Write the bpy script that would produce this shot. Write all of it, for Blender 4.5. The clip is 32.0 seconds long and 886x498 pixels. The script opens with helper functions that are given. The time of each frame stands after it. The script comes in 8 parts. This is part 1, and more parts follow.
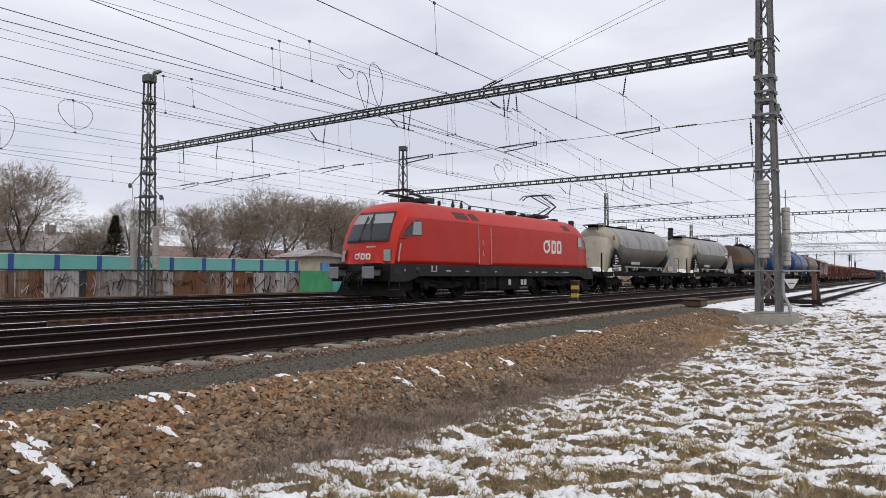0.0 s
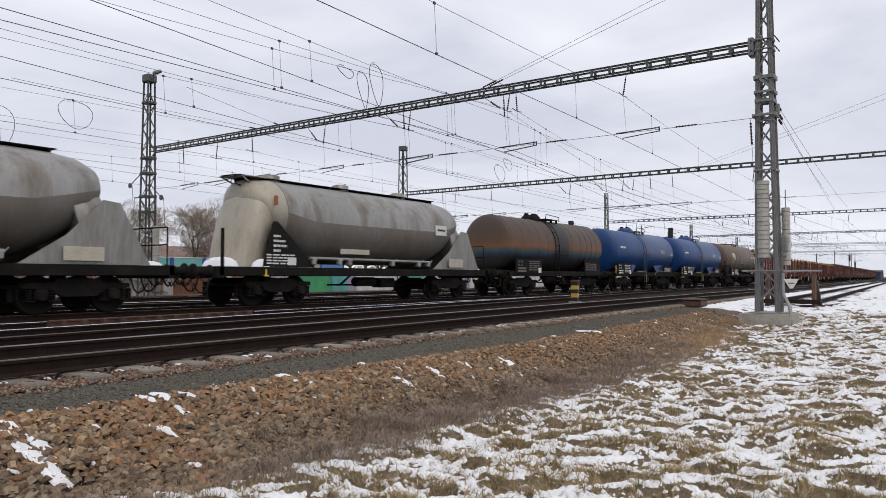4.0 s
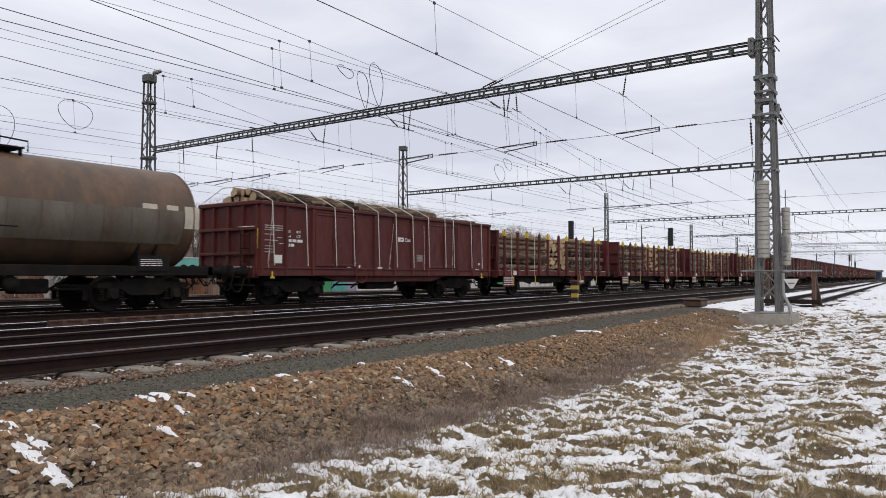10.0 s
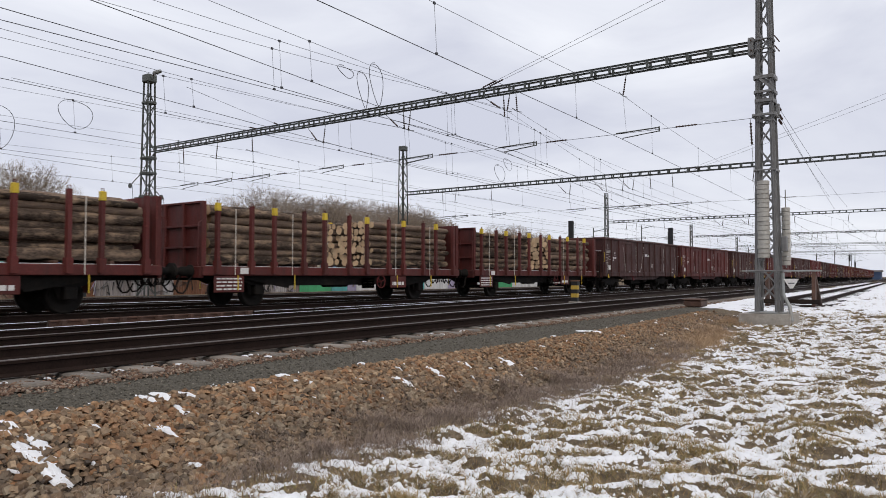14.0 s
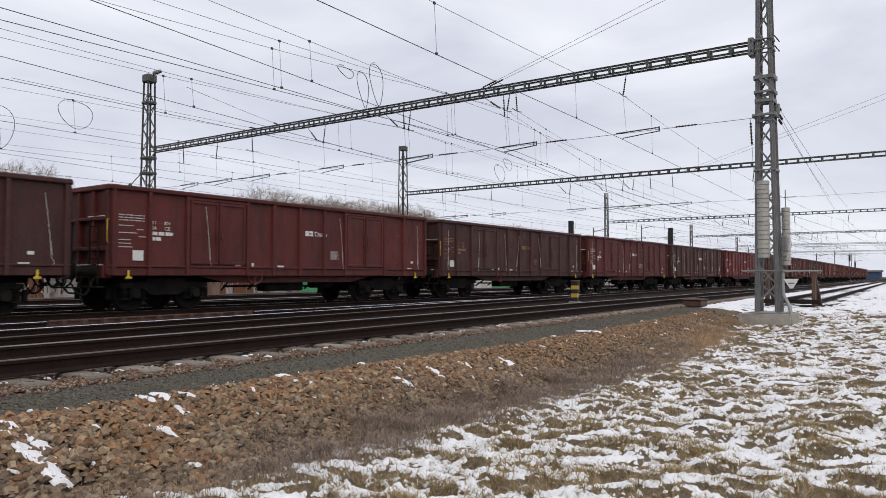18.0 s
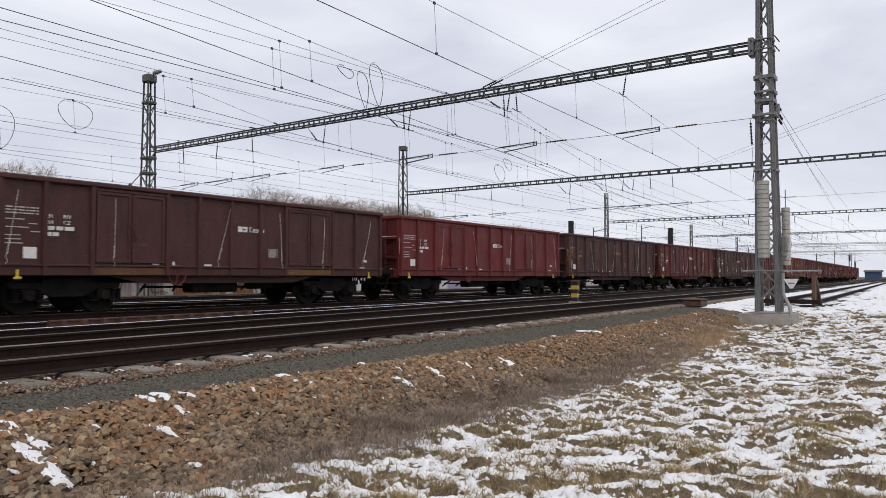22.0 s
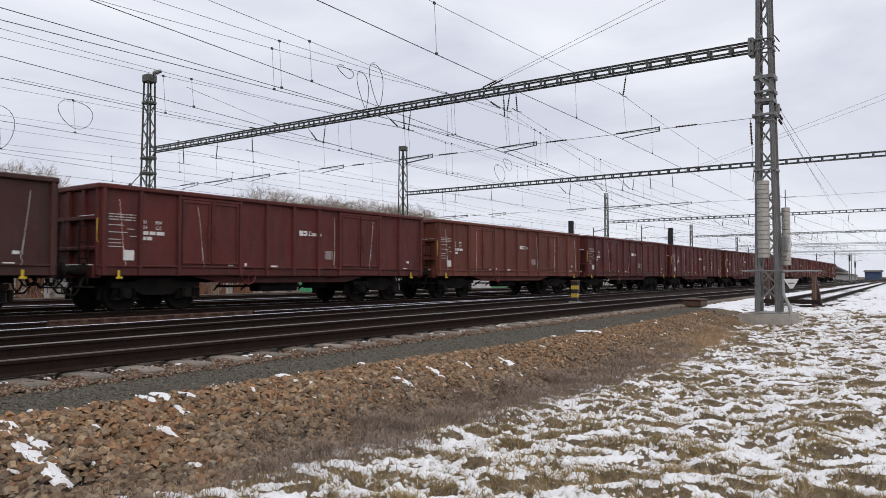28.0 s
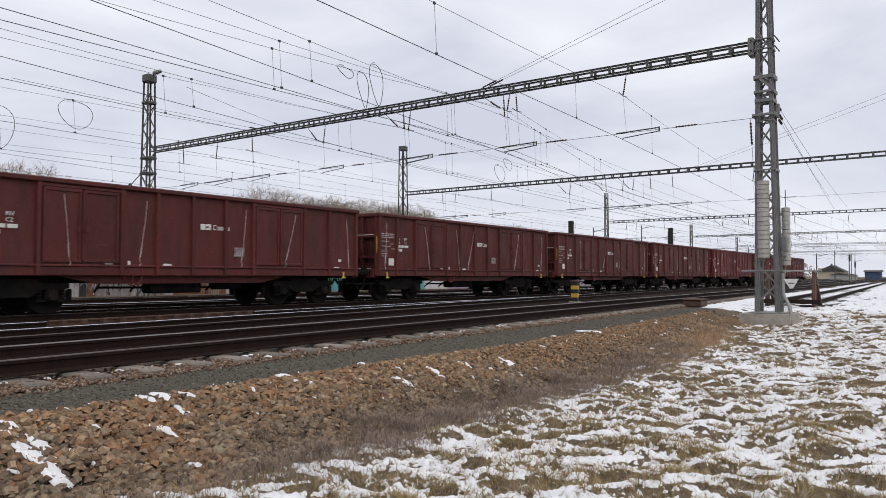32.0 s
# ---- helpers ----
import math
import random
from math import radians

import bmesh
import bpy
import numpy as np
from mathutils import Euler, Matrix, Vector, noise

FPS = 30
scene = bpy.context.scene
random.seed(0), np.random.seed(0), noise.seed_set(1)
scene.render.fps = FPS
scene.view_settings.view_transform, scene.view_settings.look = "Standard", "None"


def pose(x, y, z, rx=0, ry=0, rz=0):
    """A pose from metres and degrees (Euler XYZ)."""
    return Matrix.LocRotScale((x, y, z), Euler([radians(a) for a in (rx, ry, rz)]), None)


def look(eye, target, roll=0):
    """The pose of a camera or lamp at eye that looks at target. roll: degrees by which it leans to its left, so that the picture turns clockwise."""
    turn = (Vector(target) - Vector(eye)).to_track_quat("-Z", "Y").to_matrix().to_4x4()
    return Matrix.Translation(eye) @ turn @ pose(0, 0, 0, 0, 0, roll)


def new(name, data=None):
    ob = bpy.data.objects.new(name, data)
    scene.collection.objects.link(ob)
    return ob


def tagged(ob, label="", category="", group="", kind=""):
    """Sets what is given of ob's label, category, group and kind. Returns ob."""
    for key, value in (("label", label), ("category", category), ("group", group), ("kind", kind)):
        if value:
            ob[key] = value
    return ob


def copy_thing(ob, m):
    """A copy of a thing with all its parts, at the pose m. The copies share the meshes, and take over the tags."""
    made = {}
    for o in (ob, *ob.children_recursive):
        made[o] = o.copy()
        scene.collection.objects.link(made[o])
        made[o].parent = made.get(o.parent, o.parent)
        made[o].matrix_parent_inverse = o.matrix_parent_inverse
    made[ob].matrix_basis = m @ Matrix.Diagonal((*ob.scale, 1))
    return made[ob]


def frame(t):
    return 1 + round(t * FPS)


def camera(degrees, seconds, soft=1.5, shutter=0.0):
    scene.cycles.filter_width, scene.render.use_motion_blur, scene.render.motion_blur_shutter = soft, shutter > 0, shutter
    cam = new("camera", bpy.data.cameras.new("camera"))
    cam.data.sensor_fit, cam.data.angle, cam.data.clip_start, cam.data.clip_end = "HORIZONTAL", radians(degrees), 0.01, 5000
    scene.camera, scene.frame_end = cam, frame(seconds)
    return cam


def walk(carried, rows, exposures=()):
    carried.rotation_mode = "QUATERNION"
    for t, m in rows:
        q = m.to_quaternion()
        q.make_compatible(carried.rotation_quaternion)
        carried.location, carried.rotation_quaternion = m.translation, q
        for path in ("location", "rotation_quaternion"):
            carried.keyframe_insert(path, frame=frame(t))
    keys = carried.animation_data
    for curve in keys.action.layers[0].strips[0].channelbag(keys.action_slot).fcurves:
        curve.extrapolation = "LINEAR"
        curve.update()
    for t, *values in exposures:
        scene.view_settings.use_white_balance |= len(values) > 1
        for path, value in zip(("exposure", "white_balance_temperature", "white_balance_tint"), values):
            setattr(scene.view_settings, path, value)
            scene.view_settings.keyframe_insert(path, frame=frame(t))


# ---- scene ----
CLIP = 32.0
cam = camera(61.97, CLIP, soft=0.9, shutter=0.12)
EYE = pose(0, 0, 0.894, 92.163, 0, -54.38)
walk(cam, [(0.0, EYE), (CLIP, EYE)], exposures=[(0.0, 0.0, 6500, 10), (CLIP, 0.0, 6500, 10)])

# ---------------------------------------------------------------- light
world = bpy.data.worlds.new("overcast_sky")
scene.world = world
world.use_nodes = True
wn, wl = world.node_tree.nodes, world.node_tree.links
wn.clear()
w_out = wn.new("ShaderNodeOutputWorld")
w_sky = wn.new("ShaderNodeTexSky")
w_sky.sky_type = "NISHITA"
w_sky.sun_disc = False
w_sky.sun_elevation = radians(38)
w_sky.sun_rotation = radians(200)
w_bg_sky = wn.new("ShaderNodeBackground")
w_bg_sky.inputs["Strength"].default_value = 0.05
wl.new(w_sky.outputs[0], w_bg_sky.inputs["Color"])
w_co = wn.new("ShaderNodeTexCoord")
w_map = wn.new("ShaderNodeMapping")
w_map.inputs["Scale"].default_value = (1.0, 1.0, 3.2)
wl.new(w_co.outputs["Generated"], w_map.inputs["Vector"])
w_n1 = wn.new("ShaderNodeTexNoise")
w_n1.inputs["Scale"].default_value = 2.6
w_n1.inputs["Detail"].default_value = 7
w_n1.inputs["Roughness"].default_value = 0.52
w_n1.inputs["Distortion"].default_value = 0.5
wl.new(w_map.outputs[0], w_n1.inputs["Vector"])
w_ramp = wn.new("ShaderNodeValToRGB")
w_ramp.color_ramp.elements[0].position = 0.32
w_ramp.color_ramp.elements[0].color = (0.6, 0.62, 0.72, 1)
w_ramp.color_ramp.elements[1].position = 0.68
w_ramp.color_ramp.elements[1].color = (0.84, 0.86, 0.92, 1)
wl.new(w_n1.outputs["Fac"], w_ramp.inputs["Fac"])
w_bg_cloud = wn.new("ShaderNodeBackground")
w_bg_cloud.inputs["Strength"].default_value = 1.16
wl.new(w_ramp.outputs[0], w_bg_cloud.inputs["Color"])
w_mix = wn.new("ShaderNodeMixShader")
w_mix.inputs[0].default_value = 0.9
wl.new(w_bg_sky.outputs[0], w_mix.inputs[1])
wl.new(w_bg_cloud.outputs[0], w_mix.inputs[2])
wl.new(w_mix.outputs[0], w_out.inputs["Surface"])
sun = new("sun", bpy.data.lights.new("sun", "SUN"))
sun.data.energy, sun.data.angle, sun.data.color = 1.0, radians(40), (1.0, 0.9, 0.74)
sun.matrix_world = look((0, 0, 60), (22, 30, 8))


# ---------------------------------------------------------------- materials
def material(name, base, rough=0.7, metal=0.0, vary=0.25, scale=3.0, fine=40.0, bump=0.15, dirt=None, dirt_at=0.55, dirt_scale=1.2, streak=1.0, spec=0.5, random_tint=0.0, along=1.0):
    """A procedural surface: base colour varied at two scales, a second dirt colour in patches, fine relief."""
    m = bpy.data.materials.new(name)
    m.use_nodes = True
    n, l = m.node_tree.nodes, m.node_tree.links
    b = n["Principled BSDF"]
    b.inputs["Roughness"].default_value = rough
    b.inputs["Metallic"].default_value = metal
    b.inputs["Specular IOR Level"].default_value = spec
    co = n.new("ShaderNodeTexCoord")
    mp = n.new("ShaderNodeMapping")
    mp.inputs["Scale"].default_value = (along, 1, 1 / streak)
    l.new(co.outputs["Object"], mp.inputs["Vector"])
    n1 = n.new("ShaderNodeTexNoise")
    n1.inputs["Scale"].default_value = scale
    n1.inputs["Detail"].default_value = 5
    l.new(mp.outputs[0], n1.inputs["Vector"])
    n2 = n.new("ShaderNodeTexNoise")
    n2.inputs["Scale"].default_value = fine
    n2.inputs["Detail"].default_value = 3
    l.new(mp.outputs[0], n2.inputs["Vector"])
    add = n.new("ShaderNodeMath")
    add.operation = "ADD"
    l.new(n1.outputs["Fac"], add.inputs[0])
    l.new(n2.outputs["Fac"], add.inputs[1])
    last = add
    if random_tint:
        info = n.new("ShaderNodeObjectInfo")
        rm = n.new("ShaderNodeMath")
        rm.operation = "MULTIPLY_ADD"
        rm.inputs[1].default_value = random_tint
        l.new(info.outputs["Random"], rm.inputs[0])
        l.new(add.outputs[0], rm.inputs[2])
        sb = n.new("ShaderNodeMath")
        sb.operation = "SUBTRACT"
        sb.inputs[1].default_value = random_tint / 2
        l.new(rm.outputs[0], sb.inputs[0])
        last = sb
    mr = n.new("ShaderNodeMapRange")
    mr.inputs["From Min"].default_value, mr.inputs["From Max"].default_value = 0.6, 1.4
    mr.inputs["To Min"].default_value, mr.inputs["To Max"].default_value = 1 - vary, 1 + vary
    l.new(last.outputs[0], mr.inputs["Value"])
    mul = n.new("ShaderNodeVectorMath")
    mul.operation = "SCALE"
    mul.inputs[0].default_value = base
    l.new(mr.outputs[0], mul.inputs["Scale"])
    col = mul.outputs[0]
    if dirt:
        n3 = n.new("ShaderNodeTexNoise")
        n3.inputs["Scale"].default_value = dirt_scale
        n3.inputs["Detail"].default_value = 6
        n3.inputs["Roughness"].default_value = 0.65
        l.new(mp.outputs[0], n3.inputs["Vector"])
        r3 = n.new("ShaderNodeMapRange")
        r3.inputs["From Min"].default_value, r3.inputs["From Max"].default_value = dirt_at - 0.08, dirt_at + 0.12
        l.new(n3.outputs["Fac"], r3.inputs["Value"])
        mx = n.new("ShaderNodeMix")
        mx.data_type = "RGBA"
        l.new(r3.outputs[0], mx.inputs["Factor"])
        l.new(col, mx.inputs["A"])
        mx.inputs["B"].default_value = (*dirt, 1)
        col = mx.outputs["Result"]
    l.new(col, b.inputs["Base Color"])
    if bump:
        bp = n.new("ShaderNodeBump")
        bp.inputs["Strength"].default_value = bump
        bp.inputs["Distance"].default_value = 0.02
        l.new(n2.outputs["Fac"], bp.inputs["Height"])
        l.new(bp.outputs[0], b.inputs["Normal"])
    return m


def glass(name, tint=(0.02, 0.025, 0.03), rough=0.05):
    m = bpy.data.materials.new(name)
    m.use_nodes = True
    b = m.node_tree.nodes["Principled BSDF"]
    b.inputs["Base Color"].default_value = (*tint, 1)
    b.inputs["Roughness"].default_value = rough
    b.inputs["IOR"].default_value = 1.5
    return m


# ---------------------------------------------------------------- mesh building
class Shape:
    """Collects faces for one mesh."""

    def __init__(self):
        self.v, self.f, self.s = [], [], []

    def add(self, verts, faces, smooth=False, m=None):
        k = len(self.v)
        self.v.extend((m @ Vector(p))[:] if m else tuple(p) for p in verts)
        self.f.extend(tuple(k + i for i in f) for f in faces)
        self.s.extend([smooth] * len(faces))
        return self

    def box(self, x0, x1, y0, y1, z0, z1, c=0.0, m=None):
        """A box, its edges chamfered by c."""
        if c <= 0:
            v = [(x, y, z) for x in (x0, x1) for y in (y0, y1) for z in (z0, z1)]
            return self.add(v, [(0, 1, 3, 2), (4, 6, 7, 5), (0, 4, 5, 1), (2, 3, 7, 6), (0, 2, 6, 4), (1, 5, 7, 3)], m=m)
        c = min(c, (x1 - x0) * 0.45, (y1 - y0) * 0.45, (z1 - z0) * 0.45)
        v, idx = [], {}
        for i, (x, dx) in enumerate(((x0, c), (x1, -c))):
            for j, (y, dy) in enumerate(((y0, c), (y1, -c))):
                for k, (z, dz) in enumerate(((z0, c), (z1, -c))):
                    idx[i, j, k] = len(v)
                    v += [(x, y + dy, z + dz), (x + dx, y, z + dz), (x + dx, y + dy, z)]
        f = []
        for i in (0, 1):
            q = [idx[i, 0, 0], idx[i, 1, 0], idx[i, 1, 1], idx[i, 0, 1]]
            f.append(tuple(q) if i else tuple(reversed(q)))
            q = [idx[0, i, 0] + 1, idx[0, i, 1] + 1, idx[1, i, 1] + 1, idx[1, i, 0] + 1]
            f.append(tuple(q) if i else tuple(reversed(q)))
            q = [idx[0, 0, i] + 2, idx[1, 0, i] + 2, idx[1, 1, i] + 2, idx[0, 1, i] + 2]
            f.append(tuple(q) if i else tuple(reversed(q)))
        for a in (0, 1):
            for b in (0, 1):
                f.append((idx[0, a, b] + 1, idx[1, a, b] + 1, idx[1, a, b] + 2, idx[0, a, b] + 2))
                f.append((idx[a, 0, b], idx[a, 1, b], idx[a, 1, b] + 2, idx[a, 0, b] + 2))
                f.append((idx[a, b, 0], idx[a, b, 1], idx[a, b, 1] + 1, idx[a, b, 0] + 1))
                for d in (0, 1):
                    f.append((idx[a, b, d], idx[a, b, d] + 1, idx[a, b, d] + 2))
        return self.add(v, f, m=m)

    def tube(self, p, q, r, r2=None, n=8, caps=True, smooth=True):
        """A round bar from p to q."""
        p, q = Vector(p), Vector(q)
        r2 = r if r2 is None else r2
        d = (q - p)
        if d.length < 1e-6:
            return self
        u = d.orthogonal().normalized()
        w = d.normalized().cross(u)
        ring = [u * math.cos(2 * math.pi * i / n) + w * math.sin(2 * math.pi * i / n) for i in range(n)]
        v = [p + a * r for a in ring] + [q + a * r2 for a in ring]
        self.add(v, [(i, (i + 1) % n, n + (i + 1) % n, n + i) for i in range(n)], smooth)
        if caps:
            self.add(v, [tuple(reversed(range(n))), tuple(range(n, 2 * n))])
        return self

    def path(self, pts, r, n=6):
        """A bent round bar through points, in one piece."""
        pts = [Vector(p) for p in pts]
        rings, u = [], None
        for i, p in enumerate(pts):
            d = (pts[min(i + 1, len(pts) - 1)] - pts[max(i - 1, 0)])
            d = d.normalized() if d.length > 1e-7 else Vector((0, 0, 1))
            u = d.orthogonal().normalized() if u is None else (u - d * u.dot(d)).normalized()
            w = d.cross(u)
            rings.append([p + (u * math.cos(2 * math.pi * k / n) + w * math.sin(2 * math.pi * k / n)) * r for k in range(n)])
        return self.loft(rings)

    def bar(self, p, q, w, h, up=(0, 0, 1)):
        """A rectangular bar from p to q, w wide and h high."""
        p, q = Vector(p), Vector(q)
        d = (q - p).normalized()
        s = d.cross(Vector(up))
        s = s.normalized() if s.length > 1e-4 else d.orthogonal().normalized()
        t = s.cross(d)
        v = [e + s * a * w / 2 + t * b * h / 2 for e in (p, q) for a, b in ((-1, -1), (1, -1), (1, 1), (-1, 1))]
        return self.add(v, [(3, 2, 1, 0), (4, 5, 6, 7), (0, 1, 5, 4), (1, 2, 6, 5), (2, 3, 7, 6), (3, 0, 4, 7)])

    def extrude(self, outline, axis, a, b, smooth=False):
        """An outline in the two other axes, extruded along axis from a to b."""
        n = len(outline)

        def put(pt, t):
            return {"x": (t, *pt), "y": (pt[0], t, pt[1]), "z": (*pt, t)}[axis]
        v = [put(p, a) for p in outline] + [put(p, b) for p in outline]
        self.add(v, [(i, (i + 1) % n, n + (i + 1) % n, n + i) for i in range(n)], smooth)
        return self.add(v, [tuple(reversed(range(n))), tuple(range(n, 2 * n))])

    def loft(self, rings, smooth=True, closed=True, caps=True):
        n = len(rings[0])
        v = [p for r in rings for p in r]
        f = []
        for k in range(len(rings) - 1):
            for i in range(n if closed else n - 1):
                f.append((k * n + i, k * n + (i + 1) % n, (k + 1) * n + (i + 1) % n, (k + 1) * n + i))
        self.add(v, f, smooth)
        if caps and closed:
            self.add(rings[0], [tuple(reversed(range(n)))])
            self.add(rings[-1], [tuple(range(n))])
        return self

    def lathe(self, prof, axis="x", n=24, smooth=True, at=(0, 0, 0)):
        """A profile of (along, radius) turned about an axis through at."""
        rings = []
        for a, r in prof:
            ring = []
            for i in range(n):
                c, s = r * math.cos(2 * math.pi * i / n), r * math.sin(2 * math.pi * i / n)
                p = {"x": (a, c, s), "y": (s, a, c), "z": (c, s, a)}[axis]
                ring.append((p[0] + at[0], p[1] + at[1], p[2] + at[2]))
            rings.append(ring)
        return self.loft(rings, smooth)

    def mesh(self, name, mat):
        me = bpy.data.meshes.new(name)
        me.from_pydata(self.v, [], self.f)
        me.polygons.foreach_set("use_smooth", self.s)
        me.materials.append(mat)
        me.update()
        bm = bmesh.new()
        bm.from_mesh(me)
        bmesh.ops.recalc_face_normals(bm, faces=bm.faces)
        bm.to_mesh(me)
        bm.free()
        return me


def part(name, shape, mat, parent=None, label="", at=None):
    """Links a shape as one mesh object under a thing or a part."""
    ob = new(name, shape if isinstance(shape, bpy.types.Mesh) else shape.mesh(name, mat))
    if parent:
        ob.parent = parent
    if at is not None:
        ob.matrix_basis = at if isinstance(at, Matrix) else Matrix.Translation(at)
    return tagged(ob, label=label)


def pieces(name, shape, mat, parent, label=""):
    """Links each loose piece of a shape as a part of its own."""
    owner, groups, where = list(range(len(shape.f))), {}, {}

    def root(i):
        while owner[i] != i:
            i = owner[i]
        return i
    for i, face in enumerate(shape.f):
        for k in face:
            key = tuple(round(c, 4) for c in shape.v[k])
            if key in where:
                owner[root(i)] = root(where[key])
            where[key] = i
    for i in range(len(shape.f)):
        groups.setdefault(root(i), []).append(i)
    for ids in groups.values():
        s = Shape()
        for i in ids:
            s.add([shape.v[k] for k in shape.f[i]], [tuple(range(len(shape.f[i])))], shape.s[i])
        me = s.mesh(name, mat)
        bm = bmesh.new()
        bm.from_mesh(me)
        bmesh.ops.remove_doubles(bm, verts=bm.verts, dist=0.0005)
        bmesh.ops.recalc_face_normals(bm, faces=bm.faces)
        bm.to_mesh(me)
        bm.free()
        part(name, me, mat, parent, label)


def thing(name, label, category, group="", at=None, kind=""):
    ob = new(name)
    ob.empty_display_size = 0.2
    if at is not None:
        ob.matrix_basis = at
    return tagged(ob, label, category, group, kind)


def text_mesh(words, size, mat, gap=1.0):
    cu = bpy.data.curves.new("lettering", "FONT")
    cu.body, cu.size, cu.extrude, cu.space_character = words, size, 0.002, gap
    cu.resolution_u = 2
    ob = bpy.data.objects.new("lettering", cu)
    scene.collection.objects.link(ob)
    me = bpy.data.meshes.new_from_object(ob.evaluated_get(bpy.context.evaluated_depsgraph_get()))
    bpy.data.objects.remove(ob)
    me.materials.clear()
    me.materials.append(mat)
    return me


def smooth01(a, b, x):
    t = min(1.0, max(0.0, (x - a) / (b - a)))
    return t * t * (3 - 2 * t)


def wagon_paint(name, base, grime, rust, wear=0.0, rough=0.62):
    """Old wagon paint: clouds and runs of grime, rust breaking through in specks and scrapes, dented relief."""
    m = bpy.data.materials.new(name)
    m.use_nodes = True
    n, l = m.node_tree.nodes, m.node_tree.links
    b = n["Principled BSDF"]
    b.inputs["Specular IOR Level"].default_value = 0.35
    co = n.new("ShaderNodeTexCoord")
    info = n.new("ShaderNodeObjectInfo")
    off = n.new("ShaderNodeVectorMath")
    off.operation = "SCALE"
    off.inputs[0].default_value = (31.0, 17.0, 9.0)
    l.new(info.outputs["Random"], off.inputs["Scale"])
    shift = n.new("ShaderNodeVectorMath")
    shift.operation = "ADD"
    l.new(co.outputs["Object"], shift.inputs[0])
    l.new(off.outputs[0], shift.inputs[1])

    def field(scale, detail, stretch, lo, hi, a, z, roughness=0.6):
        mp = n.new("ShaderNodeMapping")
        mp.inputs["Scale"].default_value = stretch
        l.new(shift.outputs[0], mp.inputs["Vector"])
        t = n.new("ShaderNodeTexNoise")
        t.inputs["Scale"].default_value = scale
        t.inputs["Detail"].default_value = detail
        t.inputs["Roughness"].default_value = roughness
        l.new(mp.outputs[0], t.inputs["Vector"])
        r = n.new("ShaderNodeMapRange")
        r.inputs["From Min"].default_value, r.inputs["From Max"].default_value = lo, hi
        r.inputs["To Min"].default_value, r.inputs["To Max"].default_value = a, z
        l.new(t.outputs["Fac"], r.inputs["Value"])
        return r.outputs[0]

    def blend(fac, col_a, col_b):
        mx = n.new("ShaderNodeMix")
        mx.data_type = "RGBA"
        l.new(fac, mx.inputs["Factor"])
        if isinstance(col_a, tuple):
            mx.inputs["A"].default_value = (*col_a, 1)
        else:
            l.new(col_a, mx.inputs["A"])
        mx.inputs["B"].default_value = (*col_b, 1)
        return mx.outputs["Result"]
    clouds = field(0.9, 4, (1, 1, 0.8), 0.35, 0.68, 0.0, 0.75)
    runs = field(3.2, 5, (1, 1, 0.12), 0.48, 0.74, 0.0, 0.7)
    specks = field(11.0, 8, (1, 1, 0.75), 0.635 - wear, 0.7 - wear, 0.0, 0.85, 0.75)
    scrapes = field(5.0, 6, (0.3, 1, 2.2), 0.655 - wear, 0.71 - wear, 0.0, 0.6)
    grain = field(28.0, 4, (1, 1, 0.6), 0.25, 0.75, 0.78, 1.22)
    tone = n.new("ShaderNodeMapRange")
    tone.inputs["To Min"].default_value, tone.inputs["To Max"].default_value = 0.86, 1.14
    l.new(info.outputs["Random"], tone.inputs["Value"])
    col = blend(clouds, base, tuple(0.62 * c + 0.3 * g for c, g in zip(base, grime)))
    col = blend(runs, col, grime)
    col = blend(scrapes, col, tuple(1.5 * c + 0.01 for c in base))
    col = blend(specks, col, rust)
    k = n.new("ShaderNodeMath")
    k.operation = "MULTIPLY"
    l.new(grain, k.inputs[0])
    l.new(tone.outputs[0], k.inputs[1])
    sc = n.new("ShaderNodeVectorMath")
    sc.operation = "SCALE"
    l.new(col, sc.inputs[0])
    l.new(k.outputs[0], sc.inputs["Scale"])
    l.new(sc.outputs[0], b.inputs["Base Color"])
    l.new(field(4.0, 3, (1, 1, 0.4), 0.3, 0.7, rough - 0.12, rough + 0.15), b.inputs["Roughness"])
    bp = n.new("ShaderNodeBump")
    bp.inputs["Strength"].default_value, bp.inputs["Distance"].default_value = 0.35, 0.03
    l.new(field(2.2, 4, (1, 1, 0.7), 0.2, 0.8, 0.0, 1.0), bp.inputs["Height"])
    l.new(bp.outputs[0], b.inputs["Normal"])
    return m


RED = wagon_paint("red_oxide_paint", (0.108, 0.021, 0.0175), (0.036, 0.017, 0.0145), (0.13, 0.042, 0.02))
BROWN = wagon_paint("brown_grey_paint", (0.072, 0.026, 0.0225), (0.032, 0.0175, 0.0155), (0.1, 0.036, 0.018), 0.01)
BRIGHTRED = wagon_paint("newer_red_paint", (0.135, 0.017, 0.0165), (0.07, 0.018, 0.017), (0.1, 0.03, 0.02), -0.02, 0.55)
RUSTRED = wagon_paint("faded_rust_red_paint", (0.15, 0.04, 0.026), (0.06, 0.028, 0.02), (0.2, 0.075, 0.035), 0.01)
DUSTY = wagon_paint("rust_stained_sill", (0.13, 0.066, 0.024), (0.06, 0.03, 0.017), (0.19, 0.09, 0.028), 0.06)
GRIME = material("grimy_black_steel", (0.0118, 0.0105, 0.0095), 0.85, vary=0.4, scale=4, dirt=(0.026, 0.02, 0.016), dirt_at=0.6, spec=0.15)
WHEEL = material("brown_wheel_steel", (0.0115, 0.0095, 0.008), 0.8, 0.0, vary=0.3, spec=0.2)
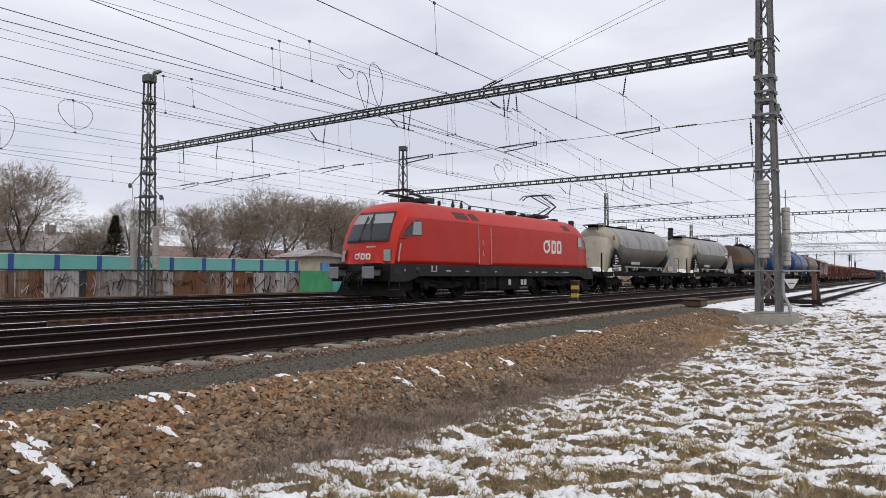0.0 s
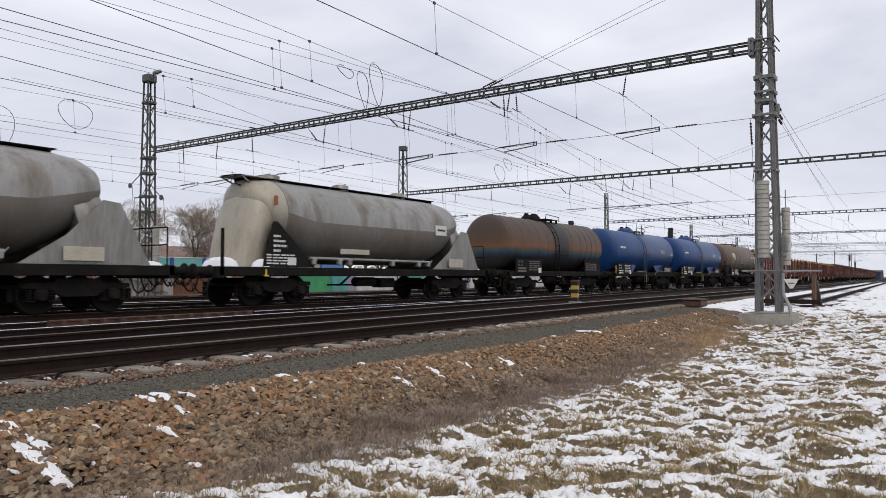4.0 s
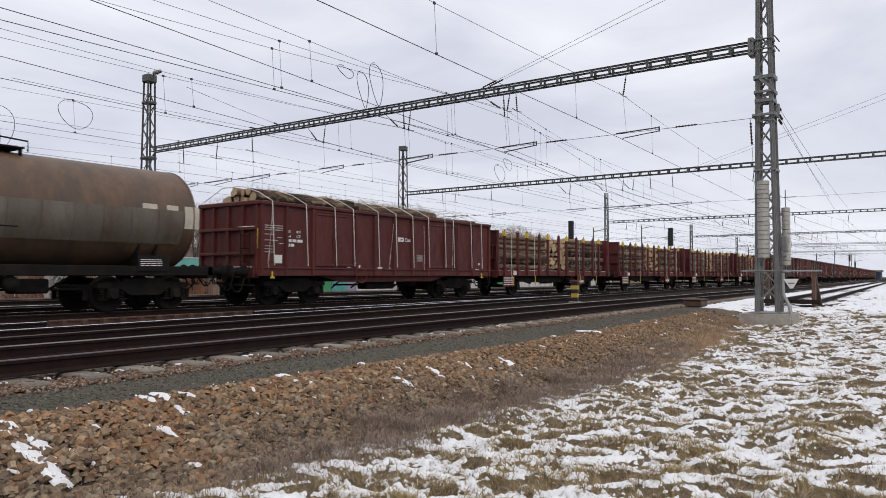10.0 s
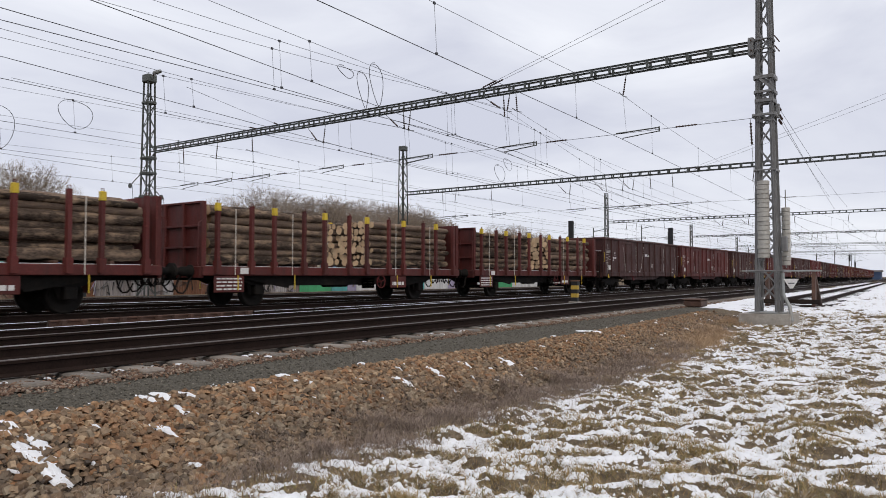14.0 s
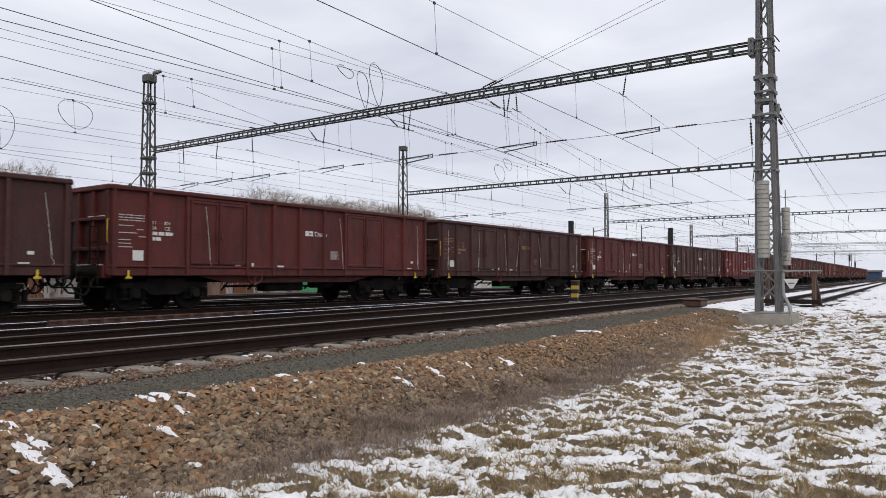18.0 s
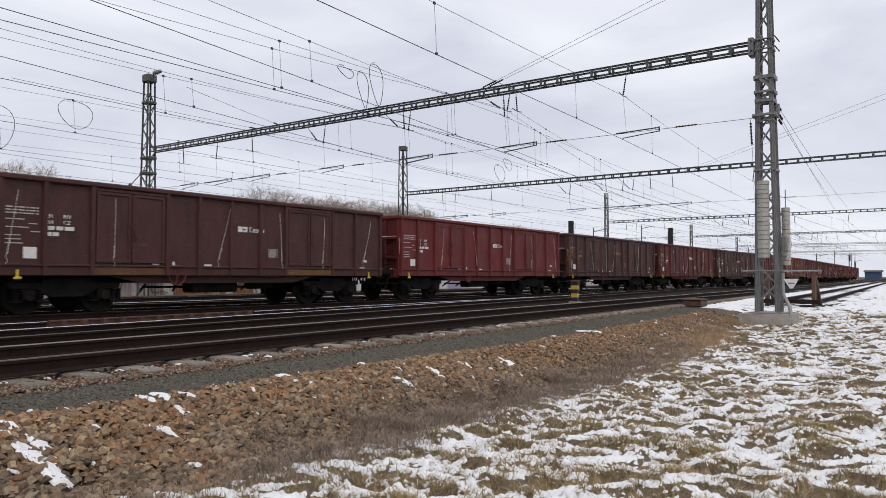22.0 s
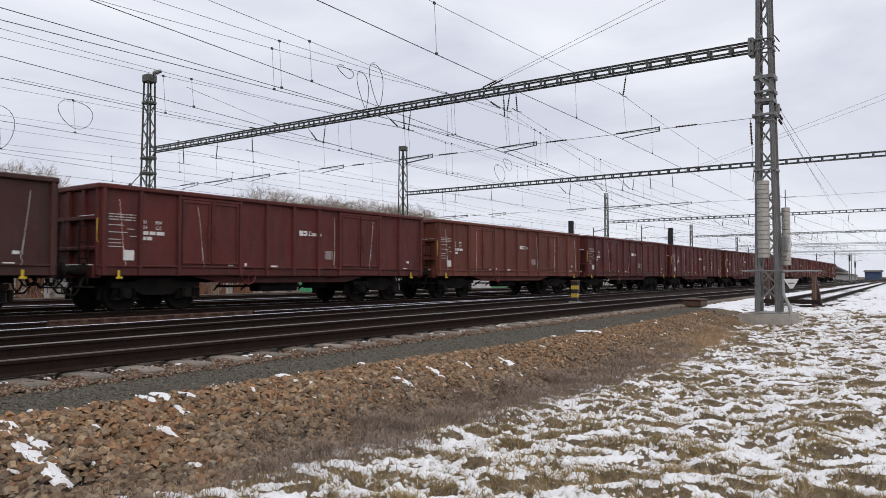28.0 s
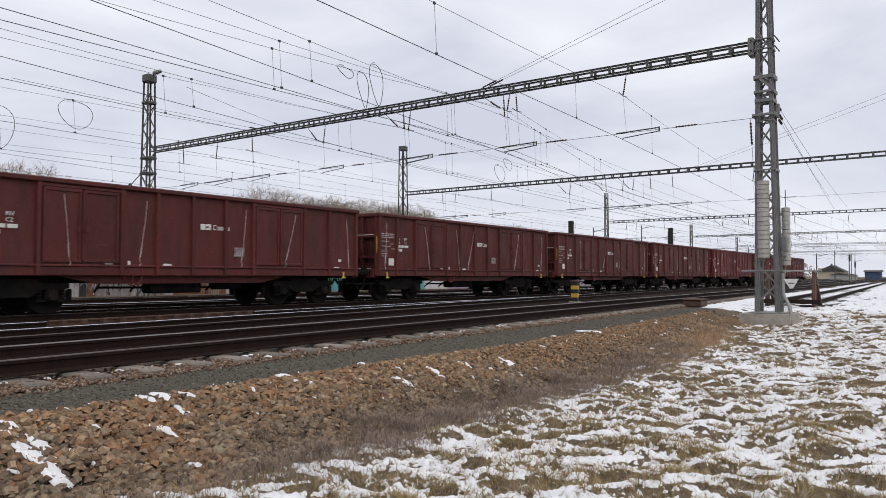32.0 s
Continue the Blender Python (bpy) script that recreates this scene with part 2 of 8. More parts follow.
WHITE = material("white_lettering_paint", (0.72, 0.7, 0.68), 0.6, vary=0.2, scale=8, bump=0)
YELLOW = material("yellow_paint", (0.6, 0.42, 0.03), 0.6, vary=0.25, scale=8)
GALV = material("galvanised_steel", (0.3, 0.31, 0.3), 0.5, 0.4, vary=0.2, scale=5, dirt=(0.22, 0.2, 0.18))
DARKSTEEL = material("dark_weathered_steel", (0.1, 0.108, 0.1), 0.6, 0.3, vary=0.3, scale=4, dirt=(0.08, 0.055, 0.04), dirt_at=0.62)
RUST = material("rusty_steel", (0.09, 0.045, 0.03), 0.8, vary=0.4, scale=6, dirt=(0.04, 0.026, 0.02))
CONCRETE = material("weathered_concrete", (0.36, 0.33, 0.29), 0.9, vary=0.25, scale=2, fine=30, dirt=(0.22, 0.19, 0.16), bump=0.3)
WIRE = material("tarnished_copper_wire", (0.07, 0.07, 0.075), 0.5, 0.5, vary=0.2)
GREYRAIL_W = material("white_painted_edge", (0.7, 0.7, 0.7), 0.5, vary=0.1)
SNOW = material("settled_snow", (0.82, 0.83, 0.86), 0.8, vary=0.06, scale=3, bump=0.3)
# ---------------------------------------------------------------- ground


def train_y(x):
    """Centre line of the running track: straight, then bending off into the far yard."""
    if x < 92:
        return 18.71
    if x < 112:
        return 18.71 + 0.056 * (x - 92) ** 2 / 40
    return 18.71 + 0.056 * (x - 102)


def near_y(x):
    return 8.36 + 0.05 * (x - 4)


def branch_y(x):
    return 12.45 + 0.105 * (x - 5.4) if x < 52 else 17.343 + 0.105 * (x - 52) - 0.105 * (x - 52) ** 2 / 52


# grass tussocks of the field: centre, radius, height, kept in cells of half a metre
TUSSOCKS = {}
tuss = random.Random(41)
for _ in range(1500):
    tx = 1.6 + 26 * tuss.random() ** 1.35
    ty = tuss.uniform(0.0, 5.2 + 0.06 * max(0.0, tx - 12))
    tr = tuss.uniform(0.09, 0.22) * (1.0 + 0.02 * tx)
    spot = (tx, ty, tr, tr * tuss.uniform(0.14, 0.34))
    for ci in range(int((tx - 2 * tr) * 2), int((tx + 2 * tr) * 2) + 1):
        for cj in range(int((ty - 2 * tr) * 2), int((ty + 2 * tr) * 2) + 1):
            TUSSOCKS.setdefault((ci, cj), []).append(spot)


def tussock(x, y):
    """Height of the tussocks at a place, and how far one is into a tussock's near side."""
    h, side = 0.0, 0.0
    for tx, ty, tr, th in TUSSOCKS.get((int(x * 2), int(y * 2)), ()):
        dx, dy = (x - tx) / tr, (y - ty) / tr
        d = dx * dx + dy * dy
        if d < 4:
            g = math.exp(-1.6 * d)
            h = max(h, th * g)
            side = max(side, g * (0.75 - 0.75 * (0.85 * dx + 0.53 * dy)))
    return h, side


def field_z(x, y):
    z = -0.72 + 0.5 * smooth01(9, 34, x)
    lump = 0.05 * noise.noise((x * 1.7, y * 1.7, 3)) + 0.045 * noise.noise((x * 4.1, y * 4.1, 6)) + 0.02 * noise.noise((x * 9, y * 9, 2)) + tussock(x, y)[0] if -3 < x < 45 and -6 < y < 9 else 0
    return z + 0.03 * noise.noise((x * 0.5, y * 0.5, 0)) + lump


def ground_z(x, y):
    zf = field_z(x, y)
    edge = 6.0 + 0.09 * max(0.0, x - 13)
    toe = 4.75 + 0.1 * max(0.0, x - 14) + 0.5 * max(0.0, 3 - x) * 0.5
    k = smooth01(toe, max(edge, toe + 0.6), y + 0.12 * noise.noise((x * 0.8, y * 0.8, 9)))
    top = -0.19 + 0.04 * smooth01(edge, edge + 1.3, y)
    z = zf + (top - zf) * k
    n = near_y(x)
    z += (-0.165 - z) * smooth01(n + 1.4, n + 2.6, y)
    return z


def lines(spans):
    out = []
    for a, b, d in spans:
        n = max(1, round((b - a) / d))
        out += [a + (b - a) * i / n for i in range(n)]
    return out + [spans[-1][1]]


def mottled(name, cols, scale, rough=0.9, bump=0.5, fine=60.0, snow=0.0, stretch=1.0):
    """Ground cover: three colours mixed by noise."""
    m = bpy.data.materials.new(name)
    m.use_nodes = True
    n, l = m.node_tree.nodes, m.node_tree.links
    b = n["Principled BSDF"]
    b.inputs["Roughness"].default_value = rough
    b.inputs["Specular IOR Level"].default_value = 0.08
    co = n.new("ShaderNodeTexCoord")
    a = n.new("ShaderNodeTexNoise")
    a.inputs["Scale"].default_value = scale
    a.inputs["Detail"].default_value = 8
    a.inputs["Roughness"].default_value = 0.7
    l.new(co.outputs["Object"], a.inputs["Vector"])
    r = n.new("ShaderNodeValToRGB")
    e = r.color_ramp.elements
    e[0].position, e[0].color = 0.32, (*cols[0], 1)
    e[1].position, e[1].color = 0.66, (*cols[-1], 1)
    for i, c in enumerate(cols[1:-1]):
        s = e.new(0.32 + 0.34 * (i + 1) / (len(cols) - 1))
        s.color = (*c, 1)
    l.new(a.outputs["Fac"], r.inputs["Fac"])
    l.new(r.outputs[0], b.inputs["Base Color"])
    f = n.new("ShaderNodeTexNoise")
    f.inputs["Scale"].default_value = fine
    f.inputs["Detail"].default_value = 4
    l.new(co.outputs["Object"], f.inputs["Vector"])
    bp = n.new("ShaderNodeBump")
    bp.inputs["Strength"].default_value, bp.inputs["Distance"].default_value = bump, 0.03
    l.new(f.outputs["Fac"], bp.inputs["Height"])
    l.new(bp.outputs[0], b.inputs["Normal"])
    return m


EARTH = mottled("brown_winter_earth", [(0.065, 0.05, 0.036), (0.135, 0.104, 0.072), (0.23, 0.178, 0.12)], 9.0)
BALLAST = mottled("dirty_ballast_and_gap_shade", [(0.013, 0.01, 0.0085), (0.03, 0.023, 0.018), (0.065, 0.049, 0.038)], 14.0)
GRAVEL = mottled("grey_gravel_path", [(0.05, 0.046, 0.037), (0.095, 0.086, 0.07), (0.17, 0.153, 0.125)], 45.0, fine=120)

gx = lines([(-3000, -200, 700), (-200, -12, 20), (-12, 1, 0.5), (1, 13, 0.07), (13, 26, 0.2), (26, 45, 0.5), (45, 140, 4), (140, 400, 20), (400, 4000, 600)])
gy = lines([(-3000, -200, 700), (-200, -10, 20), (-10, -2, 0.8), (-2, 0, 0.4), (0, 7.4, 0.07), (7.4, 11, 0.3), (11, 44, 1.2), (44, 120, 8), (120, 400, 30), (400, 4000, 600)])
gv = [(x, y, ground_z(x, y)) for y in gy for x in gx]
nx = len(gx)
gf = [(j * nx + i, j * nx + i + 1, (j + 1) * nx + i + 1, (j + 1) * nx + i) for j in range(len(gy) - 1) for i in range(nx - 1)]
gm = bpy.data.meshes.new("ground")
gm.from_pydata(gv, [], gf)
gm.materials.append(EARTH)
gm.materials.append(BALLAST)
gm.materials.append(GRAVEL)
idx = []
for j in range(len(gy) - 1):
    for i in range(nx - 1):
        x, y = (gx[i] + gx[i + 1]) / 2, (gy[j] + gy[j + 1]) / 2
        wob = 0.15 * noise.noise((x * 1.5, y * 1.5, 5))
        e0 = 6.0 + 0.09 * max(0.0, x - 13) + wob
        e1 = near_y(x) - 1.35 + wob
        # the dark bed also lies under the bank stones, painting shade into their gaps
        idx.append((1 if 1.2 < x < 22 and y > (4.95 if x < 5 else 5.25) + wob + 0.1 * max(0.0, x - 14) else 0) if y < e0 else 0 if y > 37.5 or x > 600 else 2 if y < e1 else 1)
gm.polygons.foreach_set("material_index", idx)
gm.polygons.foreach_set("use_smooth", [True] * len(gf))
ground = tagged(new("ground", gm), "brown winter earth with ballast beds and a gravel path", "ground", kind="structure")

# ---------------------------------------------------------------- tracks
RAILSIDE = material("rusty_rail_side", (0.02, 0.012, 0.0095), 0.9, vary=0.35, scale=6, spec=0.15)
RAILTOP = material("bright_rail_head", (0.85, 0.85, 0.86), 0.22, 0.95, vary=0.1, scale=4, bump=0.02)
RAILMID = material("worn_rail_head", (0.26, 0.24, 0.23), 0.38, 0.75, vary=0.2, scale=4, bump=0.04)
RAILDULL = material("dull_rail_head", (0.1, 0.082, 0.072), 0.5, 0.5, vary=0.25, scale=4, bump=0.05)
SLEEPER = material("dark_sleeper", (0.024, 0.018, 0.0145), 0.95, vary=0.4, scale=3, random_tint=0.5, spec=0.1)
SLEEPERC = material("grey_concrete_sleeper", (0.2, 0.172, 0.145), 0.9, vary=0.35, scale=3, random_tint=0.6)


def rail_shape(line, off, z, xs):
    """A flat-bottomed rail that follows a line; returns body and running surface."""
    prof = [(-0.07, -0.16), (0.07, -0.16), (0.07, -0.148), (0.012, -0.125), (0.012, -0.045), (0.036, -0.035), (0.036, -0.006), (0.03, 0), (-0.03, 0), (-0.036, -0.006), (-0.036, -0.035), (-0.012, -0.045), (-0.012, -0.125), (-0.07, -0.148)]
    body, top = Shape(), Shape()
    rings = [[(x, line(x) + off + a, z + b) for a, b in prof] for x in xs]
    body.loft(rings, smooth=False)
    top.loft([[(x, line(x) + off + a, z + b) for a, b in ((-0.0375, -0.005), (0.0375, -0.005), (0.0375, -0.003), (0.03, 0.004), (-0.03, 0.004), (-0.0375, -0.003))] for x in xs], smooth=False)
    return body, top


def track(name, label, line, z, x0, x1, tops=(None, None), sleepers=(0, 0), mat=None):
    xs = lines([(x0, x1, 4.0 if x1 - x0 < 160 else 8.0)])
    t = thing(name, label, "railway track", kind="structure")
    for off, topmat in zip((-0.7535, 0.7535), tops):
        body, top = rail_shape(line, off, z, xs)
        r = part("rail", body, RAILSIDE, t)
        part("running_surface", top, topmat or RAILTOP, r)
    return t


track_near = track("track_near", "nearest railway track with dull rails on ballast", near_y, 0.09, -60, 420, (RAILDULL, RAILMID))
track_branch = track("track_branch", "branch track curving towards the running line", branch_y, 0.0, -60, 78, (RAILDULL, RAILTOP))
track_main = track("track_main", "running track that carries the goods train", train_y, 0.0, -80, 600, (RAILDULL, RAILTOP))
track_beyond = track("track_beyond", "railway track beyond the running line", lambda x: 23.1, 0.0, -80, 300, (RAILDULL, RAILTOP))
track_far = track("track_far", "rusty siding near the graffiti wall", lambda x: 29.6, 0.0, -80, 300, (RAILDULL, RAILDULL))
track_stub = track("track_stub", "snowy stub track ending at a buffer stop", lambda x: 5.54 + 0.06 * (x - 30), 0.0, 30.2, 420, (RAILDULL, RAILDULL))


# ---------------------------------------------------------------- ground cover: snow, grass, stones


def island_ramp(name, cols, rough=0.9, by_object=False, bump=0.4, fine=30.0, shade=0.35):
    """A matt surface whose colour is drawn for each piece from a ramp, with grain on it."""
    m = bpy.data.materials.new(name)
    m.use_nodes = True
    n, l = m.node_tree.nodes, m.node_tree.links
    b = n["Principled BSDF"]
    b.inputs["Roughness"].default_value = rough
    b.inputs["Specular IOR Level"].default_value = 0.25
    if by_object:
        src = n.new("ShaderNodeObjectInfo").outputs["Random"]
    else:
        src = n.new("ShaderNodeNewGeometry").outputs["Random Per Island"]
    r = n.new("ShaderNodeValToRGB")
    e = r.color_ramp.elements
    e[0].position, e[0].color = 0.0, (*cols[0], 1)
    e[1].position, e[1].color = 1.0, (*cols[-1], 1)
    for i, c in enumerate(cols[1:-1]):
        e.new((i + 1) / (len(cols) - 1)).color = (*c, 1)
    l.new(src, r.inputs["Fac"])
    co = n.new("ShaderNodeTexCoord")
    t = n.new("ShaderNodeTexNoise")
    t.inputs["Scale"].default_value = fine
    t.inputs["Detail"].default_value = 4
    l.new(co.outputs["Object"], t.inputs["Vector"])
    mr = n.new("ShaderNodeMapRange")
    mr.inputs["From Min"].default_value, mr.inputs["From Max"].default_value = 0.3, 0.7
    mr.inputs["To Min"].default_value, mr.inputs["To Max"].default_value = 1 - shade, 1 + shade
    l.new(t.outputs["Fac"], mr.inputs["Value"])
    v = n.new("ShaderNodeVectorMath")
    v.operation = "SCALE"
    l.new(r.outputs[0], v.inputs[0])
    l.new(mr.outputs[0], v.inputs["Scale"])
    l.new(v.outputs[0], b.inputs["Base Color"])
    if bump:
        bp = n.new("ShaderNodeBump")
        bp.inputs["Strength"].default_value, bp.inputs["Distance"].default_value = bump, 0.01
        l.new(t.outputs["Fac"], bp.inputs["Height"])
        l.new(bp.outputs[0], b.inputs["Normal"])
    return m


def edge_y(x):
    return 6.0 + 0.09 * max(0.0, x - 13)


def toe_y(x):
    return 4.75 + 0.1 * max(0.0, x - 14) + 0.25 * max(0.0, 3 - x)


def snow_cover(x, y):
    """How readily snow lies at a place; above zero it shows."""
    u, w = x * 0.92 + y * 0.39, y * 0.92 - x * 0.39
    n = 0.26 * noise.noise((x * 1.1, y * 1.1, 11)) + 0.3 * noise.noise((u * 6.0, w * 3.0, 4)) + 0.54 * noise.noise((u * 19, w * 12, 8)) + 0.6 * noise.noise((u * 40, w * 24, 3)) + 0.2 * noise.noise((u * 70, w * 40, 6))
    if x > 26:
        return n + 0.22 - 0.7 * smooth01(0.6, 1.6, y - (7.6 + 0.06 * (x - 33)))
    base = 0.09 + 0.02 * smooth01(8, 26, x) - 0.14 * smooth01(9, 16, x) * smooth01(1.9, 0.5, toe_y(x) - y)
    base -= 0.3 * tussock(x, y)[1]
    e = 0.06
    base += 1.1 * (noise.noise(((x + e) * 4.1, (y + 0.6 * e) * 4.1, 6)) - noise.noise(((x - e) * 4.1, (y - 0.6 * e) * 4.1, 6))) * -0.5
    base -= 0.8 * smooth01(toe_y(x) - 0.22 * smooth01(3.5, 5.5, x) - 0.2 * smooth01(5, 8, x), toe_y(x) + 0.45, y)
    return n + base


def snow_sheet(x0, x1, y0, y1, d):
    nx, ny = round((x1 - x0) / d), round((y1 - y0) / d)
    cov = [[snow_cover(x0 + i * d, y0 + j * d) for i in range(nx + 1)] for j in range(ny + 1)]
    ids, v, f = {}, [], []

    def vert(i, j):
        if (i, j) not in ids:
            x, y = x0 + i * d, y0 + j * d
            c = cov[j][i]
            if c <= 0:
                lift = -0.02
            else:
                lift = 0.002 + 0.034 * min(1.0, c * 2.0) ** 0.8 + 0.012 * noise.noise((x * 14, y * 14, 1))
            ids[i, j] = len(v)
            v.append((x + 0.3 * d * noise.noise((x * 9, y * 9, 21)), y + 0.3 * d * noise.noise((x * 9, y * 9, 31)), ground_z(x, y) + lift))
        return ids[i, j]
    for j in range(ny):
        for i in range(nx):
            if max(cov[j][i], cov[j][i + 1], cov[j + 1][i], cov[j + 1][i + 1]) > 0:
                f.append((vert(i, j), vert(i + 1, j), vert(i + 1, j + 1), vert(i, j + 1)))
    return v, f


sv, sf = [], []
for area in ((-9, 1.2, -8, 4, 0.12), (1.2, 26, -8, 0.2, 0.12), (26, 60, -8, 1.6, 0.3), (1.2, 6, 0.2, 6.2, 0.02), (6, 9, 0.2, 5.4, 0.024), (9, 14, 0.2, 5.4, 0.034), (14, 26, 0.2, 6.4, 0.06), (26, 60, 1.6, 11.5, 0.2), (60, 160, 3, 18, 0.5)):
    v, f = snow_sheet(*area)
    k = len(sv)
    sv += v
    sf += [tuple(k + i for i in q) for q in f]
snow_mesh = bpy.data.meshes.new("snow")
snow_mesh.from_pydata(sv, [], sf)
snow_mesh.polygons.foreach_set("use_smooth", [True] * len(sf))
snow_mesh.materials.append(SNOW)
tagged(new("snow", snow_mesh), "thin patchy snow lying on winter grass", "snow", kind="stuff")

GRASS = island_ramp("winter_grass", [(0.12, 0.115, 0.045), (0.26, 0.19, 0.09), (0.4, 0.28, 0.14), (0.46, 0.34, 0.2), (0.22, 0.14, 0.08), (0.5, 0.4, 0.25), (0.15, 0.15, 0.055), (0.34, 0.24, 0.14), (0.66, 0.66, 0.66)], shade=0.2, bump=0)
TUFT = island_ramp("tan_grass_tufts", [(0.36, 0.24, 0.1), (0.46, 0.34, 0.18), (0.2, 0.18, 0.065), (0.34, 0.21, 0.09), (0.17, 0.16, 0.055), (0.44, 0.3, 0.15), (0.52, 0.4, 0.24)], shade=0.2, bump=0)
STRAW = island_ramp("pale_dry_straw", [(0.4, 0.27, 0.16), (0.5, 0.35, 0.21), (0.34, 0.22, 0.14), (0.56, 0.42, 0.27)], shade=0.2, bump=0)
STEMS = island_ramp("dry_weed_stems", [(0.17, 0.13, 0.11), (0.29, 0.225, 0.185), (0.23, 0.18, 0.15), (0.4, 0.31, 0.235), (0.2, 0.15, 0.125)], shade=0.2, bump=0)


def blades(name, label, mat, spots, tall, wide, lean):
    v, f = [], []
    rnd = random.Random(len(spots))
    for x, y, k in spots:
        z = ground_z(x, y) - 0.01
        h = rnd.uniform(*tall) * k
        a, b = rnd.uniform(0, 6.283), rnd.uniform(*lean)
        w = rnd.uniform(*wide)
        dx, dy = math.cos(a) * b * h, math.sin(a) * b * h
        px, py = -math.sin(a + rnd.uniform(-1, 1)) * w, math.cos(a + rnd.uniform(-1, 1)) * w
        i = len(v)
        v += [(x - px, y - py, z), (x + px, y + py, z), (x + dx * 0.45 + px * 0.8, y + dy * 0.45 + py * 0.8, z + h * 0.65), (x + dx * 0.45 - px * 0.8, y + dy * 0.45 - py * 0.8, z + h * 0.65), (x + dx, y + dy, z + h * rnd.uniform(0.75, 1.0))]
        f += [(i, i + 1, i + 2, i + 3), (i + 3, i + 2, i + 4)]
    me = bpy.data.meshes.new(name)
    me.from_pydata(v, [], f)
    me.materials.append(mat)
    return tagged(new(name, me), label, "grass", kind="stuff")


rnd = random.Random(5)
spots = []
for x0, x1, y0, y1, count in ((1.8, 7, 0.2, 5.2, 150000), (7, 13, 0.5, 5.0, 90000), (13, 26, 1.0, 5.6, 70000), (26, 60, 2, 5, 12000)):
    for _ in range(count):
        x, y = rnd.uniform(x0, x1), rnd.uniform(y0, y1)
        tuft = noise.noise((x * 2.3, y * 2.3, 14)) + 0.6 * noise.noise((x * 5.5, y * 5.5, 15))
        c = snow_cover(x, y)
        if (c > 0.1 + 0.4 * max(0, tuft) and rnd.random() > 0.4) or rnd.random() > 0.5 + 1.2 * tuft:
            continue
        if y > toe_y(x) - 0.1:
            continue
        spots.append((x, y, (0.75 + 0.9 * max(0.0, tuft)) * (0.8 if x < 13 else 1.0)))
blades("grass", "matted straw and green winter grass through thin snow", GRASS, spots, (0.025, 0.085), (0.0014, 0.0036), (0.5, 2.2))
# taller tufts that stand out of the snow
tufts = []
seen = set()
for cell in TUSSOCKS.values():
    for spot in cell:
        if spot in seen:
            continue
        seen.add(spot)
        tx, ty, tr, th = spot
        if ty > toe_y(tx) - 0.1 or rnd.random() < 0.25:
            continue
        for _ in range(int((520 if tx < 9 else 300 if tx < 15 else 150) * tr) + 8):
            a, d = rnd.uniform(0, 6.283), tr * rnd.random() ** 0.6
            tufts.append((tx + d * math.cos(a), ty + d * math.sin(a), (1.15 - 0.5 * d / tr) * (0.65 + 2.2 * th)))
blades("grass_tufts", "tan and olive grass tufts standing out of the snow", TUFT, tufts, (0.045, 0.13), (0.0014, 0.0032), (0.4, 1.5))
spots = []
for x0, x1, count in ((1.5, 4, 4500), (4, 8, 36000), (8, 14, 40000), (14, 23, 26000)):
    for _ in range(count):
        x = rnd.uniform(x0, x1)
        y = toe_y(x) + rnd.gauss(0.0, 0.28) + (0.2 if x > 14 else 0)
        if noise.noise((x * 1.3, y * 1.3, 19)) > -0.2 + rnd.uniform(-0.3, 0.3) and y < edge_y(x) - 0.2:
            spots.append((x, y, (0.7 + 0.6 * noise.noise((x * 2.1, y * 2.1, 33))) * (1.0 if x < 16 else 0.8)))
blades("dry_weeds", "brown dry weed stems along the foot of the bank", STEMS, spots, (0.06, 0.24), (0.0009, 0.0021), (0.3, 1.6))
# pale dry grass at the far end of the bank
spots = []
for _ in range(26000):
    x = 10 + 12.5 * rnd.random() ** 0.7
    y = toe_y(x) + rnd.gauss(0.0, 0.3)
    if noise.noise((x * 0.9, y * 0.9, 29)) > -0.1 + rnd.uniform(-0.2, 0.2) + 0.25 * smooth01(13, 10, x) and y < edge_y(x) - 0.1:
        spots.append((x, y, 0.5 + 0.5 * smooth01(10, 15, x)))
blades("dry_grass", "pale tan dry grass at the foot of the bank", STRAW, spots, (0.05, 0.18), (0.0016, 0.004), (0.2, 1.1))

# stones of the bank
STONE_COLS = [(0.105, 0.068, 0.045), (0.24, 0.142, 0.08), (0.33, 0.2, 0.11), (0.17, 0.12, 0.082), (0.4, 0.29, 0.185), (0.13, 0.08, 0.05), (0.29, 0.15, 0.075), (0.2, 0.15, 0.105), (0.27, 0.19, 0.12), (0.08, 0.056, 0.042)]
LOW_COLS = [(0.085, 0.065, 0.05), (0.2, 0.142, 0.094), (0.27, 0.19, 0.122), (0.155, 0.118, 0.085), (0.32, 0.255, 0.18), (0.11, 0.083, 0.062), (0.21, 0.14, 0.088), (0.07, 0.055, 0.044)]
STONE_ONE = island_ramp("crushed_rust_brown_stone", STONE_COLS, by_object=True, fine=26)
STONE_MANY = island_ramp("crushed_rust_brown_stones", STONE_COLS, fine=26)
STONE_LOW = island_ramp("dull_brown_stones", LOW_COLS, fine=26)
BALLAST_MANY = island_ramp("pale_ballast_stones", [(0.1, 0.06, 0.042), (0.2, 0.13, 0.09), (0.15, 0.085, 0.055), (0.33, 0.27, 0.21), (0.085, 0.06, 0.05), (0.18, 0.1, 0.065)], fine=26)
PEBBLES = island_ramp("grey_chippings", [(0.05, 0.046, 0.037), (0.12, 0.108, 0.088), (0.085, 0.077, 0.063), (0.2, 0.18, 0.148)], fine=40)


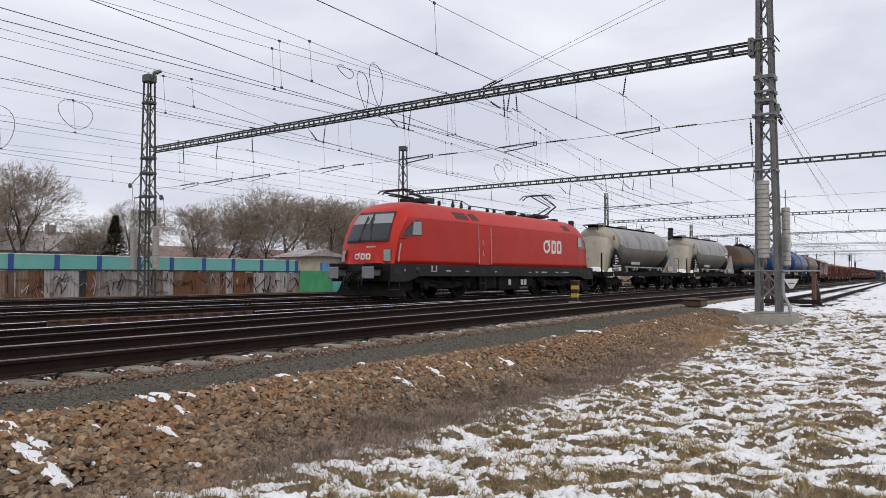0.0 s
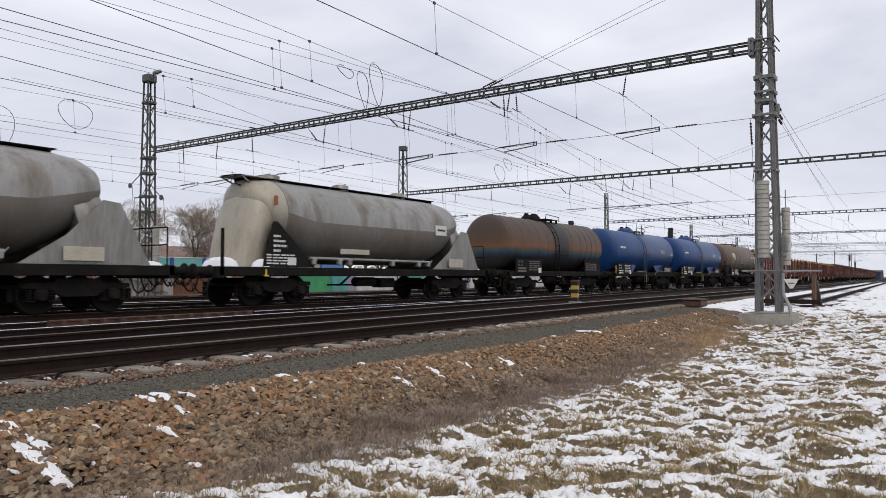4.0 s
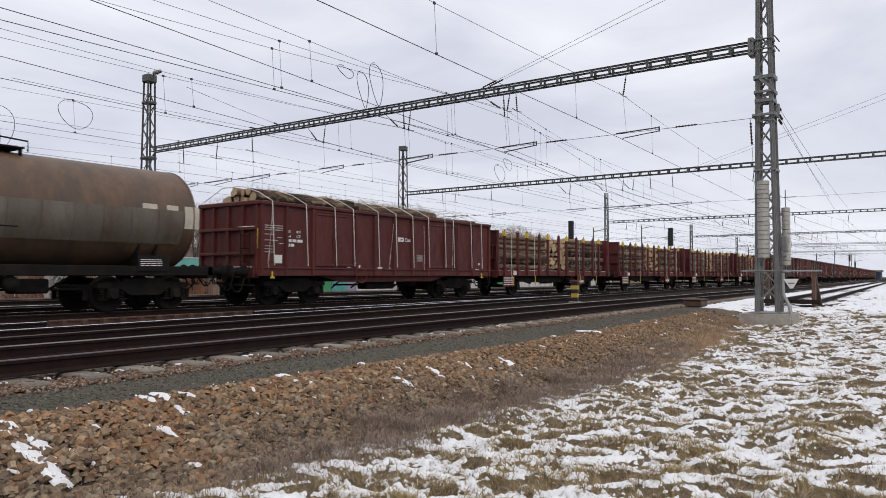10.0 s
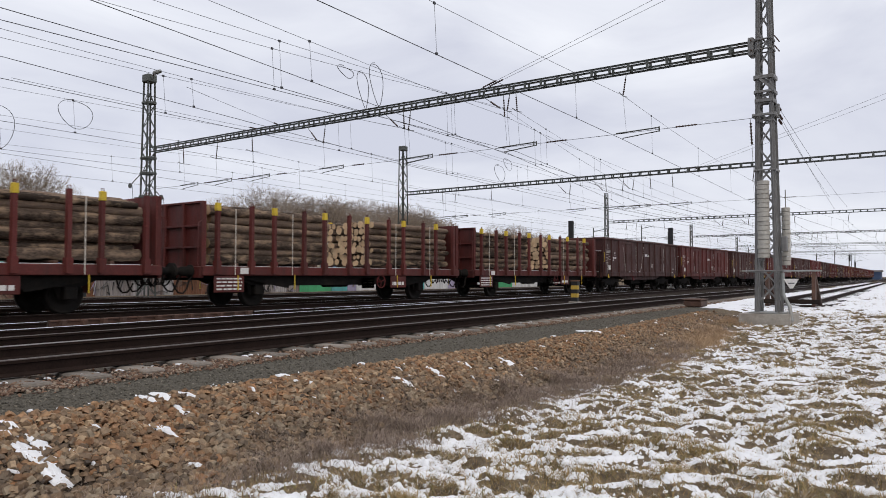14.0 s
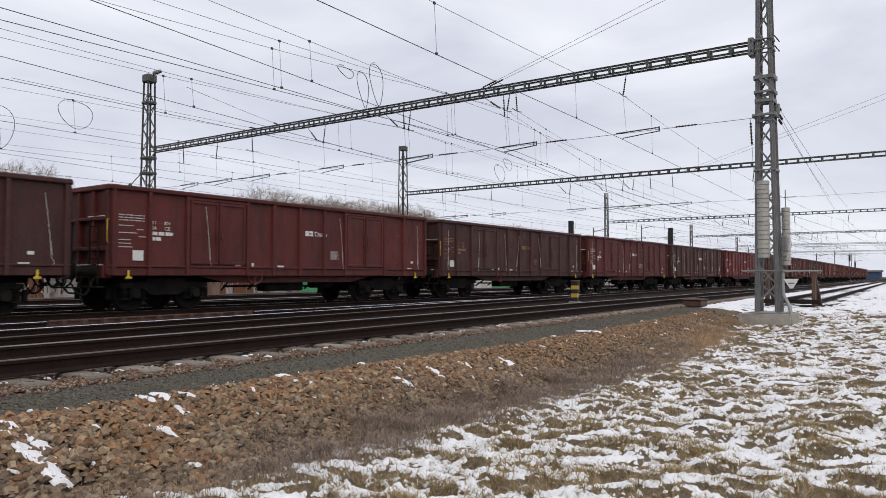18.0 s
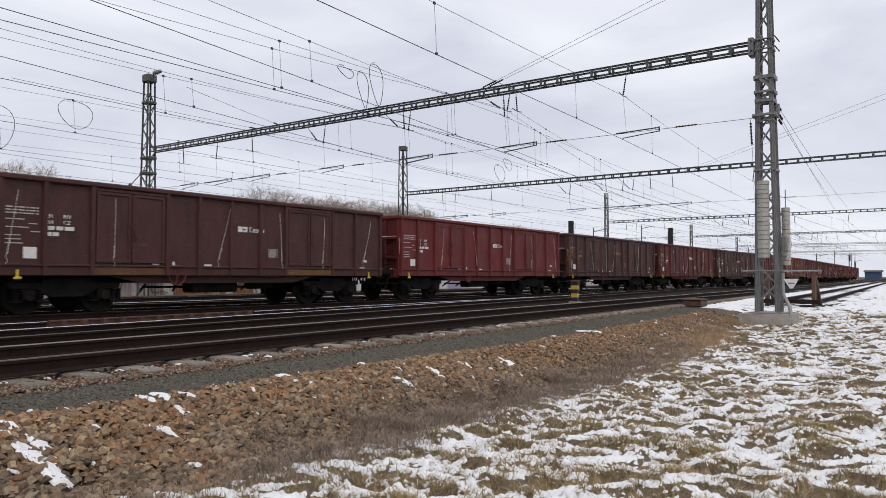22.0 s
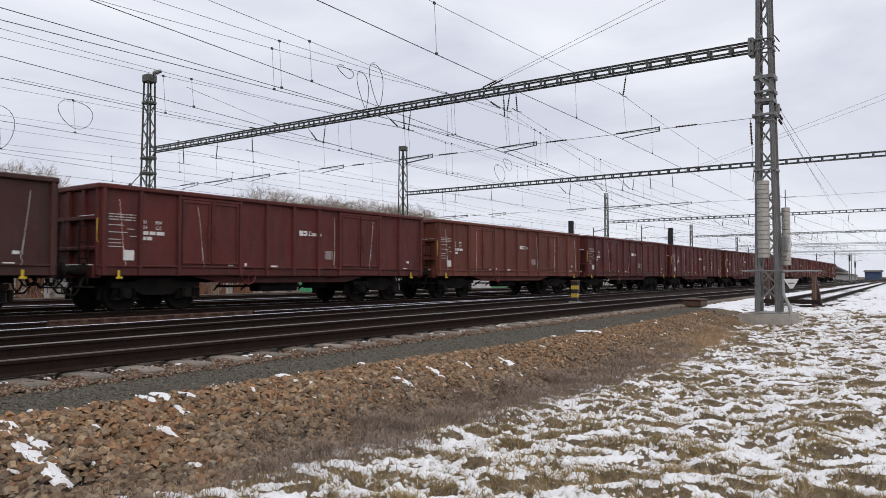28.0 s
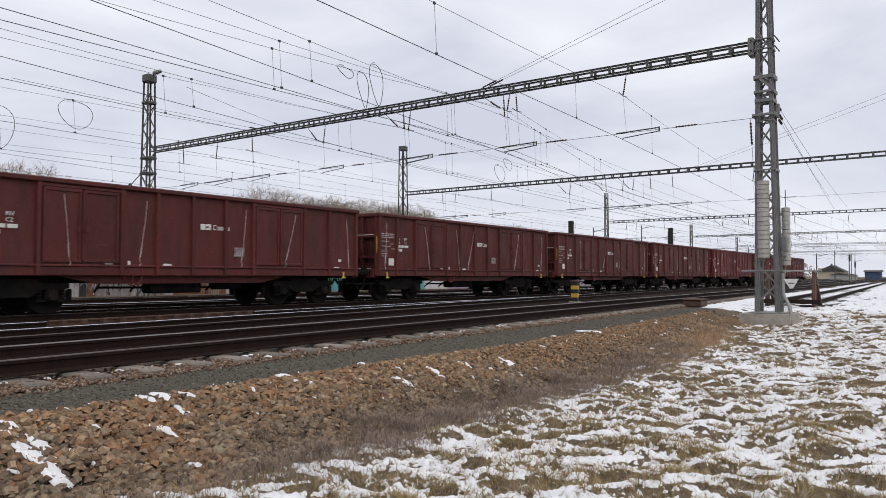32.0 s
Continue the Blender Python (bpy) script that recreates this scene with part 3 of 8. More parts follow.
def stone_points(rnd, flat=0.75):
    """A sharp broken stone: a skewed block with a ridge, half a unit in radius."""
    sx, sy, sz = rnd.uniform(0.85, 1.4), rnd.uniform(0.55, 0.9), rnd.uniform(0.38, 0.66) * flat / 0.75
    pts = [(a, b, c) for c in (-1, 1) for a, b in ((-1, -1), (1, -1), (1, 1), (-1, 1))]
    taper = rnd.uniform(0.45, 0.8)
    out = [Vector((p[0] * sx * (taper if p[2] > 0 else 1) * rnd.uniform(0.7, 1.2), p[1] * sy * (taper if p[2] > 0 else 1) * rnd.uniform(0.7, 1.2), p[2] * sz * rnd.uniform(0.65, 1.15))) * 0.4 for p in pts]
    out.append((out[0] + out[1] + out[4] + out[5]) * 0.25 * rnd.uniform(1.15, 1.5))
    return out


ICO = [(0, 3, 2, 1), (4, 5, 6, 7), (0, 1, 8), (1, 5, 8), (5, 4, 8), (4, 0, 8), (1, 2, 6, 5), (2, 3, 7, 6), (3, 0, 4, 7)]


def stones(name, label, mat, places):
    """Joined stones; a place is x, y, z, size."""
    v, f = [], []
    r = random.Random(len(places))
    kinds = [stone_points(r) for _ in range(24)]
    for x, y, z, s in places:
        m = Euler((r.uniform(-0.6, 0.6), r.uniform(-0.6, 0.6), r.uniform(0, 6.28))).to_matrix()
        k = len(v)
        for p in kinds[r.randrange(24)]:
            q = m @ p * s
            v.append((x + q.x, y + q.y, z + q.z))
        f += [tuple(a + k for a in q) for q in ICO]
    me = bpy.data.meshes.new(name)
    me.from_pydata(v, [], f)
    me.materials.append(mat)
    return tagged(new(name, me), label, "stones", kind="stuff")


bank = []
r = random.Random(8)
for x0, x1, count in ((1.2, 5, 7400), (5, 9, 7200), (9, 15, 8200), (15, 25, 7000)):
    for _ in range(count):
        x = r.uniform(x0, x1)
        lo, hi = toe_y(x) + 0.3 * smooth01(2.5, 7, x) - 0.15, edge_y(x) - 0.06
        y = r.uniform(lo, hi)
        depth = (y - lo) / (hi - lo)
        if r.random() > 0.3 + 1.6 * depth or r.random() < smooth01(20, 24.5, x):
            continue
        size = (0.05 + 0.064 * r.random() ** 1.7) * (1.15 - 0.2 * depth) * (0.85 if x > 9 else 1)
        bank.append((x, y, ground_z(x, y) + size * 0.1 + r.uniform(-0.01, 0.035), size))
bank.sort(key=lambda p: abs(p[0] - 3.6) + 0.3 * abs(p[1] - 5.4) - p[3] * 6)
near_bank, far_bank = bank[:300], bank[300:]
def high_up(p):
    return (p[1] - toe_y(p[0])) / (edge_y(p[0]) - toe_y(p[0])) + 0.25 * noise.noise((p[0] * 1.2, p[1] * 1.2, 44)) + 0.2 * math.sin(p[3] * 9999) > 0.52


stones("bank_stones", "rust-brown crushed stones along the top of the bank", STONE_MANY, [p for p in far_bank if high_up(p)])
stones("bank_foot_stones", "dull brown crushed stones on the lower bank", STONE_LOW, [p for p in far_bank if not high_up(p)])
bank_bed = thing("stone_bank", "loose rust-brown broken stones on the bank", "stones", kind="structure")
single = []
for k in range(14):
    me = bpy.data.meshes.new("stone")
    me.from_pydata([p[:] for p in stone_points(r)], [], ICO)
    me.materials.append(STONE_ONE)
    single.append(me)
for x, y, z, s in near_bank:
    ob = part("stone", single[r.randrange(14)], None, bank_bed)
    ob.matrix_basis = Matrix.LocRotScale((x, y, z), Euler((r.uniform(-0.6, 0.6), r.uniform(-0.6, 0.6), r.uniform(0, 6.28))), (s, s, s))

shoulder = []
for _ in range(12000):
    x = 1.5 + 34 * r.random() ** 1.5
    y = near_y(x) - 1.27 + r.gauss(0, 0.085)
    shoulder.append((x, y, ground_z(x, y) + 0.01 + 0.05 * smooth01(-1.45, -1.1, y - near_y(x)), r.uniform(0.02, 0.048)))
for _ in range(4200):
    x = 2 + 34 * r.random() ** 1.4
    y = near_y(x) + r.uniform(-1.0, 2.6)
    shoulder.append((x, y, ground_z(x, y) + 0.035, r.uniform(0.03, 0.07)))
stones("ballast_stones", "pale and brown ballast stones beside the rails", BALLAST_MANY, shoulder)
chips = []
for _ in range(9000):
    x = 1.5 + 22 * r.random() ** 1.4
    y = r.uniform(edge_y(x) - 0.1, near_y(x) - 1.25)
    chips.append((x, y, ground_z(x, y) + 0.004, r.uniform(0.012, 0.034)))
stones("path_chippings", "small grey chippings of the gravel path", PEBBLES, chips)

# scraps of snow caught on the bank and along the sleepers
scraps = []
r = random.Random(21)
flakes = Shape()
big = [(2.67, 5.53, 0.12), (2.57, 5.47, 0.13), (2.66, 5.34, 0.17), (2.7, 5.23, 0.13), (2.52, 5.67, 0.08), (2.58, 5.77, 0.09), (3.94, 5.93, 0.15), (4.13, 5.87, 0.09), (3.68, 5.49, 0.12), (3.99, 5.63, 0.09), (3.8, 5.89, 0.1), (5.4, 5.96, 0.08), (4.79, 5.73, 0.06), (3.61, 4.97, 0.06), (6.68, 5.99, 0.06), (5.55, 5.69, 0.05), (6.88, 5.46, 0.14), (7.57, 5.55, 0.11), (8.32, 5.62, 0.11), (9.34, 5.56, 0.13), (13.1, 6.1, 0.15), (13.3, 5.9, 0.2)]
for k in range(130 + len(big)):
    x = 1.8 + 20 * r.random() ** 1.3
    t = r.random()
    y = toe_y(x) + (edge_y(x) - toe_y(x)) * r.uniform(0.25, 1.0) if t < 0.4 else near_y(x) - 1.06 + r.gauss(0, 0.1)
    n = 13
    sx, sy, a0 = r.uniform(0.02, 0.085), r.uniform(0.008, 0.02), r.uniform(-1.2, -0.5)
    if k < len(big):
        x, y, sx = big[k]
        sx *= 1.3
        sy, n, a0 = sx * r.uniform(0.34, 0.5), 25, r.uniform(-1.15, -0.75)
    z = ground_z(x, y) + (0.06 if y < 6.6 else 0.066)
    ring = []
    for i in range(n):
        a = 2 * math.pi * i / n
        q = r.uniform(0.55, 1.2) * (0.75 + 0.4 * math.sin(2 * a + k) * math.sin(a + 2 * k))
        px, py = math.cos(a) * sx * q, math.sin(a) * sy * q
        ring.append((x + px * math.cos(a0) - py * math.sin(a0), y + px * math.sin(a0) + py * math.cos(a0)))
    lift, thick = (0.045, 0.014) if y > 6.6 else (0.036, 0.014)
    flakes.loft([[(px, py, ground_z(px, py) + lift) for px, py in ring], [(x + (px - x) * 0.85, y + (py - y) * 0.85, ground_z(px, py) + lift + thick) for px, py in ring], [(x + (px - x) * 0.3, y + (py - y) * 0.3, z) for px, py in ring]])
part("snow_scraps", flakes, SNOW)
tagged(bpy.data.objects["snow_scraps"], "small scraps of snow caught between stones", "snow", kind="stuff")

# sleepers, those of the near track where it is passed closest
tie = Shape().box(-0.13, 0.13, -1.3, 1.3, -0.18, 0.0, 0.02).mesh("sleeper", SLEEPERC)
tie_dark = Shape().box(-0.13, 0.13, -1.3, 1.3, -0.18, 0.0, 0.02).mesh("sleeper", SLEEPER)
for t, line, z, x0, x1, me in ((track_near, near_y, -0.085, -1, 44, tie), (track_branch, branch_y, -0.15, 0, 40, tie_dark), (track_main, train_y, -0.15, 2, 50, tie_dark), (track_stub, lambda x: 5.54 + 0.06 * (x - 30), -0.2, 31, 70, tie_dark)):
    for k in range(int((x1 - x0) / 0.62)):
        x = x0 + 0.62 * k
        part("sleeper", me, None, t, at=pose(x, line(x), z + 0.012 * noise.noise((x, 3, 3)), 0, 0, math.degrees(math.atan(line(x + 1) - line(x))) + 2 * noise.noise((x * 2, 1, 1))))

# switch rail and check rail in the branch
for x0, x1 in ((-4, 7.4), (12.8, 34)):
    body, top = rail_shape(lambda x: 15.02 + 0.035 * (x - 6.5), 0.0, 0.0, lines([(x0, x1, 2.0)]))
    q = part("switch_rail", body, RAILSIDE, track_branch)
    part("running_surface", top, RAILTOP, q)
body, top = rail_shape(lambda x: 15.02 + 0.035 * (x - 6.5), 0.0, 0.02, [7.45, 9, 11, 12.75])
part("check_rail", body, RUST, track_branch)
for k in range(12):
    x = 7.7 + 0.44 * k
    part("rail_chair", Shape().box(x - 0.05, x + 0.05, 14.86 + 0.035 * (x - 6.5), 15.0 + 0.035 * (x - 6.5), -0.15, 0.02, 0.01), RUST, track_branch)
# ---------------------------------------------------------------- masts, portals and overhead line


def lattice_mast(label, x, y, z0, z1, base, top, dark=False, single=False):
    mat = DARKSTEEL if dark else MASTGREY
    t = thing("lattice_mast", label, "mast", "lattice masts of the overhead line", pose(x, y, 0))

    def half(z):
        return (base + (top - base) * (z - z0) / (z1 - z0)) / 2
    leg = 0.125 if not dark else 0.1
    for sx in (-1, 1):
        for sy in (-1, 1):
            s = Shape()
            a, b = half(z0), half(z1)
            p, q = (sx * a, sy * a, z0), (sx * b, sy * b, z1)
            s.bar((p[0], p[1], p[2]), (q[0], q[1], q[2]), leg, 0.02, (0, 1, 0))
            s.bar((p[0], p[1], p[2]), (q[0], q[1], q[2]), 0.02, leg, (0, 1, 0))
            part("leg", s, mat, t)
    z, step = z0 + 0.25, 0.62 if dark else 0.55
    k = 0
    faces = [Shape() for _ in range(4)]
    while z + step < z1 - 0.1:
        a, b = half(z), half(z + step)
        s = -1 if k % 2 else 1
        faces[0].bar((s * a, -a, z), (-s * b, -b, z + step), 0.05, 0.012, (0, 1, 0))
        faces[1].bar((-s * a, a, z), (s * b, b, z + step), 0.05, 0.012, (0, 1, 0))
        faces[2].bar((-a, s * a, z), (-b, -s * b, z + step), 0.012, 0.05, (0, 1, 0))
        faces[3].bar((a, -s * a, z), (b, s * b, z + step), 0.012, 0.05, (0, 1, 0))
        z += step
        k += 1
    for f in faces:
        if not single:
            tagged(part("lacing", f, mat, t), kind="stuff")
            continue
        for k in range(0, len(f.v), 8):
            bar = Shape()
            bar.v, bar.f, bar.s = f.v[k:k + 8], f.f[:6], f.s[:6]
            part("lacing_bar", bar, mat, t)
    return t, half


def collar(t, half, z, grow=0.06, h=0.09, mat=None):
    a = half(z) + grow
    s = Shape()
    for sy in (-1, 1):
        s.box(-a, a, sy * a - 0.03, sy * a + 0.03, z, z + h, 0.008)
        s.box(sy * a - 0.03, sy * a + 0.03, -a, a, z + 0.02, z + h - 0.01, 0.008)
    part("clamp", s, mat or MASTGREY, t)


def weight_stack(x, y, z0, z1, n, r=0.16, rod=0.5, label="stack of pale concrete tension weights on a rod"):
    t = thing("tension_weight", label, "tension weight", "line tension weights", pose(x, y, 0))
    h = (z1 - z0) / n
    me = Shape().lathe([(0, 0.03), (0.0, r - 0.015), (0.012, r), (h * 0.9, r), (h * 0.95, r - 0.012), (h * 0.95, 0.03)], "z", 24, smooth=False).mesh("weight_disc", PALECON)
    for k in range(n):
        part("weight_disc", me, None, t, at=(0.006 * math.sin(k * 2.1), 0.006 * math.cos(k * 3.3), z0 + k * h))
    part("rod", Shape().tube((0, 0, z0 - 0.08), (0, 0, z1 + rod), 0.014, n=6), GALV, t)
    return t


def portal_beam(x, y0, y1, z, label):
    t = thing("portal_beam", label, "beam", "portal beams over the tracks")
    for sx in (-1, 1):
        for dz in (0.0, 0.23):
            s = Shape()
            s.box(x + sx * 0.14 - 0.012, x + sx * 0.14 + 0.012, y0, y1, z + dz - 0.028, z + dz + 0.028)
            s.box(x + sx * 0.14 - 0.04, x + sx * 0.14 + 0.04, y0, y1, z + dz + 0.02, z + dz + 0.028)
            part("chord", s, DARKSTEEL, t)
    n = round((y1 - y0) / 0.62)
    plate = Shape().box(-0.15, -0.138, -0.045, 0.045, 0.026, 0.204).box(0.138, 0.15, -0.045, 0.045, 0.026, 0.204).box(-0.138, 0.138, -0.02, 0.02, 0.026, 0.034).mesh("batten", DARKSTEEL)
    for k in range(1, n):
        part("batten", plate, None, t, at=(x, y0 + (y1 - y0) * k / n, z))
    return t


MASTGREY = material("dull_grey_painted_steel", (0.19, 0.188, 0.186), 0.6, 0.2, vary=0.25, scale=4, dirt=(0.11, 0.095, 0.085), dirt_at=0.62)
PALECON = material("pale_concrete_disc", (0.42, 0.405, 0.37), 0.85, vary=0.15, scale=3, fine=40, dirt=(0.36, 0.33, 0.29), random_tint=0.3)
INSUL = material("brown_glazed_insulator", (0.06, 0.035, 0.028), 0.25, vary=0.2)
PORTALS = [(22.14, 4.63, 34.75, -0.35), (45.5, 1.5, 36.5, -0.2), (83.7, 2.5, 35.7, -0.2), (122, 3, 37.3, -0.2), (165, 4, 40.8, -0.2), (215, 5, 46, -0.2)]
BEAM_Z = 7.34
mast_r, half_r = lattice_mast("tall grey lattice mast on a concrete footing", 22.14, 4.63, -0.1, 12.6, 0.53, 0.17, single=True)
for z, grow, h in ((3.84, 0.05, 0.07), (5.24, 0.03, 0.06), (5.38, 0.1, 0.1), (5.78, 0.04, 0.12), (6.04, 0.06, 0.1), (6.44, 0.07, 0.13), (7.28, 0.05, 0.06), (7.56, 0.05, 0.06), (1.02, 0.2, 0.07)):
    collar(mast_r, half_r, z, grow, h)
for z in (7.28, 7.56):
    for y in (-0.2, 0.2):
        part("clamp_bolt", Shape().tube((-0.3, y * 1.6, z + 0.03), (0.3, y * 1.6, z + 0.03), 0.018, n=6), RUST, mast_r)
part("beam_seat", Shape().box(-0.2, 0.2, 0.26, 0.42, 7.18, 7.7, 0.02), MASTGREY, mast_r)
part("line_bracket", Shape().bar((-0.26, -0.28, 6.1), (-0.26, 0.1, 6.46), 0.03, 0.07), MASTGREY, mast_r)
part("bracket_box", Shape().box(-0.06, 0.06, -0.36, -0.27, 5.42, 5.74, 0.015), MASTGREY, mast_r)
part("switch_box", Shape().box(-0.1, 0.08, -0.5, -0.36, 1.6, 2.02, 0.015), MASTGREY, mast_r, "small grey switch box")
part("cable_duct", Shape().path([(-0.3, -0.42, 1.0), (-0.3, -0.43, 0.4), (-0.4, -0.6, 0.1), (-0.5, -0.68, -0.3)], 0.05, 8), GALV, mast_r)
part("base_plate", Shape().box(-0.45, 0.45, -0.45, 0.45, -0.12, -0.08, 0.01), GALV, mast_r)
footing = thing("mast_footing", "weathered concrete footing under the mast", "footing", at=pose(22.14, 4.63, 0))
part("block", Shape().extrude([(-0.68, -0.75), (0.68, -0.75), (0.65, -0.12), (-0.65, -0.12)], "y", -0.66, 0.66), CONCRETE, footing)
weight_stack(21.92, 4.7, 1.42, 3.58, 17, 0.165)
weight_stack(22.6, 4.25, 1.22, 2.86, 13, 0.115)
mast_l, half_l = lattice_mast("dark lattice mast behind the tracks", 22.14, 34.75, -0.3, 11.1, 0.62, 0.38, dark=True, single=True)
part("cap", Shape().box(-0.27, 0.27, -0.27, 0.27, 11.05, 11.45, 0.03), DARKSTEEL, mast_l)
part("lamp_head", Shape().lathe([(-0.4, 0.02), (-0.3, 0.1), (0.2, 0.11), (0.35, 0.03)], "y", 10, at=(-0.2, -0.95, 11.4)), GALV, mast_l)
part("lamp_arm", Shape().path([(0, -0.3, 11.2), (-0.2, -0.7, 11.4)], 0.04), GALV, mast_l)
for z in (4.2, 5.0, 6.2, 7.0, 9.9):
    collar(mast_l, half_l, z, 0.05, 0.12, DARKSTEEL)
for dy in (-0.85, 1.15):
    w = weight_stack(22.1, 34.75 + dy, 1.3, 3.5, 16, 0.17, 1.6)
    part("bracket", Shape().bar((0, 0, 5.06), (0, -dy, 5.06), 0.05, 0.05), DARKSTEEL, w)
for k, (px, ya, yb, z0) in enumerate(PORTALS):
    portal_beam(px, ya + (0.2 if k else 0.3), yb - 0.3, BEAM_Z + 0.01 * k, "dark riveted portal beam spanning the tracks")
    if k:
        for y in (ya, yb):
            t, h = lattice_mast("grey lattice mast of a portal", px, y, z0, 11.0 if k < 3 else 9.5, 0.62 if k == 1 else 0.42, 0.42 if k == 1 else 0.3, dark=True)
            if k == 1:
                part("cap", Shape().box(-0.27, 0.27, -0.27, 0.27, 10.9, 11.25, 0.03), DARKSTEEL, t)

# overhead lines: (x, y) left of the portal, y at the portal, messenger height there, its sag, y at the next portal
PORTAL_X = 22.14
OVERHEAD = [(8.1, 8.23, 8.85, 6.63, 0.6, 10.3), (6.03, 11.1, 13.2, 6.52, 0.6, 15.0), (5.36, 12.6, 13.1, 6.71, 0.6, 17.6), (5.63, 13.2, 12.7, 6.65, 0.7, 16.4), (6.6, 15.4, 17.5, 6.55, 0.9, 18.3), (7.3, 17.1, 17.7, 6.62, 0.6, 19.4), (9.35, 21.8, 22.05, 6.55, 0.5, 22.05), (11.4, 26.65, 26.55, 6.62, 0.35, 28.25), (11.8, 27.5, 29.17, 6.55, 0.7, 31.5), (12.0, 31.5, 31.7, 6.51, 0.5, 32.6)]
STATIONS = [-26, PORTAL_X, 45.5, 83.7, 122, 165, 215]
CONT_Z = 5.22


def line_y(row, x):
    """Where an overhead line runs at x: from the left over two portals, then along the bending yard."""
    x0, y0, y1, _, _, y2 = row
    if x <= PORTAL_X:
        return y1 + (y0 - y1) * (PORTAL_X - x) / (PORTAL_X - x0)
    if x <= 45.5:
        return y1 + (y2 - y1) * (x - PORTAL_X) / (45.5 - PORTAL_X)
    return y2 + (y2 - 18.5) * 0.04 * (min(x, 83.7) - 45.5) / 38.2 + train_y(x) - 18.71


def rope(s, a, b, sag, r, n=8, sides=4):
    a, b = Vector(a), Vector(b)
    pts = [a.lerp(b, i / n) - Vector((0, 0, sag * 4 * (i / n) * (1 - i / n))) for i in range(n + 1)]
    s.path(pts, r, sides)
    return pts


for row in OVERHEAD:
    t = thing("overhead_line", "thin overhead contact line with messenger and droppers", "overhead line", "overhead lines over the tracks")
    for a, b in zip(STATIONS, STATIONS[1:]):
        s, c, d = Shape(), Shape(), Shape()
        sag = row[4] if b < 30 else 0.00026 * (b - a) ** 2
        za, zb = (row[3] if x in (-26, PORTAL_X) else 6.5 for x in (a, b))
        thick = 0.0062 if b < 50 else 0.009 if b < 100 else 0.013
        rope(s, (a, line_y(row, a), za), (b, line_y(row, b), zb), sag, thick * 0.85, 14)
        rope(c, (a, line_y(row, a), CONT_Z), (b, line_y(row, b), CONT_Z), 0.0, thick * 1.25, 2)
        part("messenger_wire", s, WIRE, t)
        part("contact_wire", c, WIRE, t)
        x = 11.4 + 6.9 * math.ceil((a + 1.5 - 11.4) / 6.9)
        while x < b - 1.5:
            k = (x - a) / (b - a)
            zt, y = za + (zb - za) * k - sag * 4 * k * (1 - k), line_y(row, x)
            d.tube((x, y, zt), (x + 0.08, y, CONT_Z), 0.0045, n=3, caps=False)
            for z, dx in ((zt, 0.0), (CONT_Z + 0.015, 0.08)):
                d.box(x + dx - 0.03, x + dx + 0.03, y - 0.014, y + 0.014, z - 0.025, z + 0.025)
            x += 6.9
        tagged(part("dropper", d, WIRE, t), kind="stuff")


def insulator_shape(p, q, r=0.042, sheds=7):
    """A ribbed insulator rod between two points."""
    p, q = Vector(p), Vector(q)
    s = Shape().tube(p, q, r * 0.45, n=6)
    for i in range(sheds):
        a, b = p.lerp(q, (i + 0.2) / sheds), p.lerp(q, (i + 0.8) / sheds)
        s.tube(a, b, r, r * 0.55, n=8)
    return s


# supports under each beam: insulated hangers, the cross-span wire and hooked pull-off arms
for k, (px, ya, yb, z0) in enumerate(PORTALS[:5]):
    cs = thing("cross_span", "cross-span wire with insulators and pull-off arms", "cross span", "cross spans at the portals")
    zc = 5.42
    s = Shape()
    rope(s, (px, ya + 0.3, zc + 0.0), (px, yb - 0.3, zc + 0.0), 0.0, 0.008 if k < 2 else 0.012, 10)
    part("span_wire", s, WIRE, cs)
    for j, row in enumerate(OVERHEAD):
        y = line_y(row, px)
        zm = row[3] if k == 0 else 6.5
        top = (px, y + (0.05 if j % 2 else -0.12), BEAM_Z)
        mid = Vector(top).lerp(Vector((px, y, zm)), 0.28)
        part("hanger", Shape().tube(top, mid, 0.012 if k < 2 else 0.018, n=5), DARKSTEEL, cs)
        part("insulator", insulator_shape(mid, (px, y, zm), 0.034 if k < 2 else 0.045), INSUL, cs)
        if j in (2, 5, 6):
            p, q = Vector((px, y + 1.0, BEAM_Z)), Vector((px - 0.25, y + 0.12, zm + 0.05))
            part("hanger", Shape().tube(p, p.lerp(q, 0.45), 0.012, n=5), DARKSTEEL, cs)
            part("insulator", insulator_shape(p.lerp(q, 0.45), q, 0.034), INSUL, cs)
        part("messenger_clamp", Shape().path([(px - 0.35, y - 0.01, zm + 0.03), (px, y, zm - 0.02), (px + 0.35, y + 0.01, zm + 0.02)], 0.013, 5), DARKSTEEL, cs)
        part("hanger_wire", Shape().tube((px, y, zm), (px, y - 0.1, zc), 0.0045, n=4, caps=False), WIRE, cs)
        if j == 3:
            continue
        arm = Shape()
        arm.tube((px, y + 0.25, zc + 0.02), (px, y - 1.15, zc + 0.06), 0.02, n=6)
        arm.tube((px, y - 1.15, zc + 0.09), (px, y - 1.15, zc - 0.07), 0.022, n=6)
        arm.tube((px, y - 1.15, zc - 0.05), (px, y + 0.02, CONT_Z + 0.05), 0.015, n=6)
        arm.tube((px, y + 0.02, CONT_Z + 0.06), (px, y + 0.02, CONT_Z), 0.015, n=6)
        part("pull_off_arm", arm, DARKSTEEL, cs)
        part("insulator", insulator_shape((px, y - 1.65, zc + 0.01), (px, y - 2.3, zc + 0.01), 0.032), INSUL, cs)

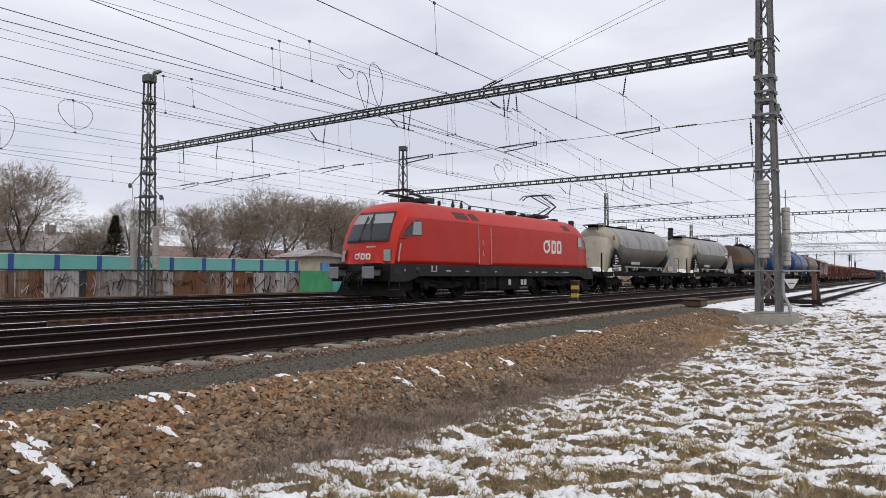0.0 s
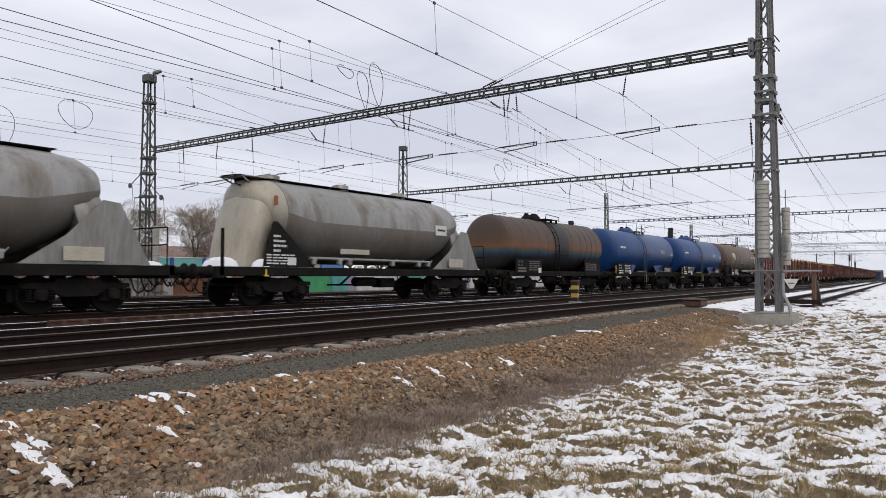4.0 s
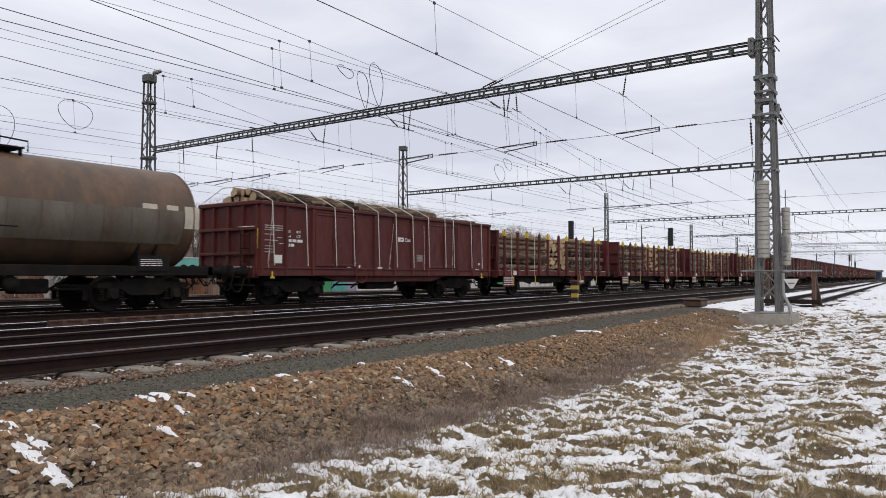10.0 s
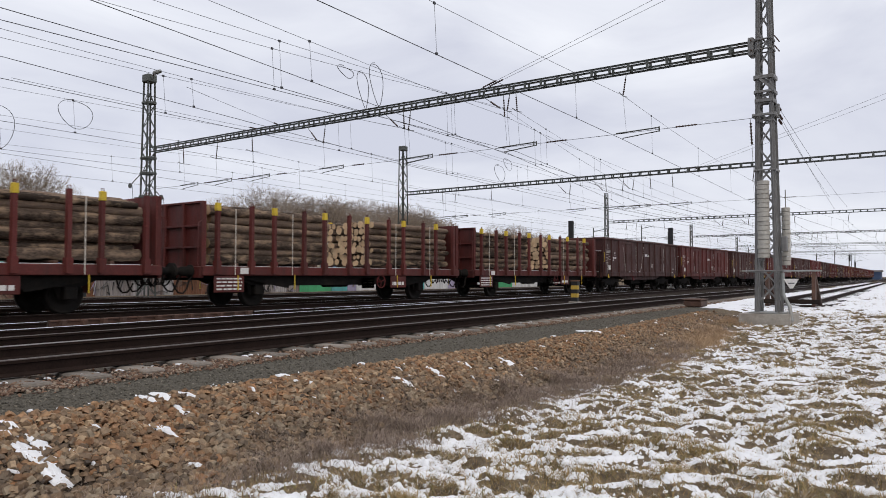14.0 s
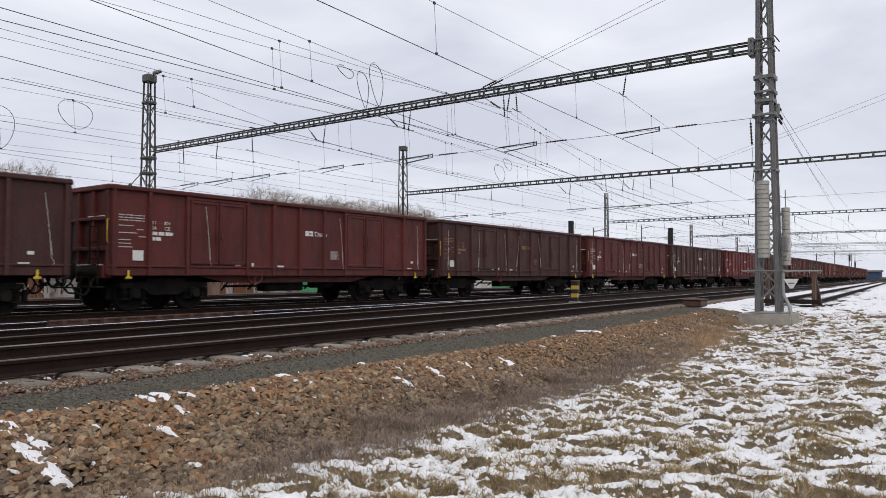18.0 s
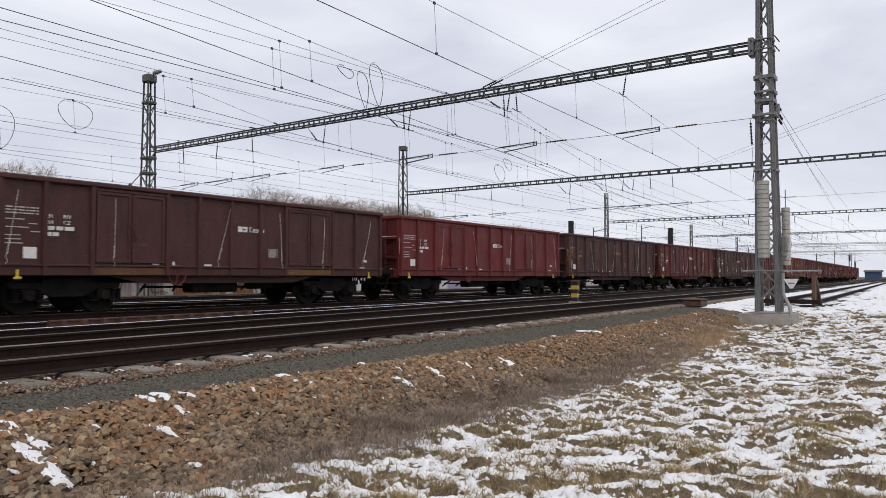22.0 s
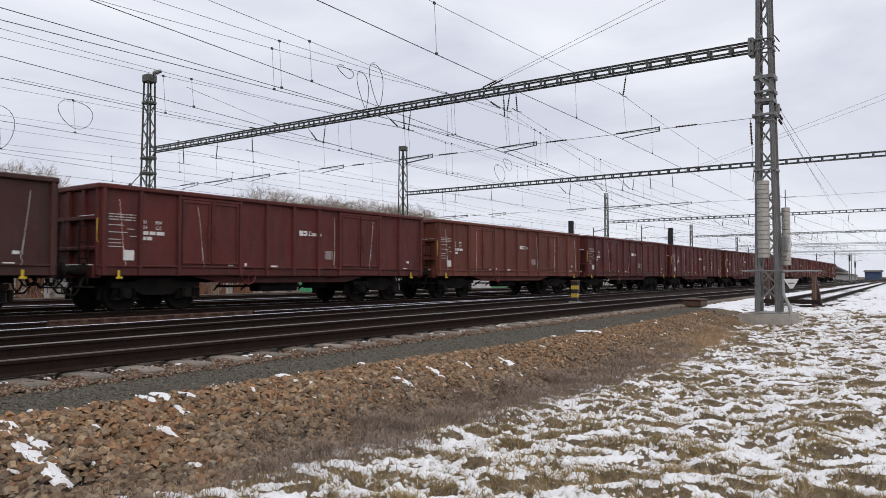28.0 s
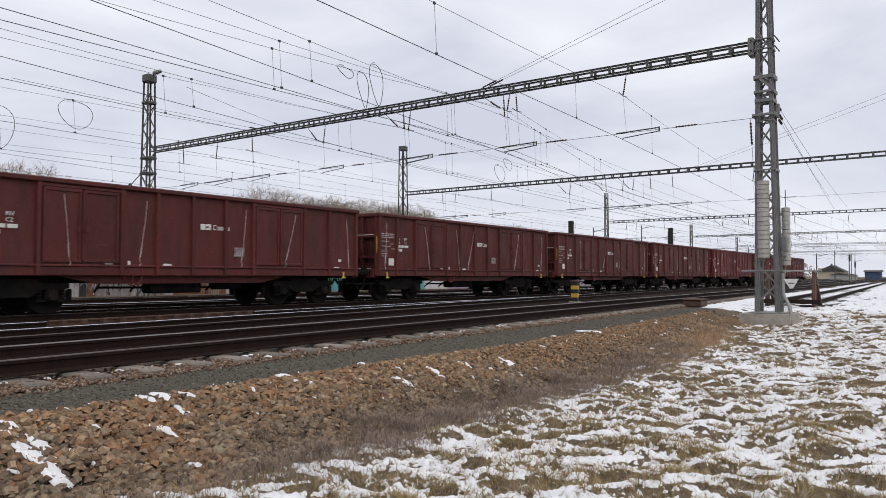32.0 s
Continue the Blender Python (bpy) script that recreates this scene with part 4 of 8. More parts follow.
# anchored wires that climb from the beams, guys at the tall mast
ANCHORED = [((22.14, 14.17, 7.66), (19.9, 3.1, 9.78)), ((22.14, 13.9, 7.66), (19.9, 2.6, 9.66)), ((45.5, 14.14, 7.48), (36.0, 0.65, 9.3)), ((45.5, 13.7, 7.46), (36.0, 0.3, 9.15)), ((22.14, 4.33, 5.7), (60, 7.16, 5.9)), ((22.14, 4.3, 5.3), (45.5, 6.3, 5.3)), ((22.2, 4.3, 5.45), (83.7, 9.5, 5.4)), ((22.14, 5.05, 5.4), (22.05, 4.95, 3.5)), ((22.14, 24.9, 7.66), (12.2, 17.4, 6.1)), ((22.14, 26.2, 7.6), (9.4, 21.3, 6.35))]
for a, b in ANCHORED:
    t = thing("anchored_wire", "dark tension wire anchored with an insulator", "tension wire", "anchored tension wires")
    s = Shape()
    rope(s, a, b, 0.00012 * (Vector(a) - Vector(b)).length ** 2, 0.0062, 10)
    part("wire", s, WIRE, t)
    d = (Vector(b) - Vector(a)).normalized()
    part("insulator", insulator_shape(Vector(a) + d * 0.1, Vector(a) + d * 0.75, 0.036), INSUL, t)


def cable_loop(x, y, z, w, h, tilt=0.3, tail=0.0):
    s = Shape()
    pts = []
    for i in range(27):
        a = -0.4 + 2 * math.pi * 1.06 * i / 26
        pts.append((x + w * math.sin(a) + 0.06 * math.sin(2 * a), y + 0.25 * math.cos(a) * tilt, z + h * math.cos(a) + 0.05 * i / 26))
    s.path(pts, 0.009, 4)
    part("cable_loop", s, WIRE)
    tagged(scene.collection.objects[-1], "loose loop of jumper cable on the overhead line", "cable", "jumper cable loops")


cable_loop(14.08, 13.2, 6.22, 0.28, 0.17)
cable_loop(14.81, 13.25, 5.9, 0.2, 0.52)
cable_loop(15.3, 13.2, 6.15, 0.26, 0.6)
cable_loop(11.5, 21.85, 5.75, 0.52, 0.44)
cable_loop(9.35, 21.85, 5.05, 0.4, 0.62)
cable_loop(29.75, 18.0, 5.75, 0.45, 0.4)
cable_loop(30.5, 18.0, 6.25, 0.36, 0.3)
for y, z, dy in ((33.2, 4.9, 0.35), (36.0, 5.7, -0.35)):
    w = thing("tension_pulley", "small spoked tensioning pulley on an arm", "pulley", "tensioning pulleys", pose(21.9, y, z))
    part("wheel", Shape().lathe([(-0.03, 0.02), (-0.03, 0.1), (-0.04, 0.12), (-0.02, 0.14), (0.02, 0.14), (0.04, 0.12), (0.03, 0.1), (0.03, 0.02)], "x", 18), DARKSTEEL, w)
    part("arm", Shape().bar((0, 0, 0), (0.1, dy * 3.2, 0.75), 0.035, 0.035), DARKSTEEL, w)
    part("rope", Shape().tube((0, -0.2, 0), (0.1, -0.2, -1.6), 0.012, n=4), WIRE, w)
# ---------------------------------------------------------------- running gear shared by the train
TRAIN, AXLES = [], []


def wheelset_shape(r=0.46):
    s = Shape()
    s.tube((0, -0.75, 0), (0, 0.75, 0), 0.08, n=10)
    for side in (-1, 1):
        prof = [(0.80, 0.10), (0.80, 0.19), (0.765, 0.21), (0.775, r - 0.09), (0.815, r - 0.07), (0.82, r - 0.012), (0.81, r), (0.72, r + 0.004), (0.69, r + 0.028), (0.68, r), (0.68, r - 0.07), (0.72, r - 0.09), (0.73, 0.2), (0.68, 0.18), (0.68, 0.1)]
        s.lathe([(side * a, b) for a, b in prof], "y", 24)
    return s


def bogie_shape(base=1.8):
    """Cast side frames, coil springs, axle boxes and the bolster between them."""
    s = Shape()
    h = base / 2
    for side in (-1, 1):
        y0, y1 = sorted((side * 0.93, side * 1.05))
        s.extrude([(-h - 0.42, 0.62), (-h - 0.42, 0.74), (-h + 0.3, 0.76), (-0.55, 0.86), (0.55, 0.86), (h - 0.3, 0.76), (h + 0.42, 0.74), (h + 0.42, 0.62), (h - 0.2, 0.6), (0.42, 0.42), (-0.42, 0.42), (-h + 0.2, 0.6)], "y", y0, y1)
        for e in (-h, h):
            s.box(e - 0.15, e + 0.15, side * 0.99 - 0.11, side * 0.99 + 0.11, 0.33, 0.6, 0.03)
            s.tube((e, side * 1.0, 0.46), (e, side * 1.14, 0.46), 0.12, n=12)
            for d in (-0.26, 0.26):
                for k in range(4):
                    s.lathe([(0.36 + 0.065 * k, 0.06), (0.38 + 0.065 * k, 0.085), (0.40 + 0.065 * k, 0.06)], "z", 8, at=(e + d, side * 1.0, 0))
                s.box(e + d - 0.11, e + d + 0.11, side * 0.99 - 0.1, side * 0.99 + 0.1, 0.3, 0.345, 0.01)
            s.box(e - 0.62 if e < 0 else e + 0.5, e - 0.5 if e < 0 else e + 0.62, side * 0.76 - 0.05, side * 0.76 + 0.05, 0.3, 0.6, 0.02)
    s.box(-0.22, 0.22, -0.95, 0.95, 0.5, 0.82, 0.03)
    for e in (-h - 0.38, h + 0.38):
        s.box(e - 0.05, e + 0.05, -0.95, 0.95, 0.6, 0.7, 0.02)
    s.tube((0, 0, 0.7), (0, 0, 0.98), 0.2, n=12)
    return s


WHEELSET = wheelset_shape().mesh("wheelset", WHEEL)
WHEELSET_BIG = wheelset_shape(0.56).mesh("wheelset", WHEEL)
BOGIE = bogie_shape().mesh("bogie", GRIME)


def bogie(parent, x):
    b = part("bogie", BOGIE, None, parent, "grimy cast steel bogie", (x, 0, 0))
    for e in (-0.9, 0.9):
        part("wheelset", WHEELSET, None, b, at=(e, 0, 0.46))
    return b


def buffer_shape():
    s = Shape()
    s.lathe([(0.0, 0.02), (-0.0, 0.2), (0.03, 0.225), (0.06, 0.225), (0.06, 0.1), (0.3, 0.1), (0.3, 0.13), (0.58, 0.14), (0.58, 0.19), (0.62, 0.19), (0.62, 0.02)], "x", 20)
    return s


BUFFER = buffer_shape().mesh("buffer", GRIME)


def coupling_shape():
    s = Shape()
    s.tube((0.0, 0, 0), (0.55, 0, 0), 0.03, n=8)
    s.box(0.3, 0.6, -0.06, 0.06, -0.09, 0.09, 0.02)
    for y in (-0.05, 0.05):
        s.path([(0.05, y, 0), (0.0, y, -0.12), (0.08, y, -0.36), (0.2, y, -0.36), (0.28, y, -0.05)], 0.022)
    for y in (-0.32, 0.3):
        s.path([(0.5, y, 0.05), (0.3, y * 1.1, -0.12), (0.16, y * 1.1, -0.34), (0.05, y, -0.42), (-0.05, y * 0.9, -0.3)], 0.025)
    return s


HOSE = Shape().path([(0, 0, 0.05), (-0.12, -0.03, -0.05), (-0.22, -0.06, -0.3), (-0.32, -0.05, -0.42), (-0.45, -0.02, -0.4), (-0.56, 0.0, -0.26), (-0.6, 0.02, -0.14)], 0.026, 6).mesh("brake_hose", GRIME)
COUPLING = coupling_shape().mesh("coupling", GRIME)


def end_gear(parent, half):
    """Buffers and screw coupling at both ends."""
    for end in (-1, 1):
        turn = Matrix.Rotation(0 if end < 0 else math.pi, 4, "Z")
        for y in (-0.875, 0.875):
            part("buffer", BUFFER, None, parent, at=Matrix.Translation((end * half, y, 1.05)) @ turn)
        part("brake_hose", HOSE, None, parent, at=Matrix.Translation((end * (half - 0.62), -0.95 if end < 0 else 0.95, 0.86)) @ turn)
        part("brake_hose", HOSE, None, parent, at=Matrix.Translation((end * (half - 0.62), -0.45 if end < 0 else 0.45, 0.9)) @ turn)
        part("coupling", COUPLING, None, parent, at=Matrix.Translation((end * (half - 0.1), 0, 1.04)) @ turn)


def bars(w, h, rows, fill=0.55):
    """Unreadable lettering as plain strips in a panel of w by h, facing -y."""
    s = Shape()
    rnd = random.Random(int(w * 1000 + h * 77 + rows))
    step = h / rows
    for i in range(rows):
        x, z = 0.0, -step * (i + 0.8)
        while x < w * 0.96:
            l = min(rnd.uniform(0.08, 0.3) * w, w - x)
            s.box(x, x + l * 0.8, -0.004, 0.0, z, z + step * fill)
            x += l
    return s


def letters(words, size, mat, parent, x, y, z, label=""):
    return part("lettering", text_mesh(words, size, mat), None, parent, label, pose(x, y, z, 90, 0, 0))


# ---------------------------------------------------------------- open wagons
POSTS = [-6.24, -5.25, -4.12, -2.08, -1.08, 0.0, 1.08, 2.08, 4.12, 5.25, 6.56]
SILL_TOP, RIM = 1.14, 3.2


def post_shape():
    s = Shape()
    s.extrude([(-0.07, 0.0), (-0.045, -0.075), (0.045, -0.075), (0.07, 0.0)], "z", 0.93, RIM - 0.06)
    return s


def dented_wall(side):
    """Side sheet between the posts, knocked in here and there by the loads."""
    s = Shape()
    nx, nz = 84, 9
    outer, inner = [], []
    for j in range(nz + 1):
        for i in range(nx + 1):
            x, z = -6.3 + 12.92 * i / nx, SILL_TOP + (RIM - 0.1 - SILL_TOP) * j / nz
            bay = min(abs(x - p) for p in POSTS)
            d = 0.03 * max(0.0, 0.35 + noise.noise((x * 0.8, z * 1.3, side * 5))) * min(1.0, bay / 0.3) * math.sin(math.pi * min(1.0, max(0.0, j / nz)))
            d += 0.006 * (1 + noise.noise((x * 3, z * 3, side)))
            outer.append((x, side * (1.41 - d), z))
            inner.append((x, side * 1.35, z))
    n = nx + 1
    quads = [(j * n + i, j * n + i + 1, (j + 1) * n + i + 1, (j + 1) * n + i) for j in range(nz) for i in range(nx)]
    s.add(outer, quads, True)
    k = len(outer)
    corners = [0, nx, nz * n + nx, nz * n]
    edge = [list(range(nx + 1)), [j * n + nx for j in range(nz + 1)], [nz * n + nx - i for i in range(nx + 1)], [(nz - j) * n for j in range(nz + 1)]]
    s.add([inner[c] for c in corners], [(0, 1, 2, 3)])
    for run, a, b in zip(edge, corners, corners[1:] + corners[:1]):
        s.add([outer[i] for i in run] + [inner[b], inner[a]], [tuple(range(len(run) + 2))])
    return s


def open_wagon(loaded=False):
    w = thing("open_wagon", "", "goods wagon")
    for side in (-1, 1):
        s = Shape()
        part("side_wall", dented_wall(side), RED, w)
        s = Shape()
        s.box(-6.36, 6.68, min(side * 1.33, side * 1.5), max(side * 1.33, side * 1.5), RIM - 0.13, RIM, 0.03)
        part("top_rim", s, RED, w)
        s = Shape()
        s.box(-6.36, 6.68, min(side * 1.3, side * 1.43), max(side * 1.3, side * 1.43), 0.92, SILL_TOP + 0.004, 0.015)
        s.box(-6.36, 6.68, min(side * 1.3, side * 1.47), max(side * 1.3, side * 1.47), SILL_TOP, SILL_TOP + 0.05, 0.01)
        s.extrude([(-3.6, 0.93), (3.6, 0.93), (2.6, 0.72), (-2.6, 0.72)], "y", side * 1.2 - 0.02, side * 1.2 + 0.02)
        part("sill", s, RED, w)
        m = Matrix.Rotation(0 if side < 0 else math.pi, 4, "Z")
        for x in POSTS:
            part("post", POST, None, w, at=m @ Matrix.Translation((x if side < 0 else -x, -1.41, 0)))
        for x in (-3.1, 3.1):
            part("door_header", HEADER, None, w, at=m @ Matrix.Translation((x, -1.41, 0)))
            for turn in (0, 1):
                d = part("door", DOOR, None, w, at=m @ Matrix.Translation((x, -1.41, 0)) @ (Matrix.Scale(-1, 4, (1, 0, 0)) if turn else Matrix()))
            part("door_bar", DOORBAR, None, d)
        for x in (-5.85, 5.9):
            part("rope_hook", HOOK, None, w, "yellow rope hook", m @ Matrix.Translation((x, -1.46, 0.94)))
        if side < 0:
            for x, me in ROPES:
                part("tie_down_rope", me, None, w, "pale rope hanging down the side", (x, -1.45, 2.84))
        part("lower_sill_plate", SILLPLATE, None, w, "", m @ Matrix.Translation((3.1 * (1 if side < 0 else -1), -1.43, 0)))
        part("lower_sill_plate", SILLPLATE, None, w, "", m @ Matrix.Translation((-3.1 * (1 if side < 0 else -1), -1.43, 0)))
        part("logo", LOGO, None, w, "white logo", m @ Matrix.Translation((0.25, -1.416, 2.28)))
        part("data_panel", PANEL_A, None, w, "white stencilled data", m @ Matrix.Translation((-6.1, -1.416, 2.5)))
        part("inspection_grid", PANEL_B, None, w, "white inspection grid", m @ Matrix.Translation((1.4, -1.416, 1.74)))
        part("number_panel", NUMBERS, None, w, "white number panel", m @ Matrix.Translation((-5.18, -1.416, 2.26)))
        part("label_holder", PAPER, None, w, "white paper label", m @ Matrix.Translation((-5.72, -1.43, 1.44)))
        part("small_marks", MARKS, None, w, at=m @ Matrix.Translation((0, -1.416, 0)))
    for end in (-1, 1.05):
        s = Shape()
        s.box(min(end * 6.26, end * 6.3), max(end * 6.26, end * 6.3), -1.37, 1.37, SILL_TOP, RIM - 0.1)
        part("end_wall", s, RED, w)
        s = Shape()
        s.box(min(end * 6.24, end * 6.4), max(end * 6.24, end * 6.4), -1.45, 1.45, RIM - 0.14, RIM + 0.002, 0.03)
        for z in (1.55, 2.3):
            s.box(min(end * 6.28, end * 6.4), max(end * 6.28, end * 6.4), -1.36, 1.36, z, z + 0.1, 0.02)
        for y in (-1.34, -0.7, 0, 0.7, 1.34):
            s.box(min(end * 6.28, end * 6.39), max(end * 6.28, end * 6.39), y - 0.05, y + 0.05, 0.95, RIM - 0.14, 0.015)
        pieces("end_rib", s, RED, w)
        s = Shape()
        s.box(min(end * 6.2, end * 6.42), max(end * 6.2, end * 6.42), -1.3, 1.3, 0.86, 1.18, 0.02)
        part("headstock", s, RED, w)
        s = Shape()
        for z in (1.35, 1.75, 2.15):
            s.tube((end * 6.5, -1.2, z), (end * 6.5, -0.8, z), 0.015, n=6)
        for y in (-1.2, -0.8):
            s.tube((end * 6.5, y, 0.7), (end * 6.5, y, 2.2), 0.018, n=6)
        s.box(min(end * 6.4, end * 6.62), max(end * 6.4, end * 6.62), -1.35, -0.6, 0.62, 0.66, 0.01)
        part("end_ladder", s, GRIME, w)
        part("corner_rail", Shape().path([(end * 6.37, -1.42, 1.75), (end * 6.44, -1.49, 1.78), (end * 6.44, -1.49, 2.3), (end * 6.37, -1.42, 2.33)], 0.011, 5), YELLOW if end < 0 else RED, w)
        part("ledge_snow", Shape().box(min(end * 6.3, end * 6.41), max(end * 6.3, end * 6.41), -1.25, -0.5, 2.4, 2.42, 0.008), SNOW, w, "thin snow on the ledge")
        part("ledge_snow", Shape().box(min(end * 6.3, end * 6.42), max(end * 6.3, end * 6.42), -1.1, 0.2, 1.18, 1.205, 0.01), SNOW, w, "thin snow on the ledge")
    s = Shape()
    s.box(-6.25, 6.55, -1.37, 1.37, 1.1, 1.16)
    part("floor", s, RUST, w)
    s = Shape()
    for y in (-0.35, 0.35):
        s.box(-6.2, 6.2, y - 0.06, y + 0.06, 0.75, 1.1)
    s.box(-0.9, 0.7, -0.9, -0.4, 0.45, 0.8, 0.05)
    s.tube((1.2, -0.7, 0.68), (2.1, -0.7, 0.68), 0.16, n=12)
    s.tube((-2.2, -0.5, 0.62), (2.4, -0.5, 0.58), 0.03)
    for x in (-2.4, -1.4, 1.0, 2.4):
        s.bar((x, -1.2, 0.9), (x + 0.2, -0.4, 0.5), 0.04, 0.04)
    pieces("underframe_beam", s, GRIME, w)
    part("brake_wheel", HANDWHEEL, None, w, "red spoked brake wheel", pose(-1.75, -1.42, 0.94) @ Matrix.Scale(1.18, 4))
    for x in (-4.5, 4.5):
        bogie(w, x)
    end_gear(w, 7.02)
    return w


def handwheel_shape():
    s = Shape()
    pts = [(0.22 * math.cos(a), 0, 0.22 * math.sin(a)) for a in [2 * math.pi * i / 18 for i in range(19)]]
    s.path(pts, 0.018, 5)
    for k in range(3):
        a = 2 * math.pi * k / 3 + 0.4
        s.tube((0, 0, 0), (0.22 * math.cos(a), 0, 0.22 * math.sin(a)), 0.014, n=5)
    s.tube((0, -0.03, 0), (0, 0.2, 0), 0.03, n=8)
    return s


def door_shape():
    """One leaf of a side door: a recessed sheet in a raised frame, in one piece."""
    a, b, lo, hi, f = 0.02, 0.93, 1.24, 2.98, 0.08

    def rect(x0, x1, z0, z1, y):
        return [(x0, y, z0), (x1, y, z0), (x1, y, z1), (x0, y, z1)]
    return Shape().loft([rect(a, b, lo, hi, 0.0), rect(a, b, lo, hi, -0.05), rect(a + 0.008, b - 0.008, lo + 0.008, hi - 0.008, -0.056), rect(a + f - 0.01, b - f + 0.01, lo + f - 0.01, hi - f + 0.01, -0.056), rect(a + f, b - f, lo + f, hi - f, -0.028)], smooth=False)


def doorbar_shape():
    s = Shape()
    for x in (-0.09, 0.09):
        s.bar((x, -0.07, 1.75), (x, -0.07, 2.3), 0.035, 0.02)
        s.box(x - 0.04, x + 0.04, -0.09, -0.05, 1.95, 2.1, 0.01)
    s.tube((0, -0.07, 1.3), (0, -0.07, 2.94), 0.018, n=6)
    return s


def rope_shape(d):
    s = Shape().path([(0, 0, 0), (d * 0.33, -0.028, -0.5), (d * 0.66, -0.03, -1.0), (d, -0.01, -1.52), (d + 0.05, -0.02, -1.62), (d + 0.01, -0.02, -1.68)], 0.005, 5)
    for k in range(4):
        z = -1.12 - 0.085 * k
        s.path([(d * -z / 1.52 - 0.012, -0.045, z), (d * -z / 1.52 + 0.018, -0.03, z - 0.05), (d * -z / 1.52 - 0.008, -0.02, z - 0.09)], 0.0068, 5)
    return s


def logo_shape():
    s = Shape()
    s.box(0, 0.16, -0.004, 0, -0.08, 0.08)
    s.box(0.18, 0.34, -0.004, 0, -0.08, -0.02)
    s.box(0.18, 0.34, -0.004, 0, 0.02, 0.08)
    s.box(0.28, 0.34, -0.004, 0, -0.02, 0.02)
    x = 0.42
    for w, h in ((0.1, 0.14), (0.08, 0.1), (0.07, 0.1), (0.09, 0.1), (0.09, 0.1)):
        t = 0.022
        s.box(x, x + w, -0.004, 0, -0.07, -0.07 + t)
        s.box(x, x + w, -0.004, 0, -0.07 + h - t, -0.07 + h)
        s.box(x, x + t, -0.004, 0, -0.07 + t, -0.07 + h - t)
        if x > 0.5:
            s.box(x + w - t, x + w, -0.004, 0, -0.07 + t, -0.07 + h - t)
        x += w + 0.028
    return s


def grid_shape():
    s = Shape()
    for k in range(6):
        s.box(k * 0.07, k * 0.07 + 0.008, -0.004, 0, -0.27, 0)
    for k in range(5):
        s.box(0, 0.355, -0.004, 0, -0.065 * k - 0.009, -0.065 * k)
    for k in range(4):
        s.box(0.015, 0.3 - 0.05 * (k % 2), -0.004, 0, -0.065 * k - 0.045, -0.065 * k - 0.025)
    return s


def data_shape():
    s = bars(0.72, 0.2, 3, 0.42)
    for k, (x, l) in enumerate(((0.0, 0.4), (0.5, 0.18), (0.0, 0.5), (0.55, 0.2), (0.0, 0.32), (0.0, 0.34), (0.0, 0.38))):
        z = -0.32 - 0.09 * k
        s.box(x, x + l, -0.004, 0, z, z + 0.022)
    return s


def numbers_shape():
    s = Shape()
    for z, runs in ((-0.28, ((0, 0.16), (0.2, 0.36), (0.4, 0.62))), (-0.42, ((0, 0.1), (0.12, 0.26)))):
        for a, b in runs:
            s.box(a, b, -0.004, 0, z, z + 0.09)
    me = s
    for words, x, z in (("31", 0.0, 0.0), ("RIV", 0.36, 0.0), ("54", 0.0, -0.14), ("CZ", 0.36, -0.14)):
        t = text_mesh(words, 0.13, WHITE)
        me.add([(v.co.x + x, -v.co.z, v.co.y + z) for v in t.vertices], [tuple(p.vertices) for p in t.polygons])
    return me


POST = post_shape().mesh("post", RED)
HEADER = Shape().box(-1.02, 1.02, -0.06, 0.0, 2.985, 3.06, 0.01).mesh("door_header", RED)
DOOR = door_shape().mesh("door", RED)
DOORBAR = doorbar_shape().mesh("door_bar", RED)
HANDWHEEL = handwheel_shape().mesh("brake_wheel", BRIGHTRED)
HOOK = Shape().box(-0.03, 0.03, -0.03, 0, -0.06, 0.12, 0.01).box(-0.09, 0.09, -0.05, -0.02, -0.1, -0.04, 0.015).mesh("rope_hook", YELLOW)
WHITEROPE = material("white_rope", (0.68, 0.66, 0.62), 0.9, vary=0.15, scale=20)
ROPE = material("pale_rope", (0.55, 0.5, 0.44), 0.9, vary=0.3, scale=20)
ROPES = [(x, rope_shape(d).mesh("tie_down_rope", WHITEROPE)) for x, d in ((-5.85, -0.1), (-3.55, 0.2), (-1.4, -0.03), (-0.05, -0.42), (1.8, 0.0), (3.75, -0.2), (6.05, -0.06))]
SILLPLATE = Shape().box(-1.0, 1.0, -0.012, 0.0, 0.94, 1.13, 0.004).mesh("lower_sill_plate", RED)
OCHRE = material("faded_ochre_stencil", (0.26, 0.13, 0.05), 0.7, vary=0.4, scale=14, bump=0)
LOGO = logo_shape().mesh("logo", WHITE)
DULLWHITE = material("worn_white_stencil", (0.5, 0.46, 0.44), 0.7, vary=0.45, scale=14, bump=0)
PANEL_A = data_shape().mesh("data_panel", DULLWHITE)
PANEL_B = grid_shape().mesh("inspection_grid", DULLWHITE)
NUMBERS = numbers_shape().mesh("number_panel", WHITE)
PAPER = Shape().box(0, 0.3, -0.006, 0, -0.13, 0.13, 0.003).mesh("label_holder", WHITE)
MARKS = Shape().box(-2.5, -2.3, -0.004, 0, 1.2, 1.27).box(-0.9, -0.65, -0.004, 0, 1.17, 1.24).box(5.5, 5.75, -0.004, 0, 1.16, 1.22).box(5.7, 5.85, -0.004, 0, 1.4, 1.48).box(-1.9, -1.83, -0.004, 0, 1.2, 1.3).mesh("small_marks", WHITE)

PAINTS = {"brown": (BROWN, "dull brown-grey"), "red": (RED, "faded oxide-red"), "bright": (BRIGHTRED, "bright dark-red"), "rust": (RUSTRED, "sun-faded rust-red")}


